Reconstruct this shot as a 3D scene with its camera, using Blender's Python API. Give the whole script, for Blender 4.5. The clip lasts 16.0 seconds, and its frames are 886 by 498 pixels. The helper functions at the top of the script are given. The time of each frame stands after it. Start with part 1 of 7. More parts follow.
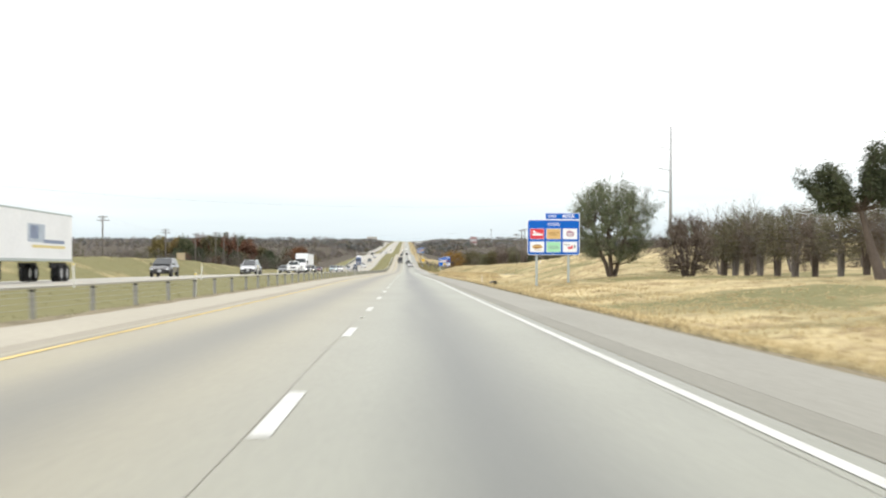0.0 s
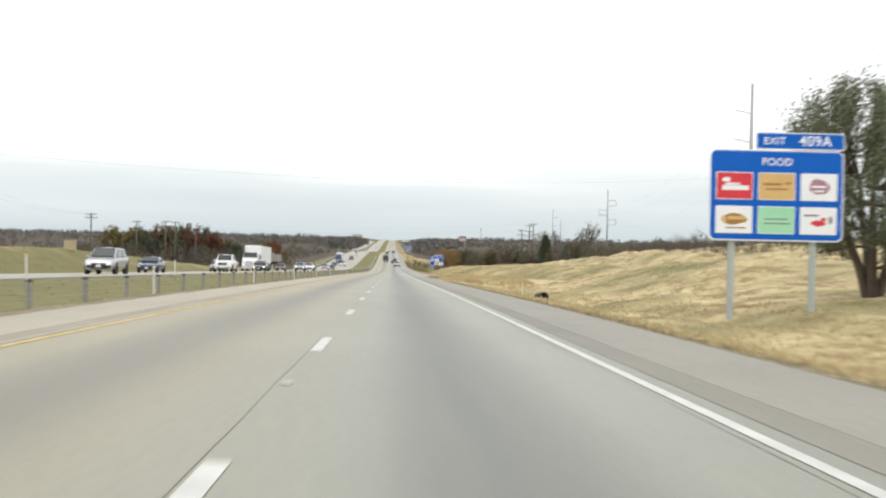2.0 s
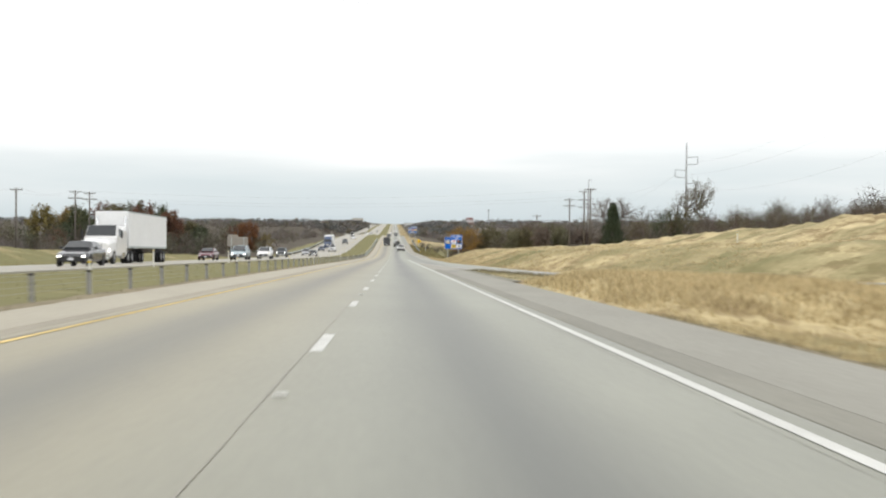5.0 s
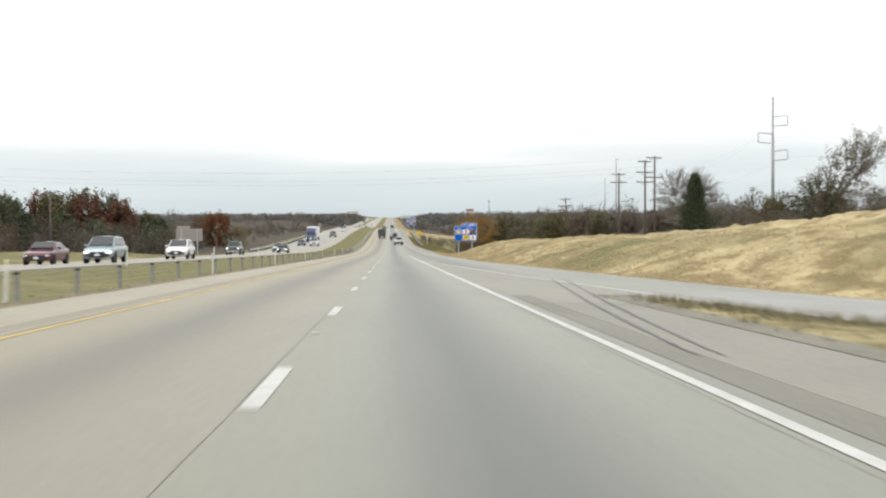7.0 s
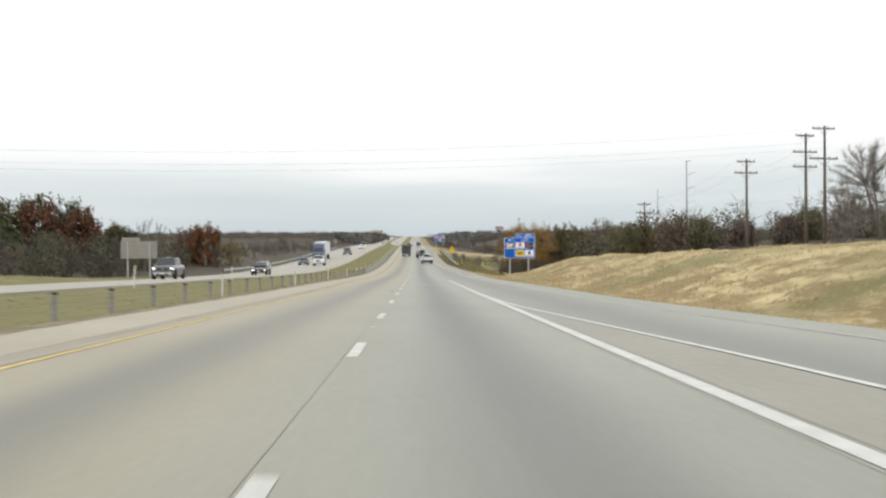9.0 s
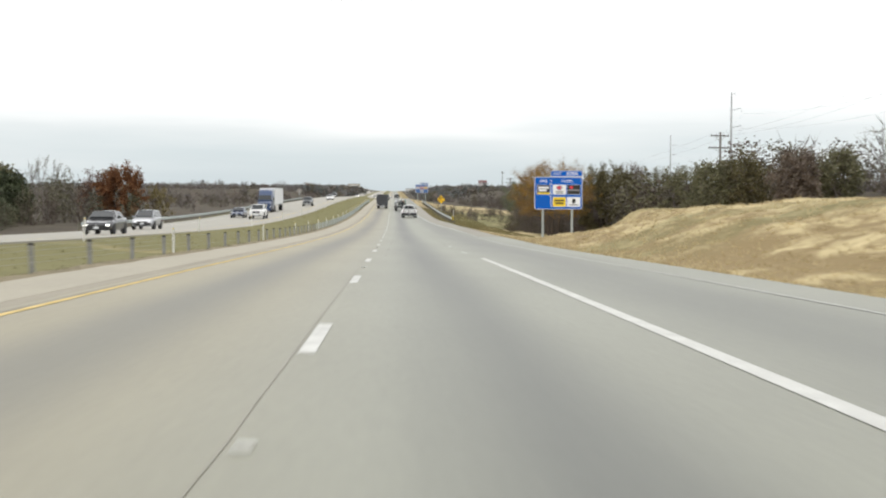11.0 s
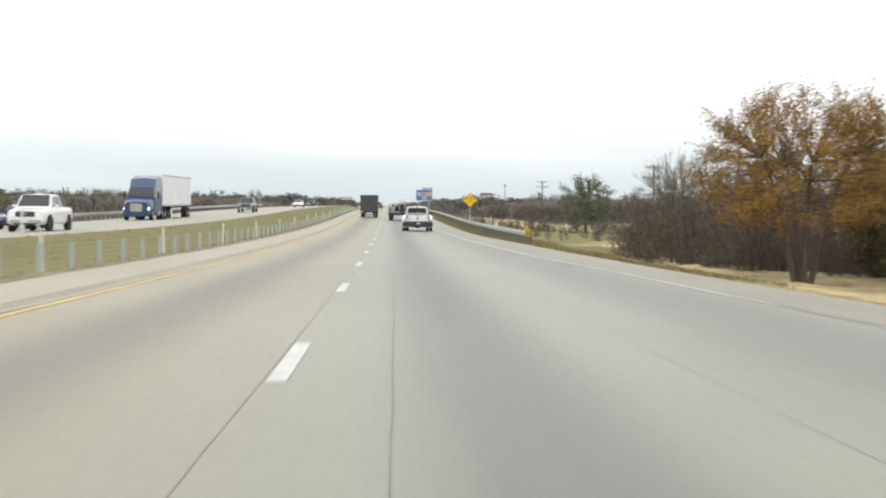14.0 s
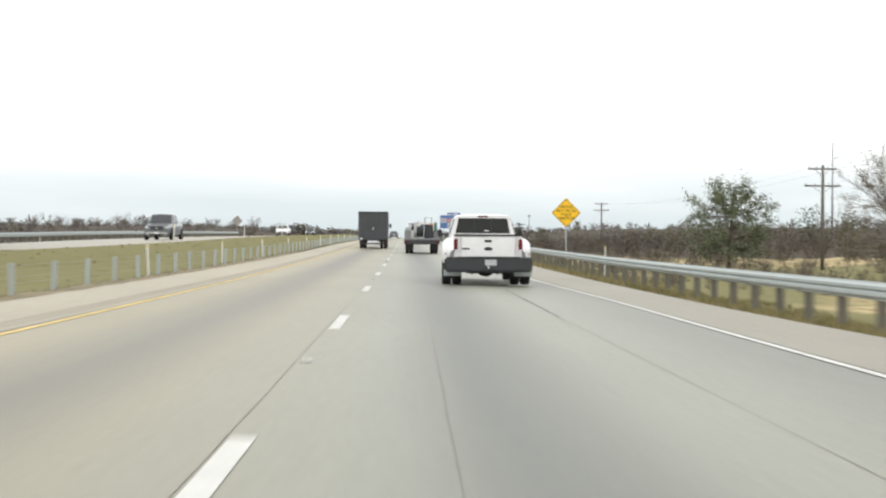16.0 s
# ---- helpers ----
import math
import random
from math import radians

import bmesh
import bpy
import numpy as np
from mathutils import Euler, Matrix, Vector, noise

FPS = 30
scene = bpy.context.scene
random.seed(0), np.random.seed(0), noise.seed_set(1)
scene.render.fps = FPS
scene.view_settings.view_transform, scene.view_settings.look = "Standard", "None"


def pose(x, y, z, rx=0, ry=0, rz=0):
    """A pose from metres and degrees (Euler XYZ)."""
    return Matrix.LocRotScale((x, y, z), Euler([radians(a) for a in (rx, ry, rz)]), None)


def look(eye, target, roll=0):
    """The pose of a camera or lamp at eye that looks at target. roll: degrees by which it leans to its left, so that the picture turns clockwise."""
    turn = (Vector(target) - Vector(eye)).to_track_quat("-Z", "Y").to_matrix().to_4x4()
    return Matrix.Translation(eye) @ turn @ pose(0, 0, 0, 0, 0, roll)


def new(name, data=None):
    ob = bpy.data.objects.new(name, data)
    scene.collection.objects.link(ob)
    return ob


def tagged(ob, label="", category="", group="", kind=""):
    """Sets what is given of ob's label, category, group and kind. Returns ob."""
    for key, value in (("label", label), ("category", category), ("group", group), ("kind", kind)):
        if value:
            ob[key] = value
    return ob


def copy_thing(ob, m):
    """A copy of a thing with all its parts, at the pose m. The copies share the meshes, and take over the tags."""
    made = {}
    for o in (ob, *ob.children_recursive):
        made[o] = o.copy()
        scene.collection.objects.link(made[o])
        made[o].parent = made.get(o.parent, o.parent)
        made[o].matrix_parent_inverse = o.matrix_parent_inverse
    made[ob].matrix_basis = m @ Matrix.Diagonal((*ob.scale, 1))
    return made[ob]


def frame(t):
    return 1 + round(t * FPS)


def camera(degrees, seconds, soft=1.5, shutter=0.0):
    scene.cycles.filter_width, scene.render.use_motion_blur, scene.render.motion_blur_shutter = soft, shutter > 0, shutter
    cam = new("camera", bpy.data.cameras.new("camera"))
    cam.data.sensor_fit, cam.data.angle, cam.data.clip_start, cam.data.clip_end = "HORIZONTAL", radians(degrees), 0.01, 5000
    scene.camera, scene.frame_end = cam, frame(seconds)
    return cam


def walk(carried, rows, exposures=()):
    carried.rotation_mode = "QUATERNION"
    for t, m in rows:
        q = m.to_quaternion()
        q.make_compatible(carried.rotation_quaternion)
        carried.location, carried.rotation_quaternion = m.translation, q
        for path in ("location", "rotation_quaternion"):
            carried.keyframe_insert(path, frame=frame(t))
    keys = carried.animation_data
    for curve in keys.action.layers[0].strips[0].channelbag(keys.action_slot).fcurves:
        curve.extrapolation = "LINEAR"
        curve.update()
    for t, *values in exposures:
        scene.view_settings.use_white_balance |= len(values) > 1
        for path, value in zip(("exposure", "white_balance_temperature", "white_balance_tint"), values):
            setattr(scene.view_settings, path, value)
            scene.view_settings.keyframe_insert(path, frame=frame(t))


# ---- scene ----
cam = camera(39.01, 16.0, soft=2.1, shutter=0.35)
PATH = [
    (0, look((0.976, -8.362, 1.784), (3.961, 91.590, 0.999), 0.135)),
    (0.5, look((0.860, 7.719, 1.415), (5.109, 107.620, 0.095), 0.516)),
    (1, look((0.888, 24.113, 1.038), (5.393, 124.004, -0.170), 0.912)),
    (1.5, look((0.944, 40.552, 0.664), (4.919, 140.463, -0.771), 0.644)),
    (2, look((0.957, 56.938, 0.295), (5.041, 156.851, -0.473), 1.186)),
    (2.5, look((0.997, 73.532, -0.071), (4.732, 173.459, -0.966), 0.998)),
    (3, look((1.007, 90.105, -0.432), (3.993, 190.056, -1.423), 0.879)),
    (3.5, look((0.953, 106.447, -0.803), (3.595, 206.405, -1.990), 0.994)),
    (4, look((0.891, 122.967, -1.196), (4.544, 222.886, -2.847), 0.145)),
    (4.2, look((0.875, 129.588, -1.357), (4.559, 229.499, -3.386), 0.274)),
    (6.3, look((0.916, 199.810, -3.074), (5.437, 299.686, -5.153), 0.314)),
    (6.5, look((0.923, 206.393, -3.236), (5.919, 306.227, -6.109), 0.164)),
    (7, look((1.002, 222.860, -3.641), (5.184, 322.739, -6.209), -0.332)),
    (7.5, look((1.059, 239.375, -4.046), (4.246, 339.318, -5.104), -0.365)),
    (8, look((1.009, 255.938, -4.452), (1.968, 355.929, -3.611), -1.788)),
    (8.5, look((0.903, 272.441, -4.858), (1.445, 372.389, -1.696), -1.045)),
    (9, look((0.824, 288.911, -5.267), (2.989, 388.883, -6.243), -0.413)),
    (9.5, look((0.776, 305.468, -5.675), (5.876, 405.302, -8.350), -1.251)),
    (10, look((0.765, 322.068, -6.082), (5.110, 421.886, -10.269), -0.131)),
    (10.2, look((0.761, 328.702, -6.244), (4.557, 428.522, -10.898), 0.311)),
    (12.3, look((0.737, 397.867, -7.878), (4.909, 497.717, -11.429), -0.294)),
    (12.5, look((0.739, 404.479, -8.038), (4.686, 504.344, -11.390), 0.355)),
    (13, look((0.747, 421.014, -8.414), (4.891, 520.846, -12.456), 0.219)),
    (13.5, look((0.780, 437.572, -8.764), (5.000, 537.412, -12.533), 0.714)),
    (14, look((0.818, 454.119, -9.076), (5.193, 553.970, -12.343), 0.367)),
    (14.5, look((0.877, 470.675, -9.324), (4.430, 570.564, -12.433), 0.785)),
    (15, look((0.910, 487.329, -9.513), (4.570, 587.220, -12.407), 0.585)),
    (15.5, look((0.925, 503.836, -9.646), (4.783, 603.733, -12.054), 0.881)),
    (16, look((0.944, 520.022, -9.719), (3.882, 619.976, -10.388), 0.291)),
]
walk(cam, PATH, exposures=[(0.0, 0.29), (0.6, 0.16), (1.5, -0.03), (2.5, 0.0), (4.0, -0.06), (7.0, -0.06), (8.5, -0.05), (9.2, -0.22), (10.2, -0.12), (12.5, -0.07), (13.4, 0.02), (14.4, 0.05), (15.2, 0.03), (16.0, 0.08)])

# ---- world and light: bright overcast ----
world = bpy.data.worlds.new("overcast_sky")
scene.world = world
world.use_nodes = True
wn, wl = world.node_tree.nodes, world.node_tree.links
wn.clear()
w_out = wn.new("ShaderNodeOutputWorld")
w_bg = wn.new("ShaderNodeBackground")
w_sky = wn.new("ShaderNodeTexSky")
w_sky.sky_type, w_sky.sun_disc = "NISHITA", False
w_sky.sun_elevation, w_sky.sun_rotation = radians(38), radians(200)
w_tc = wn.new("ShaderNodeTexCoord")
w_sep = wn.new("ShaderNodeSeparateXYZ")
w_ramp = wn.new("ShaderNodeValToRGB")
w_map = wn.new("ShaderNodeMapping")
w_map.inputs["Scale"].default_value = (1.0, 1.0, 9.0)
w_noise = wn.new("ShaderNodeTexNoise")
w_noise.inputs["Scale"].default_value, w_noise.inputs["Detail"].default_value = 3.2, 5.0
w_add = wn.new("ShaderNodeMath")
w_add.operation = "MULTIPLY_ADD"
w_add.inputs[1].default_value = 0.075
w_mix = wn.new("ShaderNodeMix")
w_mix.data_type = "RGBA"
w_mix.inputs["Factor"].default_value = 0.9
w_scale = wn.new("ShaderNodeMix")
w_scale.data_type, w_scale.blend_type = "RGBA", "MULTIPLY"
w_scale.inputs["Factor"].default_value = 1.0
w_scale.inputs["B"].default_value = (0.1, 0.1, 0.1, 1)
wl.new(w_tc.outputs["Generated"], w_sep.inputs[0])
wl.new(w_tc.outputs["Generated"], w_map.inputs["Vector"])
wl.new(w_map.outputs[0], w_noise.inputs["Vector"])
wl.new(w_noise.outputs["Fac"], w_add.inputs[0])
wl.new(w_sep.outputs["Z"], w_add.inputs[2])
wl.new(w_add.outputs[0], w_ramp.inputs[0])
cr = w_ramp.color_ramp
cr.elements[0].position, cr.elements[0].color = 0.028, (0.60, 0.68, 0.72, 1)
cr.elements[1].position, cr.elements[1].color = 0.32, (1.5, 1.5, 1.5, 1)
for pos, col in ((0.060, (0.70, 0.77, 0.80, 1)), (0.083, (0.83, 0.87, 0.885, 1)), (0.105, (1.04, 1.05, 1.05, 1)), (0.15, (1.22, 1.22, 1.22, 1))):
    el = cr.elements.new(pos)
    el.color = col
wl.new(w_sky.outputs[0], w_scale.inputs["A"])
wl.new(w_scale.outputs["Result"], w_mix.inputs["A"])
wl.new(w_ramp.outputs[0], w_mix.inputs["B"])
wl.new(w_mix.outputs["Result"], w_bg.inputs["Color"])
w_bg.inputs["Strength"].default_value = 1.12
wl.new(w_bg.outputs[0], w_out.inputs[0])
sun = new("sun", bpy.data.lights.new("sun", "SUN"))
sun.data.energy, sun.data.angle, sun.data.color = 0.6, radians(25), (1.0, 0.97, 0.93)
sun.matrix_world = look((0, 0, 200), (60, 120, 0))

# ---- materials ----
MATS = {}


def material(name, color, rough=0.7, metal=0.0, var=0.15, scale=3.0, fine=40.0, bump=0.0, spec=0.4, tint=None, coord="Object", stretch=(1, 1, 1), island=0.0, randob=0.0, coat=0.0):
    """A node material: colour broken up at two scales, with optional relief."""
    if name in MATS:
        return MATS[name]
    m = bpy.data.materials.new(name)
    MATS[name] = m
    m.use_nodes = True
    n, l = m.node_tree.nodes, m.node_tree.links
    b = n["Principled BSDF"]
    b.inputs["Roughness"].default_value, b.inputs["Metallic"].default_value = rough, metal
    b.inputs["Specular IOR Level"].default_value = spec
    b.inputs["Coat Weight"].default_value = coat
    tc, mp = n.new("ShaderNodeTexCoord"), n.new("ShaderNodeMapping")
    mp.inputs["Scale"].default_value = stretch
    l.new(tc.outputs[coord], mp.inputs["Vector"])
    n1, n2 = n.new("ShaderNodeTexNoise"), n.new("ShaderNodeTexNoise")
    n1.inputs["Scale"].default_value, n1.inputs["Detail"].default_value = scale, 4
    n2.inputs["Scale"].default_value, n2.inputs["Detail"].default_value = fine, 3
    l.new(mp.outputs[0], n1.inputs["Vector"])
    l.new(mp.outputs[0], n2.inputs["Vector"])
    add = n.new("ShaderNodeMath")
    add.operation = "ADD"
    l.new(n1.outputs["Fac"], add.inputs[0])
    l.new(n2.outputs["Fac"], add.inputs[1])
    last = add
    if island or randob:
        src = n.new("ShaderNodeNewGeometry").outputs["Random Per Island"] if island else n.new("ShaderNodeObjectInfo").outputs["Random"]
        ma = n.new("ShaderNodeMath")
        ma.operation, ma.inputs[1].default_value = "MULTIPLY_ADD", (island or randob)
        l.new(src, ma.inputs[0])
        l.new(add.outputs[0], ma.inputs[2])
        off = n.new("ShaderNodeMath")
        off.operation, off.inputs[1].default_value = "SUBTRACT", (island or randob) / 2
        l.new(ma.outputs[0], off.inputs[0])
        last = off
    rng = n.new("ShaderNodeMapRange")
    rng.inputs["From Min"].default_value, rng.inputs["From Max"].default_value = 0.6, 1.4
    l.new(last.outputs[0], rng.inputs["Value"])
    mix = n.new("ShaderNodeMix")
    mix.data_type = "RGBA"
    lo = [c * (1 - var) for c in color]
    hi = tint or [min(1, c * (1 + var)) for c in color]
    mix.inputs["A"].default_value, mix.inputs["B"].default_value = (*lo, 1), (*hi, 1)
    l.new(rng.outputs[0], mix.inputs["Factor"])
    l.new(mix.outputs["Result"], b.inputs["Base Color"])
    if bump:
        bp = n.new("ShaderNodeBump")
        bp.inputs["Strength"].default_value, bp.inputs["Distance"].default_value = bump, 0.02
        l.new(n2.outputs["Fac"], bp.inputs["Height"])
        l.new(bp.outputs[0], b.inputs["Normal"])
    return m


def shade_nodes(m):
    return m.node_tree.nodes, m.node_tree.links, m.node_tree.nodes["Principled BSDF"]


def pavement_material(name, base, bands, band_color, warm):
    """Worn concrete: long stains along the wheel lanes, painted-in dimming at the right, mottling and fine grain.
    bands: (x, width, strength).
    """
    m = material(name, base, rough=0.53, var=0.13, scale=0.35, fine=14, bump=0.12, spec=0.5, stretch=(1, 0.35, 1))
    n, l, b = shade_nodes(m)
    src = b.inputs["Base Color"].links[0].from_socket
    tc, sp = n.new("ShaderNodeTexCoord"), n.new("ShaderNodeSeparateXYZ")
    l.new(tc.outputs["Object"], sp.inputs[0])
    nz = n.new("ShaderNodeTexNoise")
    nz.inputs["Scale"].default_value, nz.inputs["Detail"].default_value = 0.5, 4
    mp = n.new("ShaderNodeMapping")
    mp.inputs["Scale"].default_value = (2.0, 0.06, 1)
    l.new(tc.outputs["Object"], mp.inputs["Vector"])
    l.new(mp.outputs[0], nz.inputs["Vector"])
    wob = n.new("ShaderNodeMath")
    wob.operation, wob.inputs[1].default_value = "MULTIPLY_ADD", 0.5
    l.new(nz.outputs["Fac"], wob.inputs[0])
    l.new(sp.outputs["X"], wob.inputs[2])
    total = None
    for x, width, strength in bands:
        d = n.new("ShaderNodeMath")
        d.operation, d.inputs[1].default_value = "SUBTRACT", x + 0.25
        l.new(wob.outputs[0], d.inputs[0])
        a = n.new("ShaderNodeMath")
        a.operation = "ABSOLUTE"
        l.new(d.outputs[0], a.inputs[0])
        r = n.new("ShaderNodeMapRange")
        r.interpolation_type = "SMOOTHSTEP"
        r.inputs["From Min"].default_value, r.inputs["From Max"].default_value = width, 0
        r.inputs["To Max"].default_value = strength
        l.new(a.outputs[0], r.inputs["Value"])
        if total is None:
            total = r.outputs[0]
        else:
            s = n.new("ShaderNodeMath")
            s.operation = "MAXIMUM"
            l.new(total, s.inputs[0])
            l.new(r.outputs[0], s.inputs[1])
            total = s.outputs[0]
    # streaks break the bands up
    st = n.new("ShaderNodeMapRange")
    st.inputs["From Min"].default_value, st.inputs["From Max"].default_value = 0.3, 0.65
    st.inputs["To Min"].default_value, st.inputs["To Max"].default_value = 0.75, 1.0
    l.new(nz.outputs["Fac"], st.inputs["Value"])
    fac = n.new("ShaderNodeMath")
    fac.operation = "MULTIPLY"
    l.new(total, fac.inputs[0])
    l.new(st.outputs[0], fac.inputs[1])
    warmth = n.new("ShaderNodeMapRange")
    warmth.interpolation_type = "SMOOTHSTEP"
    warmth.inputs["From Min"].default_value, warmth.inputs["From Max"].default_value = 1.0, -2.2
    l.new(sp.outputs["X"], warmth.inputs["Value"])
    wm = n.new("ShaderNodeMix")
    wm.data_type, wm.blend_type = "RGBA", "MULTIPLY"
    wm.inputs["B"].default_value = (*warm, 1)
    l.new(warmth.outputs[0], wm.inputs["Factor"])
    l.new(src, wm.inputs["A"])
    mix = n.new("ShaderNodeMix")
    mix.data_type = "RGBA"
    mix.inputs["B"].default_value = (*band_color, 1)
    l.new(fac.outputs[0], mix.inputs["Factor"])
    l.new(wm.outputs["Result"], mix.inputs["A"])
    l.new(mix.outputs["Result"], b.inputs["Base Color"])
    return m


# Band at x 5.7: part darker concrete, part painted windscreen reflection and lens-edge dimming.
CONCRETE = pavement_material("lane_concrete", (0.216, 0.218, 0.173), [(1.70, 1.25, 0.85), (-1.95, 1.2, 0.72), (5.7, 2.6, 0.62)], (0.082, 0.086, 0.075), (1.12, 0.985, 0.80))
OPP_CONCRETE = material("opposite_concrete", (0.315, 0.30, 0.255), rough=0.7, var=0.12, scale=0.5, fine=12, bump=0.15, stretch=(1, 0.3, 1))
SHOULDER = material("shoulder_concrete", (0.34, 0.312, 0.245), rough=0.85, var=0.12, scale=0.5, fine=12, bump=0.2, stretch=(1, 0.3, 1))
SHOULDER_R = material("right_shoulder_concrete", (0.245, 0.237, 0.20), rough=0.85, var=0.14, scale=0.5, fine=12, bump=0.2, stretch=(1, 0.3, 1))
RUMBLE = material("shoulder_strip", (0.208, 0.201, 0.166), rough=0.9, var=0.16, scale=0.7, fine=16, bump=0.3, stretch=(1, 0.25, 1))
RUMBLE_L = material("left_shoulder_strip", (0.275, 0.25, 0.195), rough=0.9, var=0.2, scale=0.7, fine=16, bump=0.3, stretch=(1, 0.25, 1))
RAMP = material("ramp_concrete", (0.315, 0.312, 0.288), rough=0.85, var=0.1, scale=0.4, fine=12, bump=0.2)
WHITE_PAINT = material("white_road_paint", (0.50, 0.50, 0.465), rough=0.7, var=0.24, scale=2.5, fine=25)
WORN_PAINT = material("worn_white_paint", (0.40, 0.40, 0.37), rough=0.75, var=0.4, scale=3, fine=30)
YELLOW_PAINT = material("yellow_road_paint", (0.52, 0.385, 0.14), rough=0.75, var=0.4, scale=1.5, fine=20)
FINE_SEAM = material("worn_joint", (0.222, 0.208, 0.164), rough=0.53, var=0.25, scale=2, fine=12, spec=0.5)
SEAM = material("joint_sealant", (0.150, 0.141, 0.115), rough=0.55, var=0.3, scale=2, fine=12)
FAINT_SKID = material("faint_rubber_marks", (0.15, 0.147, 0.13), rough=0.6, var=0.25, scale=1.5, fine=9)
SKID = material("rubber_marks", (0.17, 0.17, 0.165), rough=0.85, var=0.3, scale=1.2, fine=9)
GALV = material("galvanised_steel", (0.38, 0.42, 0.41), rough=0.7, metal=0.0, var=0.12, scale=2, fine=18)
STEEL_DULL = material("dull_steel", (0.25, 0.25, 0.24), rough=0.7, metal=0.0, var=0.25, scale=3, fine=20)
POST_WOOD = material("post_timber", (0.145, 0.137, 0.11), rough=0.9, var=0.3, scale=2, fine=30, stretch=(1, 1, 0.2))
POLE_WOOD = material("pole_timber", (0.13, 0.115, 0.10), rough=0.9, var=0.3, scale=2, fine=25, stretch=(1, 1, 0.2))
POLE_STEEL = material("pole_steel", (0.36, 0.37, 0.37), rough=0.6, metal=0.2, var=0.12, scale=0.6, fine=8)
WIRE = material("power_wire", (0.42, 0.43, 0.44), rough=0.6, var=0.1)
DELINEATOR = material("delineator_plastic", (0.64, 0.64, 0.60), rough=0.6, var=0.08, scale=4)
BLUE = material("sign_blue", (0.004, 0.110, 0.50), rough=0.6, var=0.06, scale=1.2, fine=9, spec=0.2)
WHITE = material("sign_white", (0.80, 0.82, 0.84), rough=0.5, var=0.05)
SIGN_BACK = material("sign_back", (0.30, 0.275, 0.25), rough=0.7, var=0.15, scale=1.0, fine=9)
AMBER = material("sign_amber", (0.92, 0.55, 0.02), rough=0.45, var=0.06, scale=1.5)
BLACK = material("black_paint", (0.025, 0.025, 0.025), rough=0.6, var=0.2)
RED = material("panel_red", (0.62, 0.04, 0.06), rough=0.5, var=0.06)
TAN = material("panel_tan", (0.62, 0.42, 0.17), rough=0.5, var=0.12)
MINT = material("panel_mint", (0.33, 0.66, 0.42), rough=0.5, var=0.08)
YELLOW = material("panel_yellow", (0.80, 0.58, 0.03), rough=0.5, var=0.05)
BROWN = material("panel_brown", (0.36, 0.18, 0.05), rough=0.5, var=0.2)
MAUVE = material("panel_mauve", (0.38, 0.20, 0.27), rough=0.5, var=0.2)
GREY = material("panel_grey", (0.22, 0.22, 0.23), rough=0.5, var=0.2)
NAVY = material("panel_navy", (0.03, 0.035, 0.07), rough=0.5, var=0.1)
BARK = material("bark", (0.10, 0.08, 0.065), rough=0.95, var=0.35, scale=3, fine=22, bump=0.4, stretch=(1, 1, 0.3))
BARK_GREY = material("bark_grey", (0.17, 0.15, 0.135), rough=0.95, var=0.3, scale=3, fine=22, stretch=(1, 1, 0.3))


def leaf_material(name, color, tint, rnd=0.7):
    return material(name, color, rough=0.75, var=0.35, scale=0.5, fine=6, spec=0.2, tint=tint, island=rnd)


LEAF_OAK = leaf_material("leaf_dull_green", (0.115, 0.138, 0.078), (0.205, 0.232, 0.135))
LEAF_DARK = leaf_material("leaf_dark_green", (0.050, 0.064, 0.036), (0.09, 0.105, 0.055))
LEAF_ORANGE = leaf_material("leaf_amber", (0.27, 0.135, 0.028), (0.42, 0.255, 0.06), 0.7)
LEAF_RUST = leaf_material("leaf_bright_russet", (0.15, 0.062, 0.026), (0.27, 0.125, 0.055))
LEAF_YELLOW = leaf_material("leaf_yellow_olive", (0.16, 0.125, 0.04), (0.26, 0.21, 0.075))
LEAF_RED = leaf_material("leaf_russet", (0.105, 0.055, 0.036), (0.21, 0.105, 0.062))
LEAF_SMALL = leaf_material("leaf_olive_light", (0.122, 0.122, 0.068), (0.21, 0.20, 0.115))
LEAF_CEDAR = leaf_material("leaf_cedar", (0.036, 0.050, 0.028), (0.072, 0.090, 0.048))
LEAF_OAKDARK = leaf_material("leaf_oak_dark", (0.065, 0.078, 0.038), (0.125, 0.135, 0.068))
LEAF_GOLD = leaf_material("leaf_golden_brown", (0.17, 0.115, 0.04), (0.28, 0.20, 0.075))
LEAF_DRY = leaf_material("leaf_dry_brown", (0.120, 0.092, 0.072), (0.20, 0.158, 0.125))
LEAF_OLIVE = leaf_material("leaf_olive", (0.095, 0.084, 0.042), (0.17, 0.15, 0.072))
TWIG = leaf_material("twig_grey_brown", (0.165, 0.142, 0.123), (0.28, 0.245, 0.21))
TWIG_PALE = leaf_material("twig_pale_grey", (0.18, 0.16, 0.145), (0.30, 0.27, 0.24))
# Distance haze is mixed into these wood colours: paler, grey and green also bluer.
HAZY_GREY = leaf_material("hazy_wood_grey", (0.163, 0.156, 0.156), (0.232, 0.222, 0.222), 0.5)
HAZY_BROWN = leaf_material("hazy_wood_brown", (0.165, 0.132, 0.11), (0.23, 0.188, 0.158), 0.5)
HAZY_GREEN = leaf_material("hazy_wood_green", (0.112, 0.122, 0.118), (0.165, 0.178, 0.168), 0.5)
WOOD_GREY = leaf_material("wood_mass_grey", (0.105, 0.093, 0.082), (0.165, 0.146, 0.128), 0.35)
WOOD_BROWN = leaf_material("wood_mass_brown", (0.112, 0.090, 0.072), (0.172, 0.140, 0.114), 0.35)
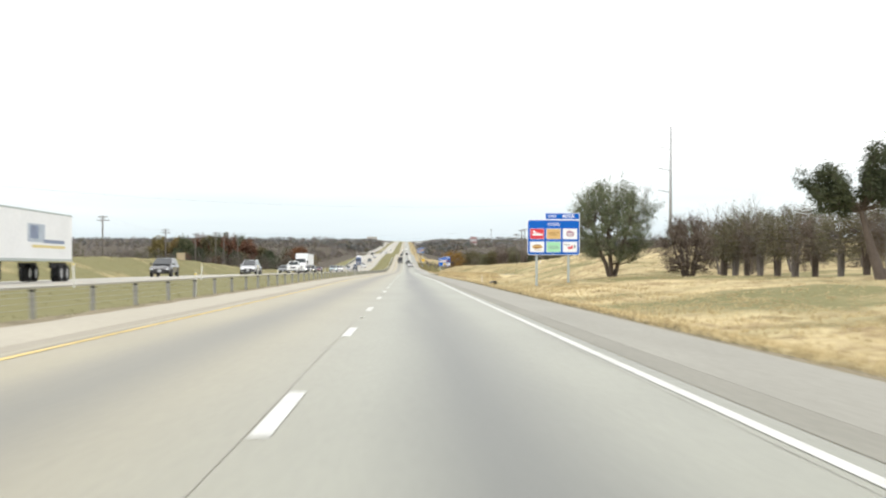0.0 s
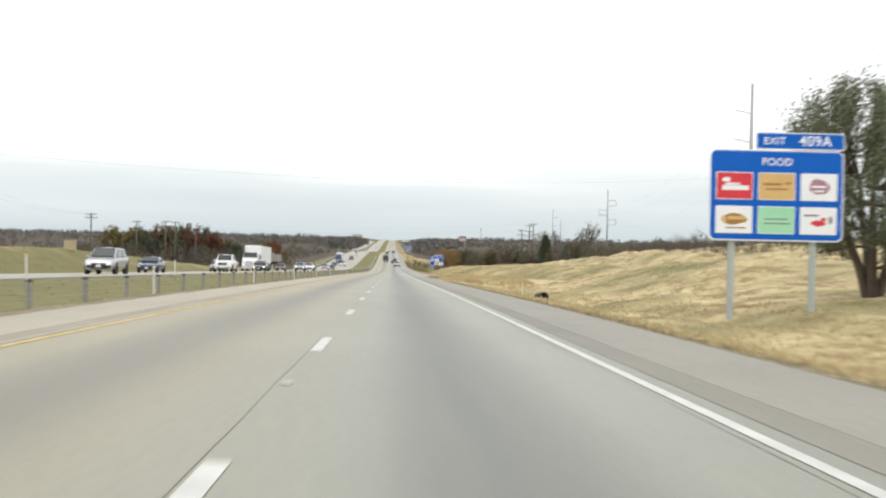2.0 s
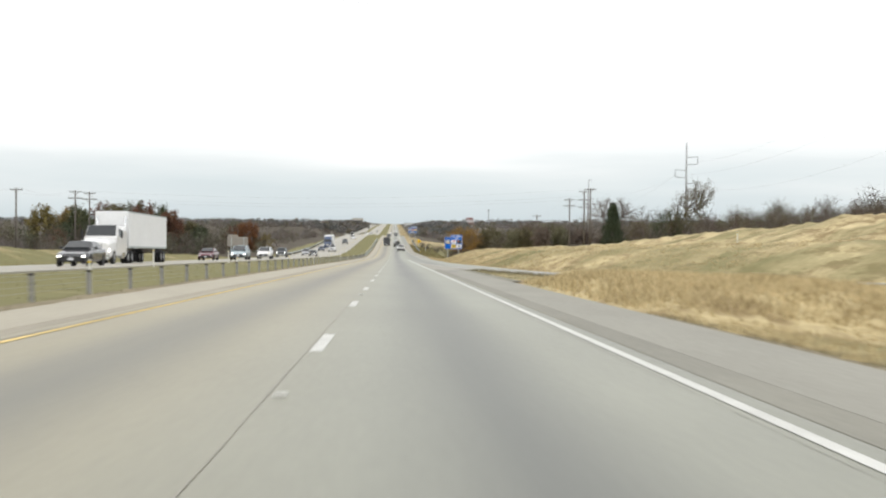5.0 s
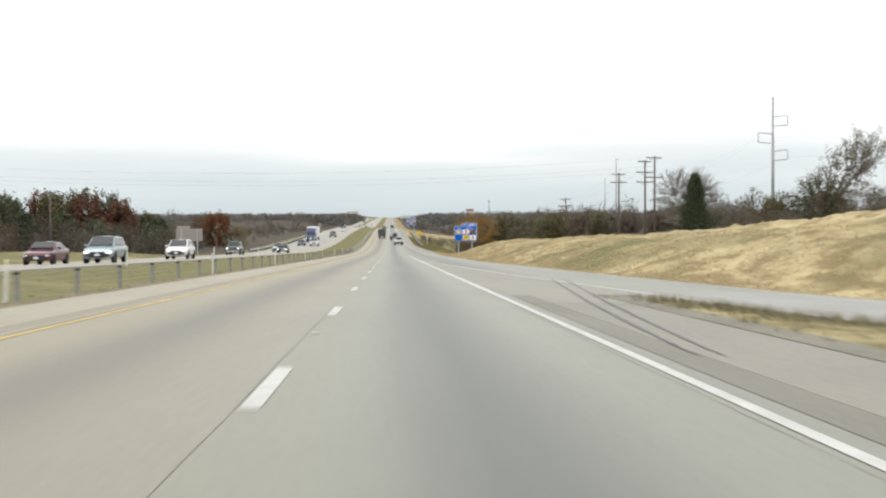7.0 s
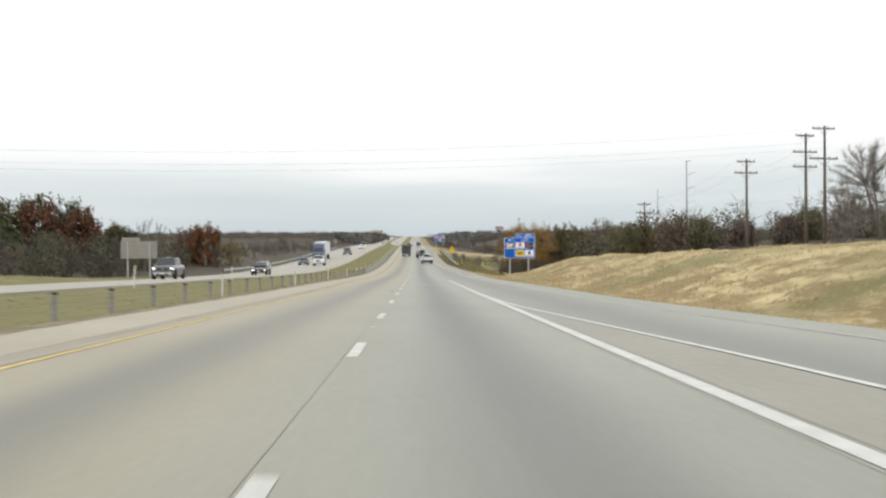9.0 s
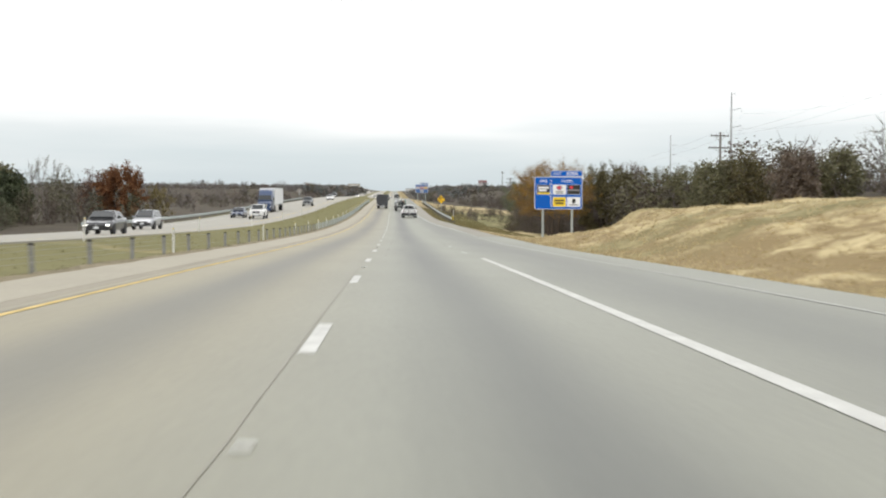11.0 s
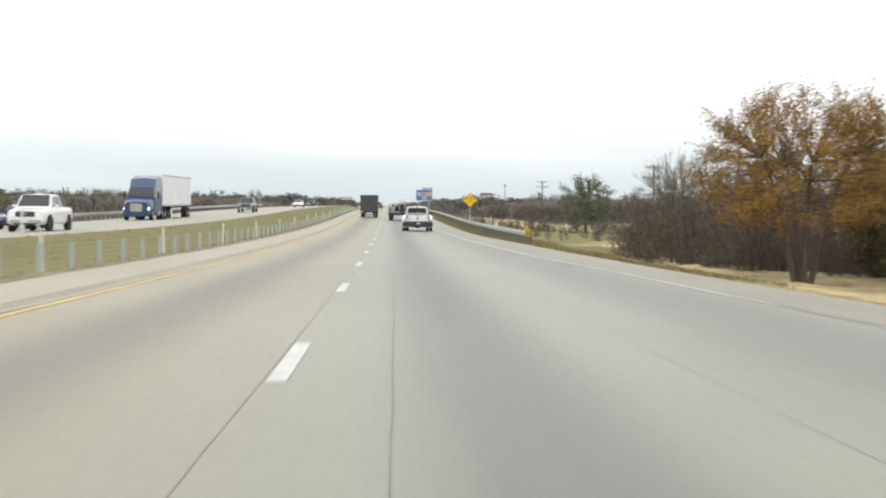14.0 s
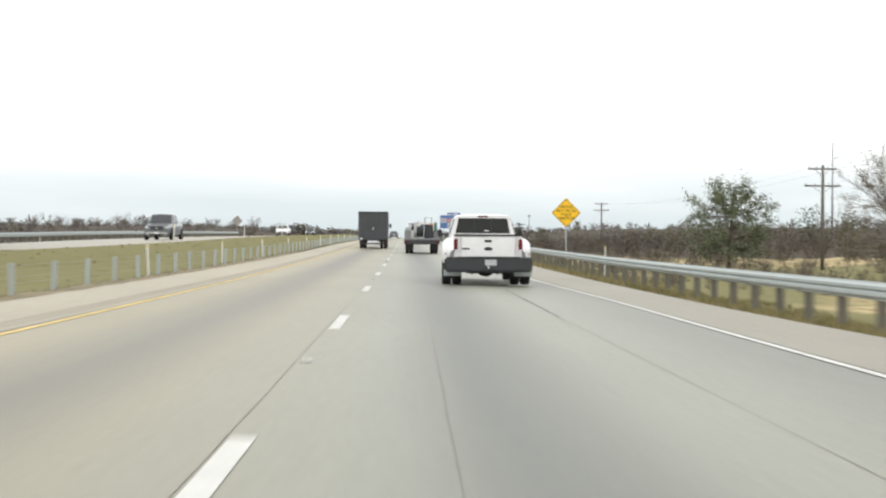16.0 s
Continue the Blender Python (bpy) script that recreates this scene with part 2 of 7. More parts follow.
WOOD_DARK = leaf_material("wood_mass_dark", (0.075, 0.066, 0.056), (0.125, 0.108, 0.092), 0.35)
WOOD_OLIVE = leaf_material("wood_mass_olive", (0.103, 0.096, 0.060), (0.165, 0.152, 0.092), 0.4)
WOOD_GREEN = leaf_material("wood_mass_green", (0.072, 0.082, 0.052), (0.125, 0.135, 0.082), 0.4)
WOOD_RUSSET = leaf_material("wood_mass_russet", (0.10, 0.058, 0.038), (0.17, 0.095, 0.06), 0.4)
TWIG_DARK = leaf_material("twig_dark_brown", (0.095, 0.078, 0.066), (0.18, 0.15, 0.128))


def turf_material():
    m = material("dry_turf", (0.42, 0.325, 0.165), rough=0.95, var=0.34, scale=0.22, fine=2.6, bump=0.6, spec=0.15, tint=(0.60, 0.50, 0.285))
    n, l, b = shade_nodes(m)
    src = b.inputs["Base Color"].links[0].from_socket
    tc, sp = n.new("ShaderNodeTexCoord"), n.new("ShaderNodeSeparateXYZ")
    l.new(tc.outputs["Object"], sp.inputs[0])
    # green turf in patches, most of it in the median
    nz = n.new("ShaderNodeTexNoise")
    nz.inputs["Scale"].default_value, nz.inputs["Detail"].default_value = 0.09, 5
    l.new(tc.outputs["Object"], nz.inputs["Vector"])
    med = n.new("ShaderNodeMapRange")
    med.inputs["From Min"].default_value, med.inputs["From Max"].default_value = 2.0, -6.4
    med.inputs["To Min"].default_value, med.inputs["To Max"].default_value = 0.012, 0.36
    l.new(sp.outputs["X"], med.inputs["Value"])
    ad = n.new("ShaderNodeMath")
    ad.operation = "ADD"
    l.new(nz.outputs["Fac"], ad.inputs[0])
    l.new(med.outputs[0], ad.inputs[1])
    fac = n.new("ShaderNodeMapRange")
    fac.inputs["From Min"].default_value, fac.inputs["From Max"].default_value = 0.48, 0.70
    fac.inputs["To Max"].default_value = 0.93
    far_l = n.new("ShaderNodeMapRange")
    far_l.inputs["From Min"].default_value, far_l.inputs["From Max"].default_value = -14.0, -27.0
    far_l.inputs["To Max"].default_value = -0.13
    l.new(sp.outputs["X"], far_l.inputs["Value"])
    ad2 = n.new("ShaderNodeMath")
    ad2.operation = "ADD"
    last = ad
    for centre, outer, inner, amount in (((14, 160, -3), 17, 3, 0.26), ((44, 612, -12), 34, 14, 0.25), ((15, 44, 0), 11, 2, 0.24), ((30, 94, -1), 18, 4, 0.2), ((12, 558, -11.5), 16, 5, 0.3), ((12, 590, -11.5), 22, 7, 0.3), ((12, 635, -11), 28, 9, 0.3), ((30, 602, -12.5), 26, 9, 0.24)):
        dist, near_g, ad3 = n.new("ShaderNodeVectorMath"), n.new("ShaderNodeMapRange"), n.new("ShaderNodeMath")
        dist.operation, dist.inputs[1].default_value = "DISTANCE", centre
        l.new(tc.outputs["Object"], dist.inputs[0])
        near_g.inputs["From Min"].default_value, near_g.inputs["From Max"].default_value, near_g.inputs["To Max"].default_value = outer, inner, amount
        l.new(dist.outputs["Value"], near_g.inputs["Value"])
        ad3.operation = "ADD"
        l.new(last.outputs[0], ad3.inputs[0])
        l.new(near_g.outputs[0], ad3.inputs[1])
        last = ad3
    l.new(last.outputs[0], ad2.inputs[0])
    l.new(far_l.outputs[0], ad2.inputs[1])
    l.new(ad2.outputs[0], fac.inputs["Value"])
    mix = n.new("ShaderNodeMix")
    mix.data_type = "RGBA"
    mix.inputs["B"].default_value = (0.150, 0.143, 0.060, 1)
    l.new(fac.outputs[0], mix.inputs["Factor"])
    # brown weedy clumps
    n3, r3, m3 = n.new("ShaderNodeTexNoise"), n.new("ShaderNodeMapRange"), n.new("ShaderNodeMix")
    n3.inputs["Scale"].default_value, n3.inputs["Detail"].default_value, n3.inputs["Roughness"].default_value = 0.5, 9, 0.68
    mp3 = n.new("ShaderNodeMapping")
    mp3.inputs["Scale"].default_value, mp3.inputs["Location"].default_value = (1.0, 0.45, 1.6), (31, 17, 5)
    l.new(tc.outputs["Object"], mp3.inputs["Vector"])
    l.new(mp3.outputs[0], n3.inputs["Vector"])
    r3.inputs["From Min"].default_value, r3.inputs["From Max"].default_value, r3.inputs["To Max"].default_value = 0.50, 0.60, 0.92
    # taller brown grass on the lower part of the cut bank
    up, down, ahead = n.new("ShaderNodeMapRange"), n.new("ShaderNodeMapRange"), n.new("ShaderNodeMapRange")
    for node, lo_v, hi_v, top, axis in ((up, 6, 9, 1.0, "X"), (down, 19, 13, 0.10, "X"), (ahead, 215, 240, 1.0, "Y")):
        node.inputs["From Min"].default_value, node.inputs["From Max"].default_value, node.inputs["To Max"].default_value = lo_v, hi_v, top
        l.new(sp.outputs[axis], node.inputs["Value"])
    mu1, mu2 = n.new("ShaderNodeMath"), n.new("ShaderNodeMath")
    mu1.operation, mu2.operation = "MULTIPLY", "MULTIPLY"
    l.new(up.outputs[0], mu1.inputs[0])
    l.new(down.outputs[0], mu1.inputs[1])
    l.new(mu1.outputs[0], mu2.inputs[0])
    l.new(ahead.outputs[0], mu2.inputs[1])
    tall = n.new("ShaderNodeMath")
    tall.operation = "ADD"
    l.new(n3.outputs["Fac"], tall.inputs[0])
    l.new(mu2.outputs[0], tall.inputs[1])
    l.new(tall.outputs[0], r3.inputs["Value"])
    m3.data_type = "RGBA"
    m3.inputs["B"].default_value = (0.225, 0.165, 0.080, 1)
    l.new(r3.outputs[0], m3.inputs["Factor"])
    l.new(src, m3.inputs["A"])
    l.new(m3.outputs["Result"], mix.inputs["A"])
    l.new(mix.outputs["Result"], b.inputs["Base Color"])
    return m


TURF = turf_material()


def blade_material(name, color, tint, rnd=0.8):
    """Thin blades that let light through."""
    m = leaf_material(name, color, tint, rnd)
    n, l, b = shade_nodes(m)
    out = [x for x in n if x.type == "OUTPUT_MATERIAL"][0]
    tr, mx = n.new("ShaderNodeBsdfTranslucent"), n.new("ShaderNodeMixShader")
    mx.inputs[0].default_value = 0.5
    l.new(b.inputs["Base Color"].links[0].from_socket, tr.inputs["Color"])
    l.new(b.outputs[0], mx.inputs[1])
    l.new(tr.outputs[0], mx.inputs[2])
    l.new(mx.outputs[0], out.inputs["Surface"])
    return m


GRASS = blade_material("dry_grass_blades", (0.48, 0.38, 0.20), (0.66, 0.55, 0.33), 0.8)
WEED = blade_material("median_weeds", (0.21, 0.19, 0.12), (0.31, 0.275, 0.175), 0.8)

# ---- ground shape ----
ROAD_Y = np.array([-60, -20, 20, 60, 100, 140, 180, 220, 260, 300, 340, 380, 420, 460, 500, 540, 560, 600, 640, 720, 780, 830, 900, 1000, 1120, 1280, 1450, 1750, 2250, 2850, 3400, 3800, 6000.0])
ROAD_Z = np.array([1.85, 0.92, 0, -0.90, -1.78, -2.74, -3.72, -4.70, -5.68, -6.67, -7.65, -8.58, -9.53, -10.31, -10.75, -10.89, -10.86, -10.62, -10.25, -9.72, -9.42, -9.28, -9.55, -10.7, -12.2, -13.0, -12.5, -10.4, -7.6, -5.3, -4.7, -6.5, -12.0])
ROAD_M = np.gradient(ROAD_Z, ROAD_Y)


def grade(y):
    """Height of the carriageway's centre line, a smooth curve through the levels above."""
    y = np.asarray(y, float)
    i = np.clip(np.searchsorted(ROAD_Y, y) - 1, 0, len(ROAD_Y) - 2)
    d = ROAD_Y[i + 1] - ROAD_Y[i]
    u = np.clip((y - ROAD_Y[i]) / d, 0, 1)
    return ((2 * u**3 - 3 * u**2 + 1) * ROAD_Z[i] + (u**3 - 2 * u**2 + u) * d * ROAD_M[i]
            + (-2 * u**3 + 3 * u**2) * ROAD_Z[i + 1] + (u**3 - u**2) * d * ROAD_M[i + 1])


def road_z(x, y):
    return grade(y) - 0.02 * np.asarray(x, float)


def opp_z(x, y):
    """The opposite carriageway, a little higher, draining away from the median."""
    return grade(y) + np.interp(y, [0, 470, 560, 620, 900], [0.15, 0.15, 0.45, 0.6, 0.5]) + 0.02 * (np.asarray(x, float) + 25.5)


EDGE_Y = [-60, 185, 200, 215, 232, 240, 257, 281, 310, 340, 370, 424, 445, 475, 505, 520, 530, 543, 560, 700, 6000]
EDGE_X = [6.5, 6.5, 22.5, 19.3, 16.4, 14.9, 12.7, 11.6, 10.6, 9.35, 9.2, 8.9, 9.4, 9.35, 8.8, 8.4, 7.95, 7.35, 7.1, 6.6, 6.6]


def outer_edge(y):
    """Outer edge of the pavement on the right, ramp included."""
    return np.interp(y, EDGE_Y, EDGE_X)


def smooth(a, b, v):
    u = np.clip((np.asarray(v, float) - a) / (b - a), 0, 1)
    return u * u * (3 - 2 * u)


def lumps(x, y):
    return (np.sin(x * 0.31 + 1.3 * np.sin(y * 0.11)) * np.sin(y * 0.23 + 0.7 * np.sin(x * 0.17))
            + 0.5 * np.sin(x * 0.83 + y * 0.37) * np.sin(y * 0.61 - x * 0.29))


def tussocks(x, y):
    return np.sin(x * 2.1 + 0.9 * np.sin(y * 0.8)) * np.sin(y * 1.25 + 1.1 * np.sin(x * 0.9)) + 0.6 * np.sin(x * 3.3 - y * 1.7) * np.sin(y * 2.3 + x * 0.6)


def ground_z(x, y):
    x, y = np.asarray(x, float), np.asarray(y, float)
    g = grade(y)
    # right-hand verge
    e = outer_edge(y)
    s = x - e
    e0 = -0.02 * np.minimum(x, e) - 0.05
    flat = np.interp(s, [0, 1, 3, 6, 9, 14, 26, 45, 120], [0, -0.1, -0.45, -0.2, 0.05, 0.45, 0.6, 1.6, 5.0])
    ditch = np.interp(s, [0, 2.5, 6, 9, 12, 16, 20, 30, 48, 120], [0, -0.35, -0.9, -0.5, 0.2, 1.3, 2.2, 2.7, 4.6, 6.5])
    cut = np.interp(s, [0, 1.5, 3, 6, 9.5, 12, 20, 35, 48, 120], [0, -0.15, 0.05, 1.1, 2.0, 2.25, 2.3, 3.3, 4.6, 6.5])
    low = np.interp(s, [0, 2, 5, 10, 30, 60, 120], [0, -0.3, -0.9, -1.5, -1.9, -0.5, 1.5])
    w_dit = smooth(104, 140, y) * (1 - smooth(192, 206, y))
    late = 44 * smooth(18, 27, x)
    w_end = smooth(432 + late, 486 + late * 0.8, y)
    w_cut = smooth(192, 206, y) * (1 - w_end)
    w_low = w_end * (1 - smooth(900, 1400, y))
    right = flat * (1 - w_cut - w_low - w_dit) + ditch * w_dit + cut * w_cut + low * w_low
    upper = np.interp(y, [140, 200, 225, 246, 280, 300, 337, 380, 416, 450, 480], [0, 1.2, 2.2, 2.0, 1.5, 1.2, 0.7, 0, -0.4, -0.3, 0]) * smooth(31.5, 40.5, x + 0.9 * np.sin(y * 0.13) + 0.6 * np.sin(y * 0.37))
    rough = 0.13 * lumps(x, y) + 0.16 * lumps(x * 0.7 + 40, y * 0.42 + 9) * w_cut + 0.07 * tussocks(x, y) * (0.4 + w_cut + w_dit) + 0.28 * np.maximum(0, tussocks(x * 0.55 + 7, y * 0.3)) * smooth(30, 36, x) * (w_cut + w_dit)
    channel = -0.35 * np.exp(-((x - 12.6 - 0.8 * np.sin(y * 0.09)) / 1.1) ** 2) * smooth(84, 100, y) * (1 - smooth(150, 162, y))
    zr = g + e0 + right + upper + channel + np.clip(s - 1.5, 0, 4) / 4 * rough
    zr = np.where(s < 0, g - 0.02 * x - 0.06, zr)
    gore = (x > 6.7) & (y > 196) & (y < 252) & (x < np.interp(y, [196, 215, 232, 245, 257], [17.0, 14.0, 11.0, 8.7, 7.2]))
    zr = np.where(gore, g - 0.02 * x + 0.02, zr)
    zr = zr + (0.55 + 0.06 * lumps(x, y)) * smooth(182, 194, y) * (1 - smooth(203, 216, y)) * smooth(6.6, 7.9, x) * (1 - smooth(24, 30, x))
    # median
    zo = opp_z(-12.7, y)
    zi = g + 0.02 * 5.9
    u = np.clip((-5.9 - x) / 6.8, 0, 1)
    zm = zi * (1 - u) + zo * u - 0.06 - 0.28 * np.sin(np.pi * np.clip(u * 1.15, 0, 1)) + smooth(400, 470, y) * 0.22 * np.exp(-((u - 0.82) / 0.15) ** 2)
    # beyond the opposite carriageway
    t = -25.8 - x
    hump = np.interp(y, [-60, 60, 150, 211, 280, 330, 400, 450, 520], [1.2, 1.6, 2.5, 2.8, 1.7, 0.9, 0.7, -0.3, -1.8])
    left = np.interp(t, [0, 2, 5, 13, 22, 40, 90], [0, -0.25, -0.3, 0.95, 0.8, 0.2, 0.3]) * hump
    left = np.where(hump < 0, np.interp(t, [0, 4, 12, 60], [0, 0.6, 1, 0.6]) * hump * (1 - smooth(900, 1300, y)), left)
    zl = opp_z(-25.5, y) - 0.06 + left + np.clip(t - 3, 0, 6) / 6 * 0.10 * lumps(x, y)
    zopp = opp_z(x, y) - 0.08
    near = np.where(x >= -5.9, np.where(x <= e, g - 0.02 * x - 0.07, zr), np.where(x > -12.7, zm, np.where(x > -25.8, zopp, zl)))
    near = np.where((x > 6.5) | ((x > e) & (x > 0)), zr, near)
    # rolling country far off to both sides
    far = -7 + 6 * smooth(300, 2500, y) + 2.5 * np.sin(x * 0.004 + 1) * np.sin(y * 0.003) + 3 * smooth(150, 700, np.abs(x)) * smooth(-200, 600, x)
    far = far - smooth(3400, 4200, y) * 14
    open_y = smooth(800, 1000, y)
    w = smooth(95 - 67 * open_y, 260 - 190 * open_y, np.abs(x))
    return near * (1 - w) + far * w


def ground_at(x, y):
    return float(ground_z(np.array([x]), np.array([y]))[0])


# ---- mesh helpers ----
def mesh_object(name, verts, faces, mat, parent=None, label="", smooth_shade=False):
    me = bpy.data.meshes.new(name)
    me.from_pydata([tuple(map(float, v)) for v in verts], [], [tuple(map(int, f)) for f in faces])
    me.update()
    for m in (mat if isinstance(mat, (list, tuple)) else [mat]):
        me.materials.append(m)
    if smooth_shade:
        me.shade_smooth()
    ob = new(name, me)
    if parent:
        ob.parent = parent
    if label:
        ob["label"] = label
    return ob


def part(name, bm, mat, parent=None, label="", smooth_shade=False):
    """Links a bmesh as one mesh object under a thing or a part."""
    me = bpy.data.meshes.new(name)
    bmesh.ops.recalc_face_normals(bm, faces=bm.faces)
    bm.to_mesh(me)
    bm.free()
    me.materials.append(mat)
    if smooth_shade:
        me.shade_smooth()
    ob = new(name, me)
    if parent:
        ob.parent = parent
    if label:
        ob["label"] = label
    return ob


def empty(name, m=None):
    ob = new(name)
    if m is not None:
        ob.matrix_basis = m
    return ob


def add_box(bm, x, y, z, sx, sy, sz, bevel=0.0, rot=None):
    """A box of full size sx, sy, sz about its centre."""
    mt = Matrix.Translation((x, y, z)) @ (rot or Matrix()) @ Matrix.Diagonal((sx, sy, sz, 1))
    r = bmesh.ops.create_cube(bm, size=1, matrix=mt)
    if bevel:
        es = list({e for v in r["verts"] for e in v.link_edges})
        bmesh.ops.bevel(bm, geom=es, offset=bevel, segments=2, affect="EDGES")


def box_part(name, c, s, mat, parent, bevel=0.0, label="", rot=None):
    bm = bmesh.new()
    add_box(bm, *c, *s, bevel, rot)
    return part(name, bm, mat, parent, label)


def add_rod(bm, a, b, r1, r2=None, seg=8):
    """A tapered rod from a to b."""
    a, b = Vector(a), Vector(b)
    d = b - a
    q = d.to_track_quat("Z", "Y").to_matrix().to_4x4()
    bmesh.ops.create_cone(bm, cap_ends=True, segments=seg, radius1=r1, radius2=r1 if r2 is None else r2, depth=d.length,
                          matrix=Matrix.Translation((a + b) / 2) @ q)


def rod_part(name, a, b, r1, mat, parent, r2=None, seg=8, label=""):
    bm = bmesh.new()
    add_rod(bm, a, b, r1, r2, seg)
    return part(name, bm, mat, parent, label, smooth_shade=seg > 8)


def strip(name, ys, left, right, zfun, lift, mat, parent=None, label="", thick=0.0, cols=1):
    """A ribbon along the road between two lines, laid on a surface, with turned-down edges where thick."""
    verts, faces = [], []
    k = cols + 1 + (2 if thick else 0)
    for y, a, b in zip(ys, left, right):
        xs = [a + (b - a) * i / cols for i in range(cols + 1)]
        row = [(x, y, float(zfun(x, y)) + lift) for x in xs]
        if thick:
            row = [(a, y, row[0][2] - thick)] + row + [(b, y, row[-1][2] - thick)]
        verts += row
    for i in range(len(ys) - 1):
        for j in range(k - 1):
            p = i * k + j
            faces.append((p, p + 1, p + k + 1, p + k))
    return mesh_object(name, verts, faces, mat, parent, label)


def along(a, b, step):
    n = max(1, int(round((b - a) / step)))
    return [a + (b - a) * i / n for i in range(n + 1)]


# ---- ground: one sheet to the horizon ----
gx = np.concatenate([[-4500, -3000, -2000, -1400, -1000, -700, -500, -380, -300, -240, -190, -150, -120], np.arange(-100, -60, 4), np.arange(-60, -27, 1.5),
                     [-26.4, -25.8, -25.7, -23, -20, -16, -13, -12.7, -12.6], np.arange(-12, -6, 0.5), [-5.95, -5.85, -3, 0, 3, 6.4, 6.55], np.arange(7, 30, 0.6), np.arange(30, 46, 1.0), np.arange(46, 70, 2.0),
                     np.arange(72, 110, 5), [120, 150, 190, 240, 300, 380, 500, 700, 1000, 1400, 2000, 3000, 4500]])
gy = np.concatenate([np.arange(-60, 80, 2.0), np.arange(80, 480, 1.25), np.arange(480, 640, 2.0), np.arange(640, 900, 8), np.arange(900, 1600, 25), np.arange(1600, 3400, 100), [3400, 3600, 3800, 4000, 4300, 4700, 5200]])
GX, GY = np.meshgrid(gx, gy)
GZ = ground_z(GX, GY)
nx, ny = len(gx), len(gy)
gi = (np.arange(ny - 1)[:, None] * nx + np.arange(nx - 1)[None, :]).ravel()
gfaces = np.stack([gi, gi + 1, gi + nx + 1, gi + nx], 1)
ground = mesh_object("ground", np.stack([GX.ravel(), GY.ravel(), GZ.ravel()], 1), gfaces, TURF, smooth_shade=True)
gcx, gcy = (GX[:-1, :-1] + GX[1:, 1:]) / 2, (GY[:-1, :-1] + GY[1:, 1:]) / 2
wooded = (gcx < np.interp(gcy, [0, 150, 330, 480, 600, 800, 1300], [-110, -82, -66, -40, -36, -31, -30])) | (gcx > np.interp(gcy, [0, 120, 200, 330, 440, 490, 508, 520, 552, 575, 600, 660, 700, 800, 1300], [75, 62, 60, 50, 44, 42, 40, 30, 22, 50, 56, 54, 30, 15, 14]))
ground.data.materials.append(material("leaf_litter", (0.075, 0.065, 0.050), rough=0.95, var=0.35, scale=0.2, fine=2.0, bump=0.5, spec=0.1, tint=(0.115, 0.097, 0.073)))
ground.data.polygons.foreach_set("material_index", wooded.ravel().astype(np.int32))
tagged(ground, "dry golden roadside grass with green patches and slopes", "ground", kind="structure")

# ---- carriageways ----
ys_near = along(-60, 720, 3.0)
ys_far = along(720, 3400, 40.0)
ys_all = ys_near + ys_far[1:]
road = strip("road", ys_all, [-3.95] * len(ys_all), [3.95] * len(ys_all), road_z, 0.0, CONCRETE, thick=0.12, cols=4)
tagged(road, "worn pale concrete motorway lanes with dark oil streaks", "road", kind="structure")
sh_r = along(-60, 250, 3.0)
sh_in = [4.47] * len(sh_r)
strip("shoulder_strip", sh_r, [3.97] * len(sh_r), sh_in, road_z, -0.003, RUMBLE, road, "darker rough strip beside the edge line")
strip("shoulder_strip", [249.5, 252.0, 254.0], [3.97] * 3, [4.47, 4.47, 4.44], road_z, 0.004, RUMBLE, road, "darker rough strip beside the edge line")
strip("shoulder", sh_r, sh_in, [6.3] * len(sh_r), road_z, 0.0, SHOULDER_R, road, "pale concrete shoulder", thick=0.1)
ys_l = ys_all
strip("shoulder_strip", ys_l, [-4.3] * len(ys_l), [-3.95] * len(ys_l), road_z, -0.003, RUMBLE_L, road, "darker rough strip beside the yellow line")
strip("shoulder", ys_l, [-5.85] * len(ys_l), [-4.3] * len(ys_l), road_z, 0.0, SHOULDER, road, "pale concrete shoulder", thick=0.1)
# ramp and third lane
ry = along(202, 258, 3.0)
rl = np.interp(ry, [197, 206, 215, 232, 245, 258], [21.5, 16.8, 14.2, 11.3, 8.9, 7.2])
rr = np.interp(ry, [197, 206] + EDGE_Y[3:], [33, 23.5] + EDGE_X[3:])
gi_y = along(214, 255, 2.0)
strip("gore_island", gi_y, [6.24] * len(gi_y), np.maximum(6.4, np.interp(gi_y, [200, 215, 232, 245, 258], [16.8, 14.0, 11.1, 8.7, 7.0])), road_z, 0.008, material("gore_gravel", (0.185, 0.176, 0.135), rough=0.95, var=0.3, scale=0.3, fine=6, bump=0.5, tint=(0.26, 0.245, 0.19)), road, "grey-brown gravelly gore island")
strip("ramp", ry, rl, rr, lambda x, y: max(float(road_z(x, y)), ground_at(x, y) + 0.03), 0.004, RAMP, road, "pale grey concrete slip road", thick=0.15, cols=6)
ry2 = along(250, 720, 3.0) + along(720, 3400, 40.0)[1:]
strip("auxiliary_lane", ry2, [3.95] * len(ry2), np.interp(ry2, EDGE_Y, EDGE_X), road_z, 0.0, CONCRETE, road, "wide concrete lane and shoulder", thick=0.12, cols=3)
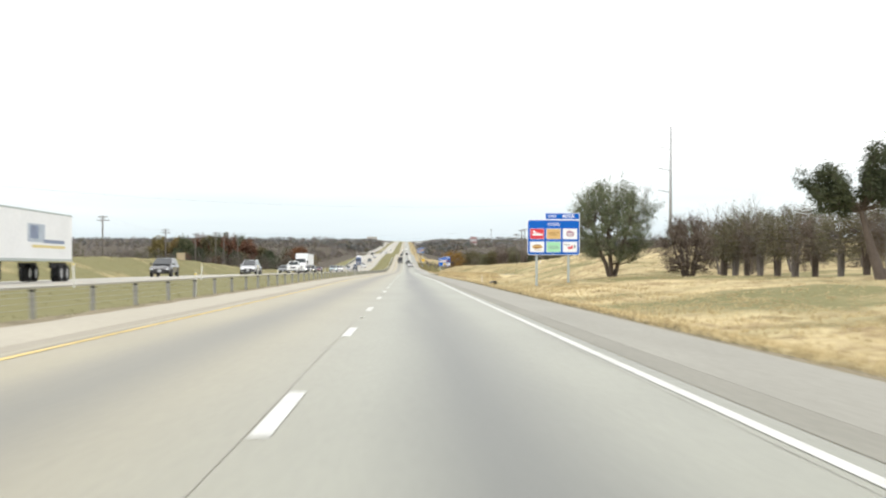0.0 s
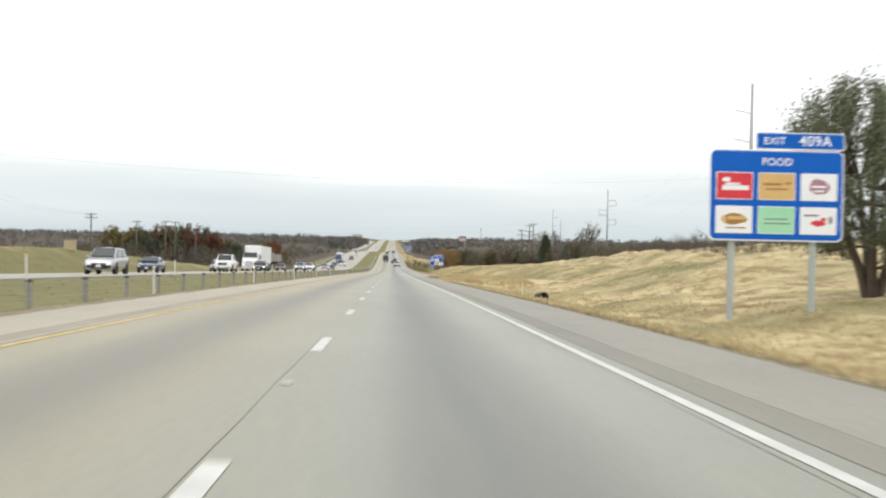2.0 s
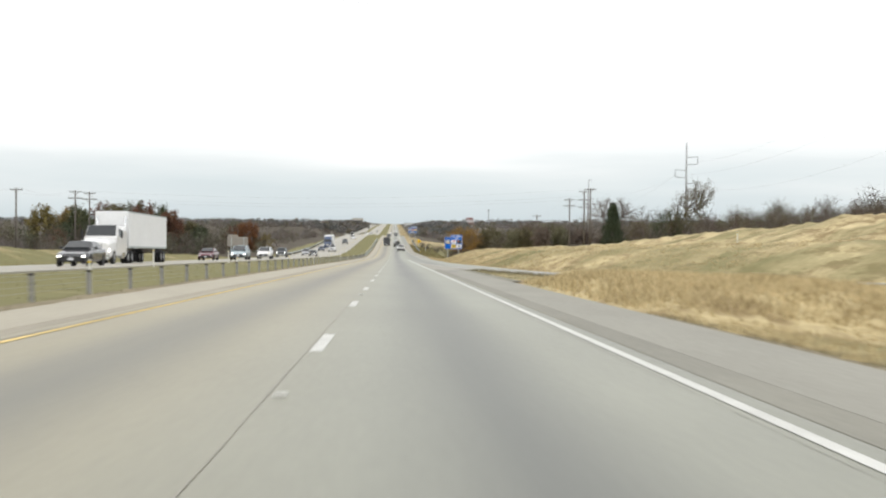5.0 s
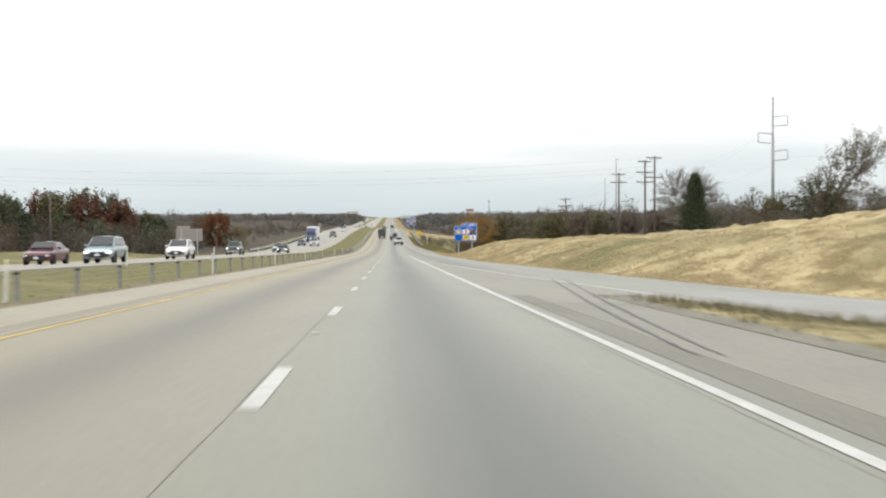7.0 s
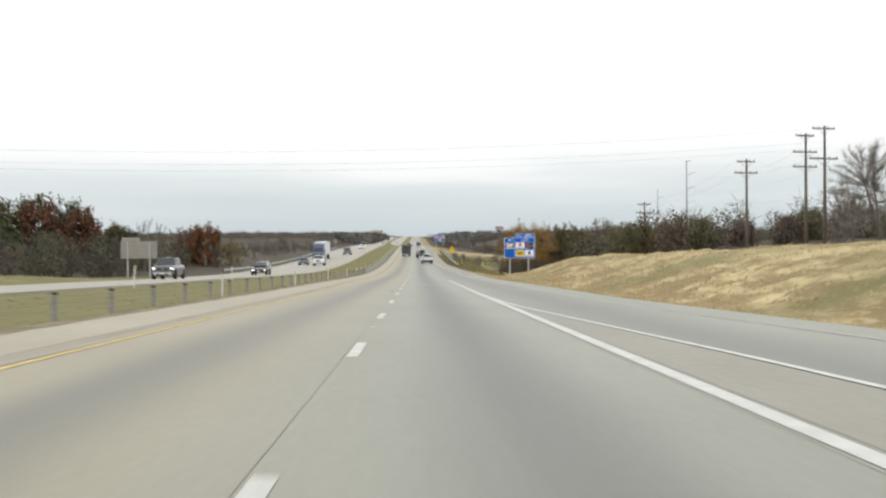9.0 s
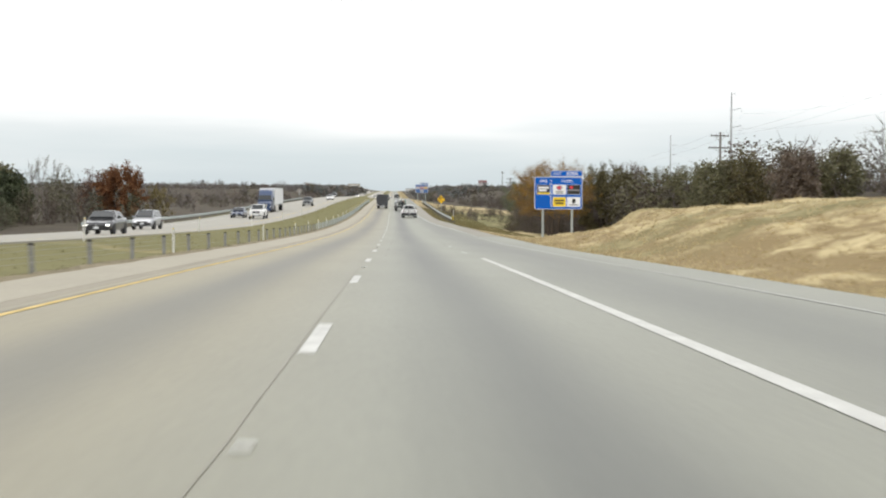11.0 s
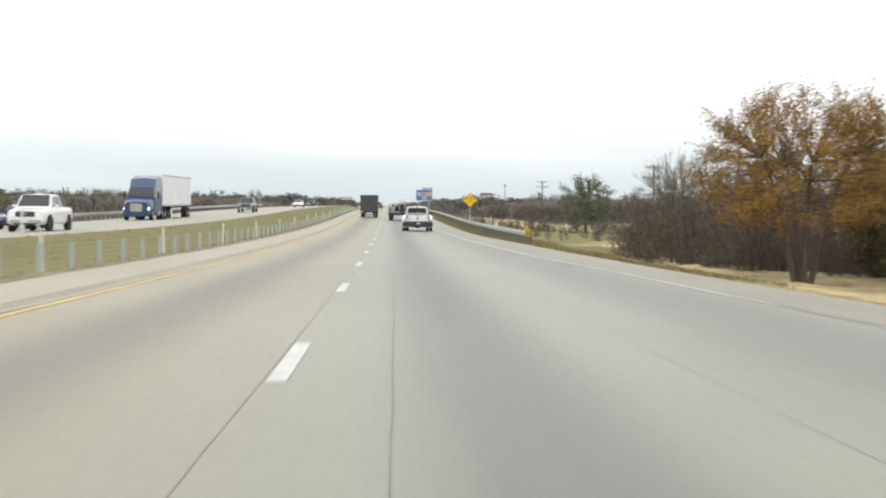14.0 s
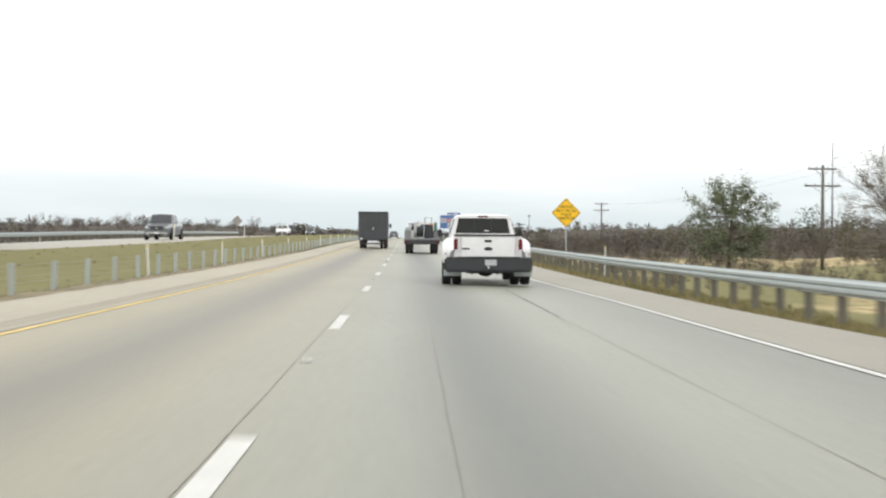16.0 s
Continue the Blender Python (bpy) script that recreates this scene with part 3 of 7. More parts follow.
# opposite side
opp = strip("opposite_road", ys_all, [-25.5] * len(ys_all), [-12.7] * len(ys_all), opp_z, 0.0, OPP_CONCRETE, thick=0.15, cols=4)
tagged(opp, "pale concrete carriageway for oncoming traffic", "road", kind="structure")
for x, m in ((-15.1, YELLOW_PAINT), (-22.4, WHITE_PAINT)):
    strip("edge_line", ys_all, [x - 0.07] * len(ys_all), [x + 0.07] * len(ys_all), opp_z, 0.006, m, opp)
fr_y = along(1150, 2500, 25.0)
side_road = strip("side_road", fr_y, np.interp(fr_y, [1150, 1600, 2500], [-40, -36.5, -40]), np.interp(fr_y, [1150, 1600, 2500], [-34, -29.5, -31]), lambda x, y: ground_at(x, y), 0.25, OPP_CONCRETE, thick=0.3)
tagged(side_road, "pale concrete side road climbing the far hill", "road", kind="structure")
# painted lines
strip("yellow_line", ys_all, [-3.71] * len(ys_all), [-3.60] * len(ys_all), road_z, 0.006, YELLOW_PAINT, road, "solid yellow line")
wy = along(-60, 396, 3.0)
ww = np.interp(wy, [0, 250, 262, 350, 396], [0.066, 0.066, 0.10, 0.11, 0.085])
strip("edge_line", wy, 3.66 - ww, 3.66 + ww, road_z, 0.006, WHITE_PAINT, road, "solid white edge line")
gy2 = along(236, 344, 2.0)
gxl = np.interp(gy2, [236, 257, 270, 282, 305, 315, 320.6, 327, 333, 344], [9.6, 7.9, 7.15, 6.35, 5.35, 4.74, 4.41, 3.99, 3.80, 3.71])
strip("gore_line", gy2, gxl - 0.075, gxl + 0.075, road_z, 0.009, WHITE_PAINT, road, "white gore line")
gw_y = np.array(along(250, 316, 2.0))
strip("gore_pavement", gw_y, np.where(gw_y < 254.5, 4.5, 3.84), np.interp(gw_y, gy2, gxl) - 0.14, road_z, 0.003, material("gore_concrete", (0.238, 0.227, 0.182), rough=0.62, var=0.14, scale=0.5, fine=12, bump=0.15, spec=0.45, stretch=(1, 0.3, 1)), road, "tan concrete wedge between the lanes")
for a, b in ((2.6, 3.5), (3.82, 8.1)):
    strip("cross_joint", [255.05, 255.09, 255.13], [a] * 3, [b] * 3, road_z, 0.012, SEAM, road, "dark joint across the pavement")
ry3 = np.array(along(246, 640, 3.0))
rxl = np.interp(ry3, [246, 257, 281, 310, 324, 339, 352, 366, 424, 437, 470, 488, 501, 509, 513.5, 531, 546, 559, 590, 640], [13.2, 11.9, 10.1, 8.85, 8.2, 7.65, 7.65, 7.6, 6.93, 6.97, 7.3, 7.05, 6.35, 6.17, 6.0, 5.5, 5.4, 5.0, 4.4, 3.8])
rw3 = np.interp(ry3, [246, 437, 443, 472, 478], [0.055, 0.055, 0.022, 0.022, 0.062])
worn = ry3 <= 475.0
strip("edge_line", ry3[worn], (rxl - rw3)[worn], (rxl + rw3)[worn], road_z, 0.009, WORN_PAINT, road, "thin worn white edge line")
fresh = ry3 >= 472.0
strip("edge_line", ry3[fresh], (rxl - rw3)[fresh], (rxl + rw3)[fresh], road_z, 0.009, WHITE_PAINT, road, "thin white edge line")
tan = (ry3 >= 452) & (ry3 <= 640)
strip("shoulder", ry3[tan], (rxl + 0.12)[tan], np.interp(ry3[tan], EDGE_Y, EDGE_X) - 0.02, road_z, 0.005, material("tan_shoulder_concrete", (0.225, 0.208, 0.163), rough=0.6, var=0.14, scale=0.5, fine=12, bump=0.15, spec=0.45, stretch=(1, 0.3, 1)), road, "tan concrete shoulder")
ry4 = along(640, 3400, 40)
strip("edge_line", ry4, [3.6] * len(ry4), [3.76] * len(ry4), road_z, 0.006, WHITE_PAINT, road)


def dash_at(y0, x, mat, length=3.05, w=0.075):
    yy = [y0, y0 + length / 2, y0 + length]
    return strip("lane_dash", yy, [x - w] * 3, [x + w] * 3, road_z, 0.006, mat, road)


for k in range(-4, 100):
    dash_at(12.192 * k, 0.0, WHITE_PAINT)
for y in (402.0, 414.2):
    dash_at(y, 3.47, WORN_PAINT, w=0.06)
for k in range(0, 26):
    bm = bmesh.new()
    add_box(bm, 0, 0, 0, 0.11, 0.1, 0.03, 0.008)
    mk = part("road_marker", bm, WHITE_PAINT, road)
    yk = 19.9 + 24.384 * k
    mk.location = (0.0, yk, float(road_z(0, yk)) + 0.012)
# joints in the concrete
for x0, x1, y0, y1, w in ((-0.11, -0.11, -60, 720, 0.009), (3.50, 3.50, -60, 350, 0.005), (-3.78, -3.78, -60, 720, 0.014), (0.46, 1.42, 396, 560, 0.006), (3.36, 3.45, 395, 560, 0.004)):
    yy = along(y0, y1, 1.5)
    rj = random.Random(int(y1 + 10 * x0))
    xx = np.array([x0 + (x1 - x0) * (y - y0) / (y1 - y0) + rj.uniform(-0.008, 0.008) for y in yy])
    wv = np.array([w * rj.uniform(0.35, 1.1) for y in yy])
    strip("joint", yy, xx - wv, xx + wv, road_z, 0.005, FINE_SEAM if x0 in (-0.11, 3.50) else SEAM, road)
for off in (0.0, 0.62):
    yy = along(236.5, 271.5, 1.0)
    xx = np.interp(yy, [237, 243, 250.5, 262, 271.3], [4.40, 4.82, 5.40, 6.42, 7.26]) + off * np.interp(yy, [237, 247, 270], [0.47, 0.63, 0.80])
    ww = np.interp(yy, [236.5, 240, 248, 266, 271.5], [0.014, 0.034, 0.044, 0.042, 0.024])
    strip("tyre_mark", yy, xx - ww, xx + ww, road_z, 0.011, SKID, road, "dark rubber skid mark")
rk = random.Random(31)
for y0, y1, x0, w in ((540, 551.5, 3.45, 0.020), (496, 500, 3.41, 0.011), (506.2, 507.8, 3.46, 0.012), (418, 424.6, 3.37, 0.010)):
    yy = along(y0, y1, 0.35)
    xx = np.array([x0 + rk.uniform(-0.035, 0.035) for _ in yy])
    wv = np.array([w * rk.uniform(0.25, 1.1) for _ in yy])
    strip("crack", yy, xx - wv, xx + wv, road_z, 0.010, SKID, road, "ragged open crack along the joint")
for x0, y0, x1, y1, w in ((-0.05, 344.2, -0.74, 354, 0.022), (-1.66, 347, -2.15, 353.4, 0.015)):
    yy = along(y0, y1, 0.8)
    tt = (np.array(yy) - y0) / (y1 - y0)
    xx = x0 + (x1 - x0) * tt
    wv = w * np.sin(np.pi * np.clip(tt, 0.06, 0.94)) ** 0.6
    strip("tyre_mark", yy, xx - wv, xx + wv, road_z, 0.010, FAINT_SKID, road, "faint dark tyre streak")
for x, y, a, b, m in ((6.3, 492, 0.16, 0.45, SKID), (7.4, 496, 0.18, 0.4, SKID), (2.9, 508.2, 0.11, 0.35, SKID), (-4.0, 344.6, 0.16, 2.2, FAINT_SKID)):
    yy = along(y, y + b, b / 8)
    wl_, wr_ = [a * math.sin(math.pi * (0.06 + 0.88 * i / 8)) ** 0.5 * rk.uniform(0.6, 1.1) for i in range(9)], [a * math.sin(math.pi * (0.06 + 0.88 * i / 8)) ** 0.5 * rk.uniform(0.6, 1.1) for i in range(9)]
    strip("tar_patch", yy, x - np.array(wl_), x + np.array(wr_), road_z, 0.012, m, road, "dark tar patch")

# ragged dirt along the outer edges of the shoulders
DIRT = material("edge_dirt", (0.19, 0.162, 0.105), rough=0.95, var=0.3, scale=1.2, fine=10, bump=0.5, spec=0.1, tint=(0.29, 0.245, 0.165), stretch=(1, 0.4, 1))
rd = random.Random(9)
dy = along(-10, 600, 1.2)
strip("edge_dirt", dy, [-6.15 - rd.uniform(0, 0.35) for _ in dy], [-5.80 + rd.uniform(-0.03, 0.10) for _ in dy], lambda x, y: max(ground_at(x, y), float(road_z(max(x, -5.85), y)) - 0.02), 0.022, DIRT, road, "ragged brown dirt along the shoulder edge")
for a, b in ((-10, 184), (262, 524), (524.5, 660)):
    dy = along(a, b, 1.2)
    ex = outer_edge(np.array(dy)) - (0.22 if b < 200 else 0.0)
    strip("edge_dirt", dy, [e - rd.uniform(-0.02, 0.12) for e in ex], [e + (rd.uniform(0.25, 0.75) if b < 200 else rd.uniform(0.5, 1.4) if b < 600 else rd.uniform(1.4, 2.8)) for e in ex], lambda x, y: max(ground_at(x, y), float(road_z(x, y)) - 0.05 - 0.12 * max(0.0, x - float(outer_edge(y)))), 0.02, DIRT, road, "ragged brown dirt along the shoulder edge")


# ---- signs ----
def rounded_plate(bm, x, z, w, h, r, y0, y1, seg=5):
    """An upright plate with rounded corners, from y0 (front) to y1 (back)."""
    ring = []
    for cx, cz, a0 in ((x + w / 2 - r, z + h / 2 - r, 0), (x - w / 2 + r, z + h / 2 - r, 90), (x - w / 2 + r, z - h / 2 + r, 180), (x + w / 2 - r, z - h / 2 + r, 270)):
        for i in range(seg + 1):
            a = radians(a0 + 90 * i / seg)
            ring.append((cx + r * math.cos(a), cz + r * math.sin(a)))
    f = [bm.verts.new((px, y0, pz)) for px, pz in ring]
    b = [bm.verts.new((px, y1, pz)) for px, pz in ring]
    bm.faces.new(f)
    bm.faces.new(list(reversed(b)))
    for i in range(len(ring)):
        j = (i + 1) % len(ring)
        bm.faces.new((f[i], b[i], b[j], f[j]))


def plate(name, x, z, w, h, r, y0, y1, mat, parent, label=""):
    bm = bmesh.new()
    rounded_plate(bm, x, z, w, h, r, y0, y1)
    return part(name, bm, mat, parent, label)


def lettering(text, x, z, size, y, mat, parent, align="CENTER"):
    """Raised lettering that faces the oncoming driver."""
    cu = bpy.data.curves.new("lettering", "FONT")
    cu.body, cu.size, cu.extrude, cu.offset = text, size, 0.002, 0.012 * size
    cu.space_character = 1.08
    cu.align_x, cu.align_y = align, "CENTER"
    tmp = new("tmp", cu)
    dg = bpy.context.evaluated_depsgraph_get()
    me = bpy.data.meshes.new_from_object(tmp.evaluated_get(dg))
    bpy.data.objects.remove(tmp)
    bm = bmesh.new()
    bm.from_mesh(me)
    bpy.data.meshes.remove(me)
    bmesh.ops.remove_doubles(bm, verts=bm.verts, dist=0.0004 * size)
    left = set(bm.verts)
    while left:
        queue, letter = [left.pop()], set()
        while queue:
            v = queue.pop()
            letter.add(v)
            for e in v.link_edges:
                o = e.other_vert(v)
                if o in left:
                    left.discard(o)
                    queue.append(o)
        index = {v: i for i, v in enumerate(letter)}
        ob = mesh_object("letter", [v.co for v in index], [[index[v] for v in f.verts] for f in bm.faces if f.verts[0] in letter], mat, parent)
        ob.matrix_basis = pose(x, y, z, 90, 0, 0)
    bm.free()


def blob(bm, x, z, w, h, y, seed, n=14, rough=0.25):
    r = random.Random(seed)
    vs = []
    for i in range(n):
        a = 2 * math.pi * i / n
        k = 1 - rough * r.random()
        vs.append(bm.verts.new((x + w / 2 * k * math.cos(a), y, z + h / 2 * k * math.sin(a))))
    bm.faces.new(vs)


def emblem(parent, y, mat, shapes, seed=0):
    """A plain coloured device on a panel: ovals and bars, no letters."""
    for i, (kind, x, z, w, h) in enumerate(shapes):
        bm = bmesh.new()
        if kind == "o":
            blob(bm, x, z, w, h, y - 0.0006 * i, seed + i)
        else:
            bmesh.ops.create_grid(bm, x_segments=1, y_segments=1, size=0.5,
                                  matrix=Matrix.Translation((x, y - 0.0006 * i, z)) @ Matrix.Rotation(radians(90), 4, "X") @ Matrix.Diagonal((w, h, 1, 1)))
        part("emblem", bm, mat, parent)


def logo_sign(x0, x1, y, z0, z1, base_z, label, panels, heads, divider=None, tab=(0.34, 1.0), blue=BLUE):
    w, h = x1 - x0, z1 - z0
    sg = empty("service_sign", pose((x0 + x1) / 2, y, 0))
    cx, cz = 0.0, (z0 + z1) / 2
    bm = bmesh.new()
    rounded_plate(bm, cx, cz, w, h, 0.22, 0.0, 0.05)
    part("border", bm, WHITE, sg, "white reflective border")
    plate("panel", cx, cz, w - 0.09, h - 0.09, 0.19, -0.008, -0.001, blue, sg, "blue sign face")
    tw = w * (tab[1] - tab[0])
    tx = -w / 2 + w * (tab[0] + tab[1]) / 2
    tb = plate("exit_tab", tx, z1 + 0.30, tw, 0.56, 0.04, 0.0, 0.05, WHITE, sg, "blue exit number plate with white rim")
    plate("tab_face", tx, z1 + 0.30, tw - 0.07, 0.49, 0.03, -0.008, -0.001, blue, tb)
    lettering("EXIT", tx - tw * 0.29, z1 + 0.29, 0.33, -0.012, WHITE, tb)
    lettering("409A", tx + tw * 0.17, z1 + 0.30, 0.47, -0.012, WHITE, tb)
    for text, fx in heads:
        lettering(text, -w / 2 + w * fx, z1 - 0.40, 0.34, -0.012, WHITE, sg)
    if divider:
        plate("divider", -w / 2 + w * divider, cz - 0.02, 0.05, h * 0.84, 0.02, -0.013, -0.009, WHITE, sg)
    for i, (fx, fz, pw, ph, mat, devices) in enumerate(panels):
        px, pz = -w / 2 + w * fx, z0 + h * fz
        pn = plate("logo_panel", px, pz, pw, ph, 0.04, -0.020, -0.009, WHITE, sg)
        plate("logo_face", px, pz, pw - 0.05, ph - 0.05, 0.03, -0.024, -0.021, mat, pn)
        for j, (dm, shapes) in enumerate(devices):
            emblem(pn, -0.028 - 0.003 * j, dm, [(k, px + a * pw, pz + b * ph, c * pw, d * ph) for k, a, b, c, d in shapes], seed=i * 7 + j)
    for fx in (0.18, 0.79):
        x = -w / 2 + w * fx
        bm = bmesh.new()
        add_box(bm, x, 0.11, (base_z + z1) / 2, 0.19, 0.02, z1 - base_z)
        add_box(bm, x, 0.21, (base_z + z1) / 2, 0.19, 0.02, z1 - base_z)
        add_box(bm, x, 0.16, (base_z + z1) / 2, 0.02, 0.10, z1 - base_z)
        part("post", bm, GALV, sg, "grey galvanised steel beam post")
        for fz in (0.2, 0.8):
            box_part("bracket", (x, 0.075, z0 + h * fz), (0.3, 0.05, 0.08), GALV, sg)
    return tagged(sg, label, "road sign")


ROWS3 = (0.185, 0.50, 0.815)
zA0 = 0.46
logo_sign(11.3, 15.75, 97.5, zA0, 3.45, -2.15, "blue food sign with six logo panels on steel posts", [
    (ROWS3[0], 0.60, 1.22, 0.90, RED, [(WHITE, [("o", -0.22, 0.22, 0.28, 0.2), ("b", 0.03, -0.07, 0.72, 0.17), ("b", -0.05, 0.07, 0.4, 0.08)])]),
    (ROWS3[1], 0.60, 1.22, 0.90, TAN, [(BROWN, [("b", -0.12, 0.08, 0.5, 0.09), ("b", 0.0, -0.10, 0.6, 0.06), ("o", 0.3, 0.12, 0.2, 0.12)])]),
    (ROWS3[2], 0.60, 1.22, 0.90, WHITE, [(MAUVE, [("o", 0, 0.02, 0.62, 0.66)]), (WHITE, [("b", 0, 0.02, 0.4, 0.08), ("b", 0, -0.14, 0.3, 0.06)])]),
    (ROWS3[0], 0.23, 1.22, 0.90, WHITE, [(BROWN, [("o", 0, 0.03, 0.78, 0.46), ("b", 0.05, -0.3, 0.55, 0.05)]), (TAN, [("b", 0.08, 0.06, 0.5, 0.12), ("o", -0.27, 0.02, 0.16, 0.3)])]),
    (ROWS3[1], 0.23, 1.22, 0.90, MINT, [(GREY, [("b", 0.02, -0.12, 0.7, 0.05), ("b", 0, 0.04, 0.62, 0.05)])]),
    (ROWS3[2], 0.23, 1.22, 0.90, WHITE, [(RED, [("o", 0.0, -0.08, 0.5, 0.26), ("o", 0.14, 0.06, 0.16, 0.2)]), (GREY, [("o", 0.33, 0.05, 0.12, 0.4), ("b", -0.2, 0.2, 0.4, 0.07)])]),
], [("FOOD", 0.5)])
logo_sign(13.6, 18.0, 469.3, -8.42, -5.45, -12.2, "blue gas and food sign with five logo panels", [
    (0.185, 0.61, 1.22, 0.90, NAVY, [(WHITE, [("b", 0, 0.2, 0.8, 0.2), ("b", -0.05, -0.08, 0.6, 0.2)]), (YELLOW, [("b", 0, -0.38, 0.95, 0.16)])]),
    (0.52, 0.61, 1.22, 0.90, WHITE, [(MAUVE, [("o", 0, 0.18, 0.5, 0.5)]), (RED, [("o", -0.04, 0.2, 0.32, 0.3)]), (GREY, [("b", 0, -0.2, 0.6, 0.1), ("b", 0, -0.36, 0.5, 0.1)])]),
    (0.82, 0.61, 1.22, 0.90, BLACK, [(RED, [("o", -0.2, 0.22, 0.3, 0.36)]), (GREY, [("b", 0, -0.05, 0.85, 0.15)])]),
    (0.52, 0.23, 1.22, 0.90, YELLOW, [(BLACK, [("b", 0, 0.14, 0.74, 0.17), ("b", 0, -0.14, 0.62, 0.17)])]),
    (0.82, 0.23, 1.22, 0.90, WHITE, [(BLACK, [("o", 0, 0.08, 0.32, 0.56), ("b", 0, -0.3, 0.7, 0.08)])]),
], [("GAS", 0.185), ("FOOD", 0.68)], divider=0.345)
PALE_BLUE, DULL_RED = material("weathered_sign_blue", (0.075, 0.15, 0.34), rough=0.6, var=0.1), material("weathered_panel_red", (0.40, 0.17, 0.16), rough=0.6, var=0.1)
DULL_WHITE = material("weathered_panel_white", (0.42, 0.44, 0.47), rough=0.6, var=0.1)
logo_sign(8.2, 12.6, 790.0, -7.1, -4.2, -10.4, "distant blue services sign with weathered logo panels", [
    (ROWS3[0], 0.60, 1.22, 0.90, DULL_WHITE, [(DULL_RED, [("o", 0, 0, 0.6, 0.5)])]),
    (ROWS3[1], 0.60, 1.22, 0.90, DULL_RED, [(DULL_WHITE, [("b", 0, 0, 0.6, 0.2)])]),
    (ROWS3[2], 0.60, 1.22, 0.90, TAN, [(BROWN, [("b", 0, 0, 0.6, 0.2)])]),
    (ROWS3[1], 0.23, 1.22, 0.90, DULL_WHITE, [(NAVY, [("b", 0, 0, 0.6, 0.2)])]),
], [], blue=PALE_BLUE)

# diamond warning sign
ds = empty("warning_sign", pose(9.46, 586.5, 0))
dz = -8.2
bm = bmesh.new()
rounded_plate(bm, 0, 0, 1.12, 1.12, 0.07, 0, 0.02)
bmesh.ops.rotate(bm, verts=bm.verts, cent=(0, 0, 0), matrix=Matrix.Rotation(radians(45), 3, "Y"))
bmesh.ops.translate(bm, verts=bm.verts, vec=(0, 0, dz))
part("panel", bm, AMBER, ds, "amber diamond plate")
for i in range(4):
    a = radians(45 + 90 * i)
    b = radians(135 + 90 * i)
    r = 0.74
    c = Vector((r * math.cos(a - radians(45)), 0, r * math.sin(a - radians(45))))
    d = Vector((r * math.cos(b - radians(45)), 0, r * math.sin(b - radians(45))))
    mid = (c + d) / 2
    box_part("rim", (mid.x, -0.004, dz + mid.z), ((c - d).length, 0.006, 0.022), BLACK, ds, rot=Matrix.Rotation(-math.atan2((d - c).z, (d - c).x), 4, "Y"))
for text, z in (("BRIDGE", 0.31), ("MAY ICE IN", 0.105), ("COLD", -0.10), ("WEATHER", -0.305)):
    lettering(text, 0, dz + z, 0.185, -0.006, BLACK, ds)
rod_part("post", (0, 0.05, -11.6), (0, 0.05, dz + 0.6), 0.04, GALV, ds, seg=10)
tagged(ds, "amber diamond bridge ice warning sign on a post", "road sign")

# the back of a big sign beside the opposite road
bs = empty("sign_back", pose(-36.7, 459.2, 0))
bgz = ground_at(-36.7, 459.2)
box_part("panel", (0, 0, -6.75), (4.9, 0.06, 2.3), SIGN_BACK, bs, label="bare brownish aluminium back")
box_part("exit_tab", (-1.1, 0, -5.32), (2.4, 0.05, 0.52), SIGN_BACK, bs)
for z in (-7.5, -6.9, -6.2):
    box_part("stiffener", (0, -0.05, z), (4.8, 0.04, 0.09), STEEL_DULL, bs)
for x in (-1.5, 1.5):
    rod_part("post", (x, -0.12, bgz - 0.3), (x, -0.12, -5.6), 0.10, GALV, bs)
tagged(bs, "back of a large road sign on two posts", "road sign")
b2 = empty("sign_back", pose(-27.6, 732, 0))
g2 = ground_at(-27.6, 732)
bm = bmesh.new()
rounded_plate(bm, 0, 0, 1.3, 1.3, 0.08, 0, 0.02)
bmesh.ops.rotate(bm, verts=bm.verts, cent=(0, 0, 0), matrix=Matrix.Rotation(radians(45), 3, "Y"))
bmesh.ops.translate(bm, verts=bm.verts, vec=(0, 0, g2 + 3.1))
part("panel", bm, SIGN_BACK, b2)
rod_part("post", (0, -0.04, g2 - 0.2), (0, -0.04, g2 + 3.4), 0.045, GALV, b2)
tagged(b2, "back of a diamond warning sign on a post", "road sign")
# tall roadside sign far off and a mast
ts = empty("tall_sign", pose(86, 1560, ground_at(86, 1560)))
rod_part("post", (-2, 0, -4), (-2, 0, 9), 0.5, POLE_STEEL, ts)
rod_part("post", (2, 0, -4), (2, 0, 9), 0.5, POLE_STEEL, ts)
SIGN_RED, SIGN_PALE = material("faded_red_panel", (0.27, 0.125, 0.12), rough=0.6, var=0.15), material("faded_pale_panel", (0.50, 0.45, 0.44), rough=0.6, var=0.12)
for z, h, m in ((9.3, 2.2, SIGN_RED), (6.4, 3.2, SIGN_PALE), (3.6, 2.0, SIGN_RED), (0.9, 2.8, SIGN_PALE)):
    box_part("panel", (0, 0, z), (8.2, 0.8, h), m, ts, 0.1, "faded red panel" if m == SIGN_RED else "faded pale panel")
tagged(ts, "tall red and white roadside sign far off", "sign")
mast = empty("mast", pose(120, 1731, ground_at(120, 1731)))
rod_part("pole", (0, 0, -1), (0, 0, 21), 0.7, POLE_STEEL, mast, 0.3)
box_part("antenna", (0, 0, 19.6), (2.4, 2.4, 1.6), POLE_STEEL, mast)
tagged(mast, "slender grey communications mast in the distance", "mast")


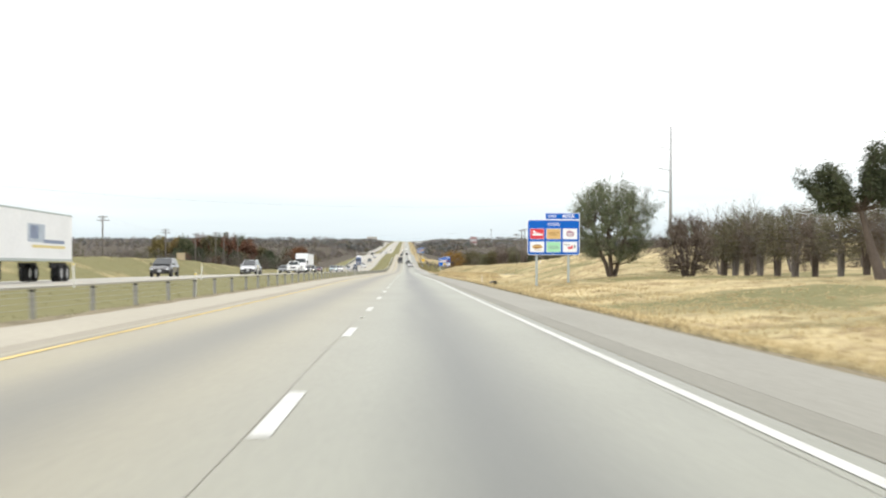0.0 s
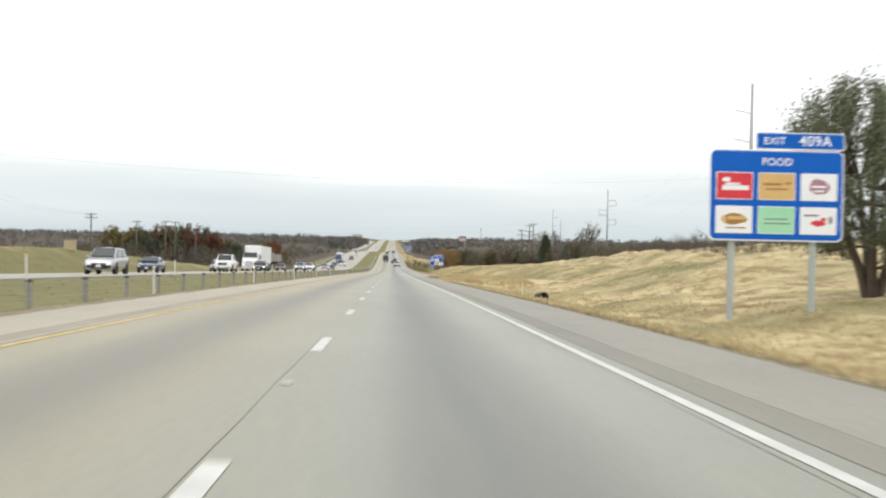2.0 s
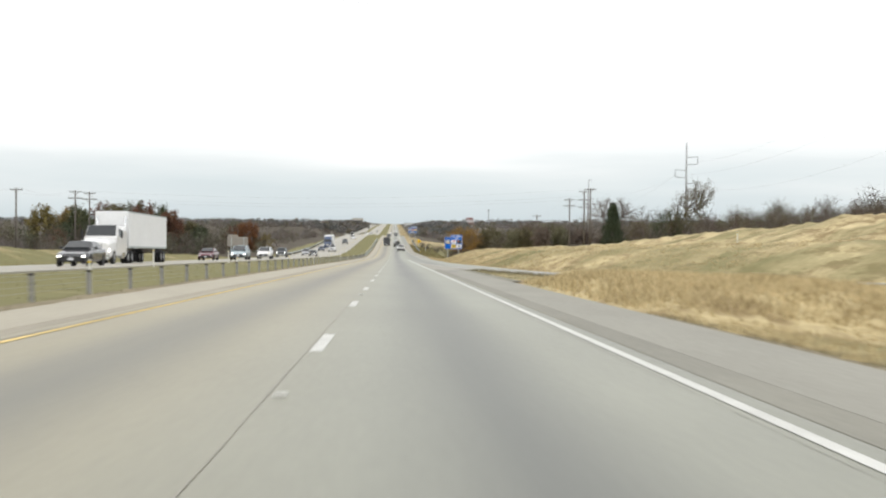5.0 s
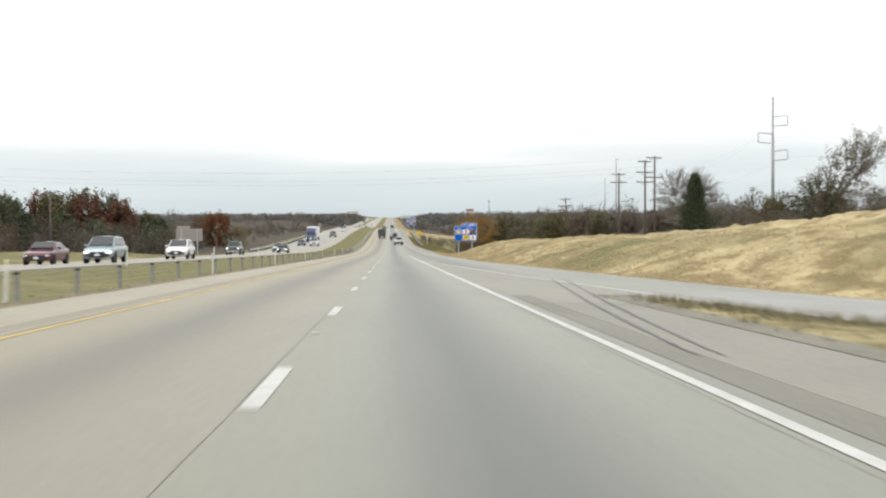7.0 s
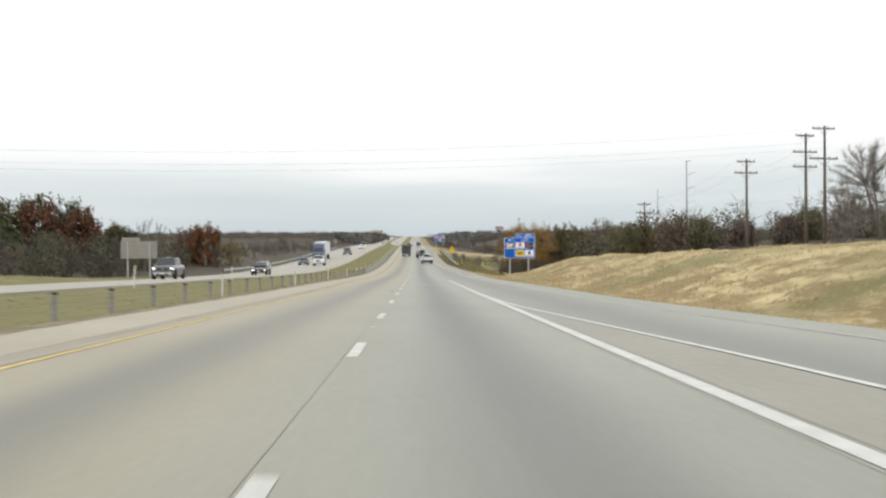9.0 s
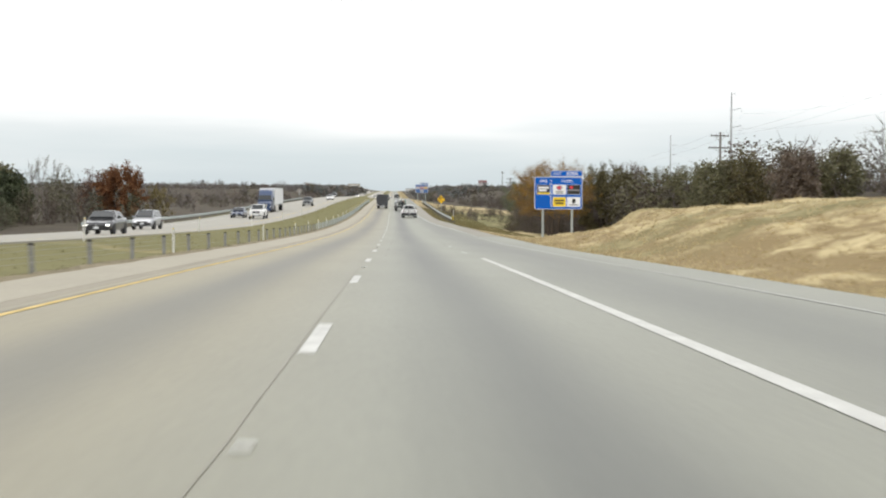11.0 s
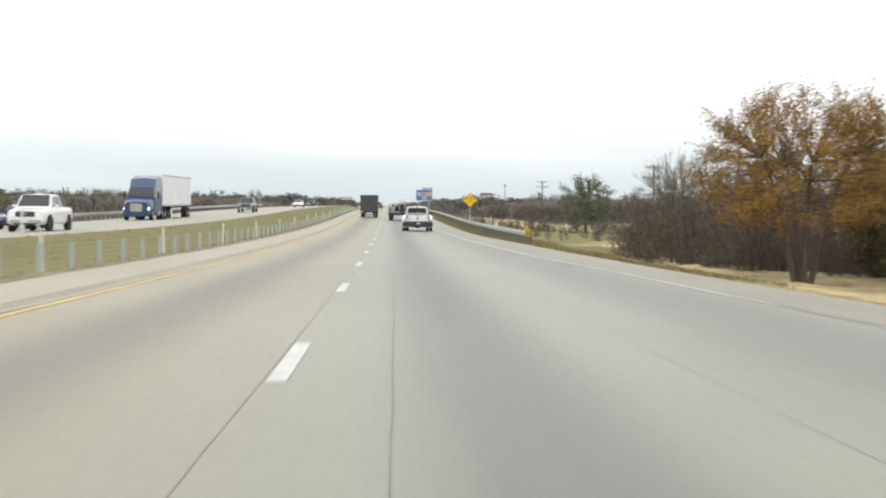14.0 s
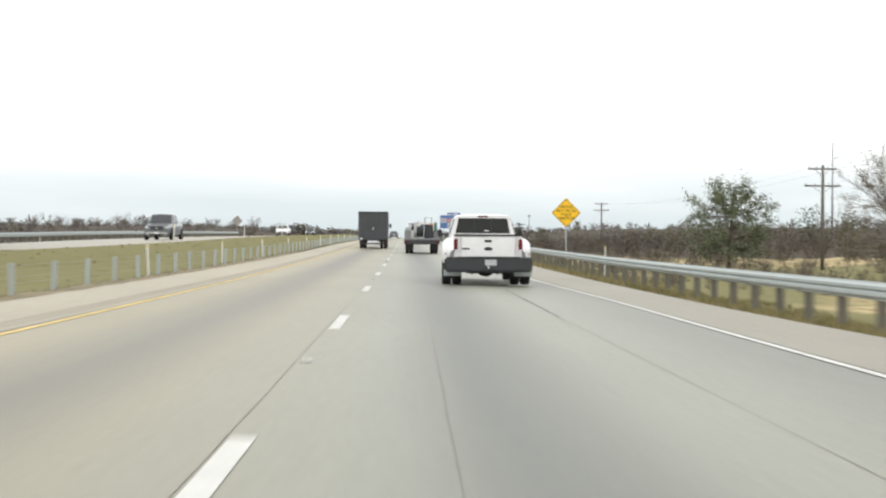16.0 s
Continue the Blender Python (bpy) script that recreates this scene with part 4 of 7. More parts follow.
def far_building(x, y, w, d, h, wall, label):
    """A low commercial building with a parapet, a canopy and dark glazed bays towards the road."""
    g = empty("building", pose(x, y, ground_at(x, y) - 0.3))
    box_part("wall", (0, 0, h / 2), (w, d, h), wall, g, 0.05)
    box_part("parapet", (0, 0, h + 0.25), (w + 0.3, d + 0.3, 0.5), GREY, g, 0.04)
    box_part("canopy", (0, -d / 2 - 1.0, h * 0.62), (w * 0.8, 2.0, 0.35), WHITE, g, 0.04)
    for i in range(4):
        box_part("window", (w * (-0.33 + 0.22 * i), -d / 2 - 0.03, h * 0.32), (w * 0.16, 0.06, h * 0.42), BLACK, g)
    return tagged(g, label, "building")


far_building(24, 2080, 15, 12, 6.0, material("far_wall_pale", (0.50, 0.50, 0.47), rough=0.7, var=0.1), "pale low commercial building far off beside the road")
far_building(-60, 2260, 18, 14, 7.0, material("far_wall_tan", (0.42, 0.39, 0.33), rough=0.7, var=0.1), "tan low commercial building far off")


# ---- cable barrier in the median ----
barrier = empty("cable_barrier")
bmesh_post = bmesh.new()
add_box(bmesh_post, 0, 0, 0.30, 0.10, 0.055, 0.78, 0.012)
post0 = part("post", bmesh_post, STEEL_DULL, barrier)
cap_bm = bmesh.new()
add_box(cap_bm, 0, 0, 0.66, 0.115, 0.07, 0.07, 0.012)
cap0 = part("cap", cap_bm, BLACK, post0)
pale_post = post0.data.copy()
pale_post.materials[0] = GALV
post_ys = []
yb = -40.0
while yb < 720:
    post_ys.append(yb)
    yb += float(np.interp(yb, [400, 480], [4.72, 2.75]))
rp = random.Random(4)
for i, y in enumerate(post_ys):
    p = post0 if i == 0 else post0.copy()
    if i:
        scene.collection.objects.link(p)
        if y < 470:
            k = cap0.copy()
            scene.collection.objects.link(k)
            k.parent = p
        else:
            p.data = pale_post
    p.matrix_basis = pose(-6.4, y, ground_at(-6.4, y), rp.uniform(-2, 2), rp.uniform(-2, 2), 0)
cy = along(-60, 740, 6.0)
for h in (0.30, 0.42, 0.54, 0.64):
    verts, faces = [], []
    for i, y in enumerate(cy):
        z = ground_at(-6.4, y) + h
        for dx, dz2 in ((-0.003, 0), (0, 0.003), (0.003, 0), (0, -0.003)):
            verts.append((-6.4 + dx, y, z + dz2))
        if i:
            a = 4 * (i - 1)
            for j in range(4):
                faces.append((a + j, a + (j + 1) % 4, a + 4 + (j + 1) % 4, a + 4 + j))
    mesh_object("cable", verts, faces, STEEL_DULL, barrier)
tagged(barrier, "steel cable barrier with slim posts in the median", "barrier")


# ---- delineators ----
def make_delineator():
    d = empty("delineator")
    bm = bmesh.new()
    add_box(bm, 0, 0, 0.46, 0.072, 0.03, 1.1, 0.012)
    part("stem", bm, DELINEATOR, d)
    box_part("reflector", (0, -0.018, 0.94), (0.05, 0.008, 0.05), YELLOW, d)
    return tagged(d, "white plastic delineator post on the verge", "delineator", "delineators along the median")


del0 = make_delineator()
first = True
spots = [(-6.9, y) for y in np.arange(38.8, 440, 30.0)] + [(-6.9, y) for y in np.arange(452, 720, 15.2)] + [(-12.0, y) for y in np.arange(-20, 700, 30.5)]
spots += [(10.5, 147.6), (9.3, 640.0), (30.2, 262.0), (-26.6, 505.0), (-26.6, 560.0), (-26.6, 615.0)]
for x, y in spots:
    m = pose(x, y, ground_at(x, y) - 0.02, rp.uniform(-3, 3), rp.uniform(-3, 3), 0)
    if first:
        del0.matrix_basis, first = m, False
    else:
        copy_thing(del0, m)


copy_thing(del0, pose(11.8, 588.0, ground_at(11.8, 588.0) - 0.05) @ Matrix.Diagonal((1.2, 1, 1.75, 1)))


# ---- guard rails ----
def guardrail(x, y0, y1, zf, side, label):
    """W-beam rail on timber posts; side is -1 where the traffic passes on its left."""
    g = empty("guardrail")
    sec = [(0.0, 0.0), (-0.01, 0.03), (-0.06, 0.07), (-0.06, 0.12), (-0.02, 0.155), (-0.06, 0.19), (-0.06, 0.24), (-0.01, 0.28), (0.0, 0.31)]
    ys = along(y0, y1, 3.81)
    for a in range(len(ys) - 1):
        verts, faces = [], []
        for y in (ys[a], ys[a + 1] + 0.12):
            for layer in (0, 1):
                for dx, dz3 in sec:
                    verts.append((x + side * -(dx - 0.004 * layer - 0.003 * (y > ys[a] + 1)), y, zf(x, y) + 0.42 + dz3))
        n = len(sec)
        for j in range(n - 1):
            faces.append((j, j + 1, 2 * n + j + 1, 2 * n + j))
            faces.append((n + j, 3 * n + j, 3 * n + j + 1, n + j + 1))
        mesh_object("beam", verts, faces, GALV, g, smooth_shade=False)
    pm = None
    for y in along(y0 + 0.3, y1, 1.905):
        if pm is None:
            bm = bmesh.new()
            add_box(bm, 0, 0, 0.12, 0.15, 0.18, 1.15, 0.015)
            add_box(bm, -0.14 * -side, 0, 0.56, 0.15, 0.15, 0.30, 0.01)
            p = part("post", bm, POST_WOOD, g)
            pm = p.data
        else:
            p = new("post", pm)
            p.parent = g
        p.location = (x + 0.20 * -side, y, zf(x, y) + rp.uniform(-0.02, 0.01))
    return g, tagged(g, label, "guardrail")


rail_r, _ = guardrail(8.75, 525.2, 715, lambda x, y: float(road_z(x, y)) - 0.03, -1, "galvanised steel guardrail on dark timber posts")
bm = bmesh.new()
add_box(bm, 8.72, 525.05, -10.42, 0.30, 0.03, 0.46, 0.01)
em = part("end_marker", bm, YELLOW, rail_r, "yellow marker with black slanting stripes")
for i in range(3):
    box_part("stripe", (8.72, 525.03, -10.57 + 0.15 * i), (0.31, 0.012, 0.062), BLACK, em, rot=Matrix.Rotation(radians(-38), 4, "Y"))
guardrail(-25.75, 462, 720, lambda x, y: float(opp_z(x, y)) - 0.03, 1, "galvanised steel guardrail beside the opposite road")


# ---- utility poles ----
def steel_pole(x, y, top, arms, r=0.30, loops=True):
    gz = ground_at(x, y)
    p = empty("steel_pole", pose(x, y, 0))
    rod_part("shaft", (0, 0, gz - 0.5), (0, 0, top), r, POLE_STEEL, p, r * 0.55, seg=14)
    for z, side, length in arms:
        bm = bmesh.new()
        drop = length * 0.62
        pts = [(0, 0, z - 0.28), (side * length * 0.9, 0, z), (side * length, 0, z - 0.1), (side * length * 1.02, 0, z - drop), (side * length * 0.92, 0, z - drop - 0.1), (0, 0, z - drop - 0.28)]
        if not loops:
            pts = [(0, 0, z - 0.45), (side * length * 0.5, 0, z - 0.15), (side * length, 0, z + 0.08)]
        for a, b in zip(pts[:-1], pts[1:]):
            add_rod(bm, a, b, 0.085, 0.065, 8)
        ar = part("arm", bm, POLE_STEEL, p)
        bm = bmesh.new()
        for i in range(6 if loops else 3):
            add_rod(bm, (side * length * 1.01, 0, z - 0.25 - 0.2 * i), (side * length * 1.01, 0, z - 0.31 - 0.2 * i), 0.12, 0.08, 8)
        part("insulator", bm, WHITE, ar)
    return tagged(p, "tall grey steel transmission pole with side arms", "utility pole", "transmission line")


def wood_pole(x, y, top, levels, width=3.0, turn=0.0, label="weathered timber utility pole with crossarms"):
    gz = ground_at(x, y)
    p = empty("timber_pole", pose(x, y, 0, 0, 0, turn))
    rod_part("shaft", (0, 0, gz - 0.5), (0, 0, top), 0.19, POLE_WOOD, p, 0.12, seg=10)
    for i, d in enumerate(levels):
        w = width * (1 if i else 0.8)
        ar = box_part("crossarm", (0, 0.14, top - d), (w, 0.11, 0.15), POLE_WOOD, p, 0.01)
        for s in (-0.46, -0.2, 0.2, 0.46):
            rod_part("insulator", (s * w, 0.14, top - d + 0.07), (s * w, 0.14, top - d + 0.27), 0.05, GREY, ar, 0.03, 8)
        bm = bmesh.new()
        add_rod(bm, (-w * 0.3, 0.1, top - d), (0, 0.06, top - d - 0.7), 0.025, seg=6)
        add_rod(bm, (w * 0.3, 0.1, top - d), (0, 0.06, top - d - 0.7), 0.025, seg=6)
        part("brace", bm, STEEL_DULL, p)
    return tagged(p, label, "utility pole")


steel_pole(54.2, 241.7, 24.5, [(20.4, -1, 2.6), (16.1, -1, 2.6), (11.7, -1, 2.6)], 0.36, False)
steel_pole(65.8, 432.5, 16.3, [(13.2, 1, 2.5), (10.3, -1, 2.5), (7.4, 1, 2.5)])
steel_pole(74.2, 626, 15.0, [(14.85, 1, 1.0), (11.5, 1, 2.2), (7.7, 1, 2.2), (3.9, 1, 2.2)], 0.30, False)
steel_pole(104, 820, 14.5, [(11.0, 1, 2.4), (7.5, 1, 2.4), (4.0, 1, 2.4)], 0.30, False)
steel_pole(-72, 168, 25.0, [(20.4, 1, 2.6), (16.1, 1, 2.6), (11.7, 1, 2.6)], 0.29, False)
wood_pole(40.3, 414.6, 4.95, [0.25, 1.9, 3.4], 2.8, 18)
wood_pole(41.0, 410.9, 5.35, [0.25, 3.2], 3.3, 18)
wood_pole(40.6, 438.4, 3.85, [0.35, 1.7], 3.0, 12)
wood_pole(41.4, 510, 0.68, [0.45, 1.95], 3.0, 8)
wood_pole(39.2, 634, -2.6, [0.35, 1.9], 3.4, 5)
wood_pole(38.5, 760, -2.2, [0.3, 1.5], 3.0, 5)
wood_pole(-61.2, 250.3, 6.5, [0.3, 1.0], 2.6, -5)
wood_pole(-61.6, 319.6, 4.3, [0.3, 1.0], 2.6, -5)
wood_pole(-61.5, 365.6, 3.4, [0.3], 2.6, -5)
wood_pole(-61.0, 402, 3.9, [0.3, 1.5], 2.8, 10)
wood_pole(-58.5, 403, 3.7, [0.3, 1.5], 2.8, 10)
wood_pole(-60.5, 452, 1.6, [0.4], 2.4, 0)


def wire(points, sag, r, label):
    """A sagging conductor from support to support."""
    verts, faces = [], []
    for (a, b) in zip(points[:-1], points[1:]):
        a, b = Vector(a), Vector(b)
        d = (b - a).normalized()
        s = d.cross(Vector((0, 0, 1))).normalized()
        u = s.cross(d)
        n = 20
        base = len(verts)
        for i in range(n + 1):
            t = i / n
            c = a.lerp(b, t) - Vector((0, 0, 4 * sag * t * (1 - t)))
            for k in range(3):
                g = 2 * math.pi * k / 3
                verts.append(c + s * (r * math.cos(g)) + u * (r * math.sin(g)))
            if i:
                q = base + 3 * (i - 1)
                for k in range(3):
                    faces.append((q + k, q + (k + 1) % 3, q + 3 + (k + 1) % 3, q + 3 + k))
    return tagged(mesh_object("power_line", verts, faces, WIRE), label, "cable", "overhead lines")


for z, s in ((20.4, -1), (16.1, -1), (11.7, -1)):
    wire([(54.2 + s * 2.6, 241.7, z - 1.2), (-72 + 2.6, 168, z - 1.2)], 3.2, 0.011, "thin overhead power line crossing above the road")
for zA, zB, sB, zC in ((20.4, 13.2, 1, 11.6), (16.1, 10.3, -1, 8.4), (11.7, 7.4, 1, 5.0)):
    wire([(51.6, 241.7, zA - 1.2), (65.8 + 2.5 * sB, 432.5, zB - 1.2), (77, 626, zC - 1.2), (107, 820, zC - 1.2)], 3.5, 0.012, "thin overhead power line between steel poles")
for dx, z in ((-1.3, 5.1), (0.6, 3.9), (1.3, 3.3)):
    wire([(40.6 + dx, 412.5, z), (-59.8 + dx, 402.5, z - 1.2)], 1.6, 0.012, "thin overhead power line crossing above the road")
for dx in (-1.3, 1.3):
    wire([(40.5 + dx, 414.6, 3.2), (40.6 + dx, 438.4, 3.6), (41.4 + dx, 510, 0.35), (39.2 + dx, 634, -2.9), (38.5 + dx, 760, -2.4)], 1.2, 0.011, "thin overhead power line along timber poles")
    wire([(-61.2 + dx, 250.3, 6.3), (-61.6 + dx, 319.6, 4.1), (-61.5 + dx, 365.6, 3.2), (-61 + dx, 402, 3.7), (-60.5 + dx, 452, 1.3)], 0.9, 0.011, "thin overhead power line along timber poles")

# culvert pipe in the ditch, utility cabinet on the mound
cv = empty("culvert_pipe", pose(11.9, 147.8, ground_at(11.9, 147.8) + 0.30, -6, 0, 22))
bm = bmesh.new()
n = 20
for L0, L1 in ((-0.5, 0.4),):
    rings = []
    for y, r in ((L0, 0.36), (L0, 0.30), (L1, 0.30), (L1, 0.36), (L0, 0.36)):
        rings.append([bm.verts.new((r * math.cos(2 * math.pi * i / n), y, r * math.sin(2 * math.pi * i / n))) for i in range(n)])
    for a, b in zip(rings[:-1], rings[1:]):
        for i in range(n):
            bm.faces.new((a[i], a[(i + 1) % n], b[(i + 1) % n], b[i]))
bmesh.ops.remove_doubles(bm, verts=bm.verts, dist=0.0005)
part("pipe", bm, BLACK, cv)
tagged(cv, "dark corrugated drain pipe in the grassy ditch", "culvert")
ub = empty("utility_cabinet", pose(-38.2, 211, ground_at(-38.2, 211)))
box_part("body", (0, 0, 0.55), (1.35, 0.8, 1.2), material("tan_cabinet", (0.42, 0.34, 0.22), rough=0.6, var=0.1), ub, 0.03)
box_part("lid", (0, 0, 1.18), (1.42, 0.88, 0.08), material("tan_cabinet_lid", (0.36, 0.29, 0.19), rough=0.6, var=0.1), ub, 0.02)
tagged(ub, "tan metal utility cabinet on the grassy mound", "cabinet")


# ---- trees ----
def limb_mesh(segs, sides=5, min_r=0.012):
    verts, faces = [], []
    for a, b, ra, rb in segs:
        d = (b - a).normalized()
        s = d.orthogonal().normalized()
        u = d.cross(s)
        base = len(verts)
        ns = sides if ra > 0.05 else 3
        for c, r in ((a, ra), (b, rb)):
            r = max(r, min_r)
            for i in range(ns):
                g = 2 * math.pi * i / ns
                verts.append(c + s * (r * math.cos(g)) + u * (r * math.sin(g)))
        for i in range(ns):
            j = (i + 1) % ns
            faces.append((base + i, base + j, base + ns + j, base + ns + i))
    return verts, faces


def leaves_at(rng, c, size):
    """A small four-cornered leaf at every point of c, turned at random."""
    n = len(c)
    u = rng.normal(0, 1, (n, 3))
    u /= np.linalg.norm(u, axis=1)[:, None]
    v = np.cross(u, rng.normal(0, 1, (n, 3)))
    v /= np.linalg.norm(v, axis=1)[:, None] + 1e-6
    w = size * rng.uniform(0.6, 1.3, (n, 1))
    h = size * rng.uniform(0.5, 1.0, (n, 1))
    return np.stack([c - u * w, c - v * h, c + u * w, c + v * h], 1)


def slivers(rng, c, d, length, thick):
    """A thin tapering twig from every point of c along d."""
    s = np.cross(d, rng.normal(0, 1, d.shape))
    s *= thick / (np.linalg.norm(s, axis=1)[:, None] + 1e-6)
    return np.stack([c - s, c + s, c + d * length], 1)


def corners_mesh(name, groups, mats, parent):
    """Joins arrays of corners (n, 3 or 4, 3) into one mesh."""
    verts, faces, base = [], [], 0
    for g in groups:
        k = g.shape[1]
        verts.append(g.reshape(-1, 3))
        idx = base + np.arange(len(g) * k).reshape(-1, k)
        faces += idx.tolist()
        base += len(g) * k
    return mesh_object(name, np.concatenate(verts), faces, mats, parent)


def branch_tree(x, y, h, w, label, leaf=None, twig=None, bark=None, stems=3, fork=0.2, boughs=60, sprays=7, per=14, size=0.08, trunk_r=0.2, seed=1, rise=0.6, name="tree",
                category="tree", twig_len=0.7, thick=0.010, sink=0.2, lobes=None, loose=0.16, low=0.45, bundle=0.12, bare=0.0, lean=0.0, up=0.12, splay=1.0):
    """A tree of curved limbs. Every bough starts at a stem, sweeps out and up to the crown's outline and carries sprays of twigs,
    with leaves strung along them. lobes: (x, z, radius) of separate masses of the crown, in place of one round crown; bare: share of sprays without leaves."""
    twig, bark = twig or TWIG_DARK, bark or BARK
    rr, rng = random.Random(seed), np.random.default_rng(seed)
    t = empty(name, pose(x, y, ground_at(x, y) - sink))
    b = fork * h
    segs, forks = [], []
    for i in range(stems):
        a = 2 * math.pi * i / stems + rr.uniform(-0.5, 0.5)
        lo = Vector((bundle * math.cos(a), bundle * math.sin(a), -0.15)) if stems > 1 else Vector((0, 0, -0.15))
        out = splay * w * rr.uniform(0.07, 0.15) if stems > 1 else 0.15
        knee = lo + Vector((out * 0.45 * math.cos(a), out * 0.45 * math.sin(a), b * 0.75 + 0.15))
        mid = Vector((out * math.cos(a) * 1.2 + lean * 0.15, out * math.sin(a) * 1.2, b + (h - b) * rr.uniform(0.14, 0.24)))
        top = Vector((out * math.cos(a) * 1.9 + lean * 0.35, out * math.sin(a) * 1.9, b + (h - b) * rr.uniform(0.38, 0.55)))
        r = trunk_r / max(1, stems) ** 0.4
        segs += [(lo, knee, r * 1.15, r * 0.85), (knee, mid, r * 0.85, r * 0.65), (mid, top, r * 0.65, r * 0.40)]
        forks += [knee, knee.lerp(mid, 0.6), mid, mid.lerp(top, 0.5), top]
    weight = sum(q[2] ** 2 for q in lobes) if lobes else 1
    targets = []
    for i in range(boughs):
        if lobes:
            pick, k = rr.uniform(0, weight), 0
            while k < len(lobes) - 1 and pick > lobes[k][2] ** 2:
                pick -= lobes[k][2] ** 2
                k += 1
            lx, lz, lr = lobes[k]
            d = Vector((rr.gauss(0, 1), rr.gauss(0, 1), rr.gauss(0, 1))).normalized() * (lr * rr.uniform(0.25, 1.0) ** 0.6)
            targets.append(Vector((lx + d.x, d.y, lz + d.z)))
            continue
        v = (i + rr.uniform(0, 1)) / boughs
        f = math.sqrt(max(0.0, 1 - ((v - low) / ((1.04 - low) if v > low else (low + 0.14))) ** 2))
        q = w / 2 * f * math.sqrt(rr.uniform(0.18, 1.0)) * rr.uniform(0.82, 1.1)
        a = 2.399963 * i + rr.uniform(-0.6, 0.6)
        targets.append(Vector((q * math.cos(a) + lean * v, q * math.sin(a), b + (h - b) * min(1.0, v * rr.uniform(0.94, 1.05)))))
    at, along_d = [], []
    for p in targets:
        f = min(forks, key=lambda g: (g - p).length + (5 if g.z > p.z + 0.3 else 0))
        c = Vector((f.x + (p.x - f.x) * rise, f.y + (p.y - f.y) * rise, f.z + (p.z - f.z) * (1 - rise) + rr.uniform(-0.1, 0.3)))
        pts = [f * ((1 - u) ** 2) + c * (2 * u * (1 - u)) + p * (u * u) for u in (0, 0.25, 0.5, 0.75, 1.0)]
        r0 = trunk_r * 0.13
        for k in range(4):
            segs.append((pts[k], pts[k + 1], r0 * (1 - 0.22 * k) + 0.008, r0 * (0.78 - 0.22 * k) + 0.008))
        for _ in range(sprays):
            u = rr.uniform(0.42, 1.0) ** 0.8
            q = f * ((1 - u) ** 2) + c * (2 * u * (1 - u)) + p * (u * u)
            tg = ((c - f) * (1 - u) + (p - c) * u).normalized()
            at.append(q)
            along_d.append(tg + Vector((rr.gauss(0, 0.5), rr.gauss(0, 0.5), rr.gauss(up, 0.4))))
    at, d = np.array([tuple(q) for q in at]), np.array([tuple(q) for q in along_d])
    d /= np.linalg.norm(d, axis=1)[:, None]
    L = twig_len * rng.uniform(0.6, 1.4, (len(at), 1))
    sticks = [slivers(rng, at, d, L, thick)]
    for _ in range(3 if leaf else 7):
        u = rng.uniform(0.15, 0.9, (len(at), 1))
        side = d + rng.normal(0, 0.55, d.shape)
        side /= np.linalg.norm(side, axis=1)[:, None]
        sticks.append(slivers(rng, at + d * (L * u), side, L * 0.6, thick * 0.7))
    v, fc = limb_mesh(segs)
    mesh_object("trunk", v, fc, bark, t, smooth_shade=True)
    corners_mesh("bare_crown", sticks, twig, t)
    if leaf and per:
        keep = rng.uniform(0, 1, len(at)) >= bare
        reps = np.repeat(np.arange(len(at))[keep], per)
        c = at[reps] + d[reps] * (L[reps] * rng.uniform(0.0, 1.1, (len(reps), 1))) + rng.normal(0, loose, (len(reps), 3))
        corners_mesh("crown", [leaves_at(rng, c, size)], leaf, t)
    return tagged(t, label, category)


def cedar(x, y, h, w, label, seed):
    """A dense pointed evergreen that reaches the ground, in drooping sprays."""
    rr, rng = random.Random(seed), np.random.default_rng(seed)
    t = empty("cedar", pose(x, y, ground_at(x, y) - 0.4))
    rod_part("trunk", (0, 0, -0.1), (0, 0, h * 0.9), 0.16, BARK, t, 0.03, 8)
    out = []
    for i in range(150):
        f = (i + 0.5) / 150
        z = h * f
        r = w / 2 * min(1, 0.7 + 1.6 * f) * (1 - f) ** 0.72 * rr.uniform(0.6, 1.1)
        a = 2.399963 * i + rr.uniform(-0.3, 0.3)
        for k in (1.0, 0.62):
            c = np.array([r * k * math.cos(a), r * k * math.sin(a), z + 0.25 * (1 - k)]) + np.clip(rng.normal(0, 1, (46, 3)), -1.75, 1.75) * (0.24 + 0.06 * (1 - f))
            out.append(leaves_at(rng, c, 0.10))
    corners_mesh("crown", out, LEAF_CEDAR, t)
    return tagged(t, label, "tree")


# beside the field
branch_tree(19.8, 105.2, 8.5, 7.3, "live oak with dull green feathery crown and several leaning stems", LEAF_OAK, TWIG, stems=4, fork=0.20, boughs=170, sprays=10, per=34, size=0.05, trunk_r=0.38, seed=11, rise=0.62, twig_len=1.0, loose=0.12, low=0.62, up=0.65)
branch_tree(26.1, 102, 5.5, 5.3, "rounded dark brown bush-like tree with dense twigs", LEAF_DRY, TWIG_DARK, stems=7, fork=0.14, boughs=170, sprays=10, per=12, size=0.05, trunk_r=0.34, seed=12, twig_len=0.6, thick=0.012, bundle=0.22, low=0.45, bare=0.2)
branch_tree(31.4, 70, 9.3, 9.0, "dark green oak with a long curved limb carrying a separate crown", LEAF_DARK, TWIG_DARK, stems=2, fork=0.12, boughs=150, sprays=9, per=34, size=0.07, trunk_r=0.6, seed=13, twig_len=0.6, loose=0.17,
            lobes=[(-4.0, 6.2, 1.35), (-3.3, 5.0, 1.0), (0.3, 7.4, 2.0), (1.9, 6.0, 2.2), (-0.6, 5.9, 1.3)])
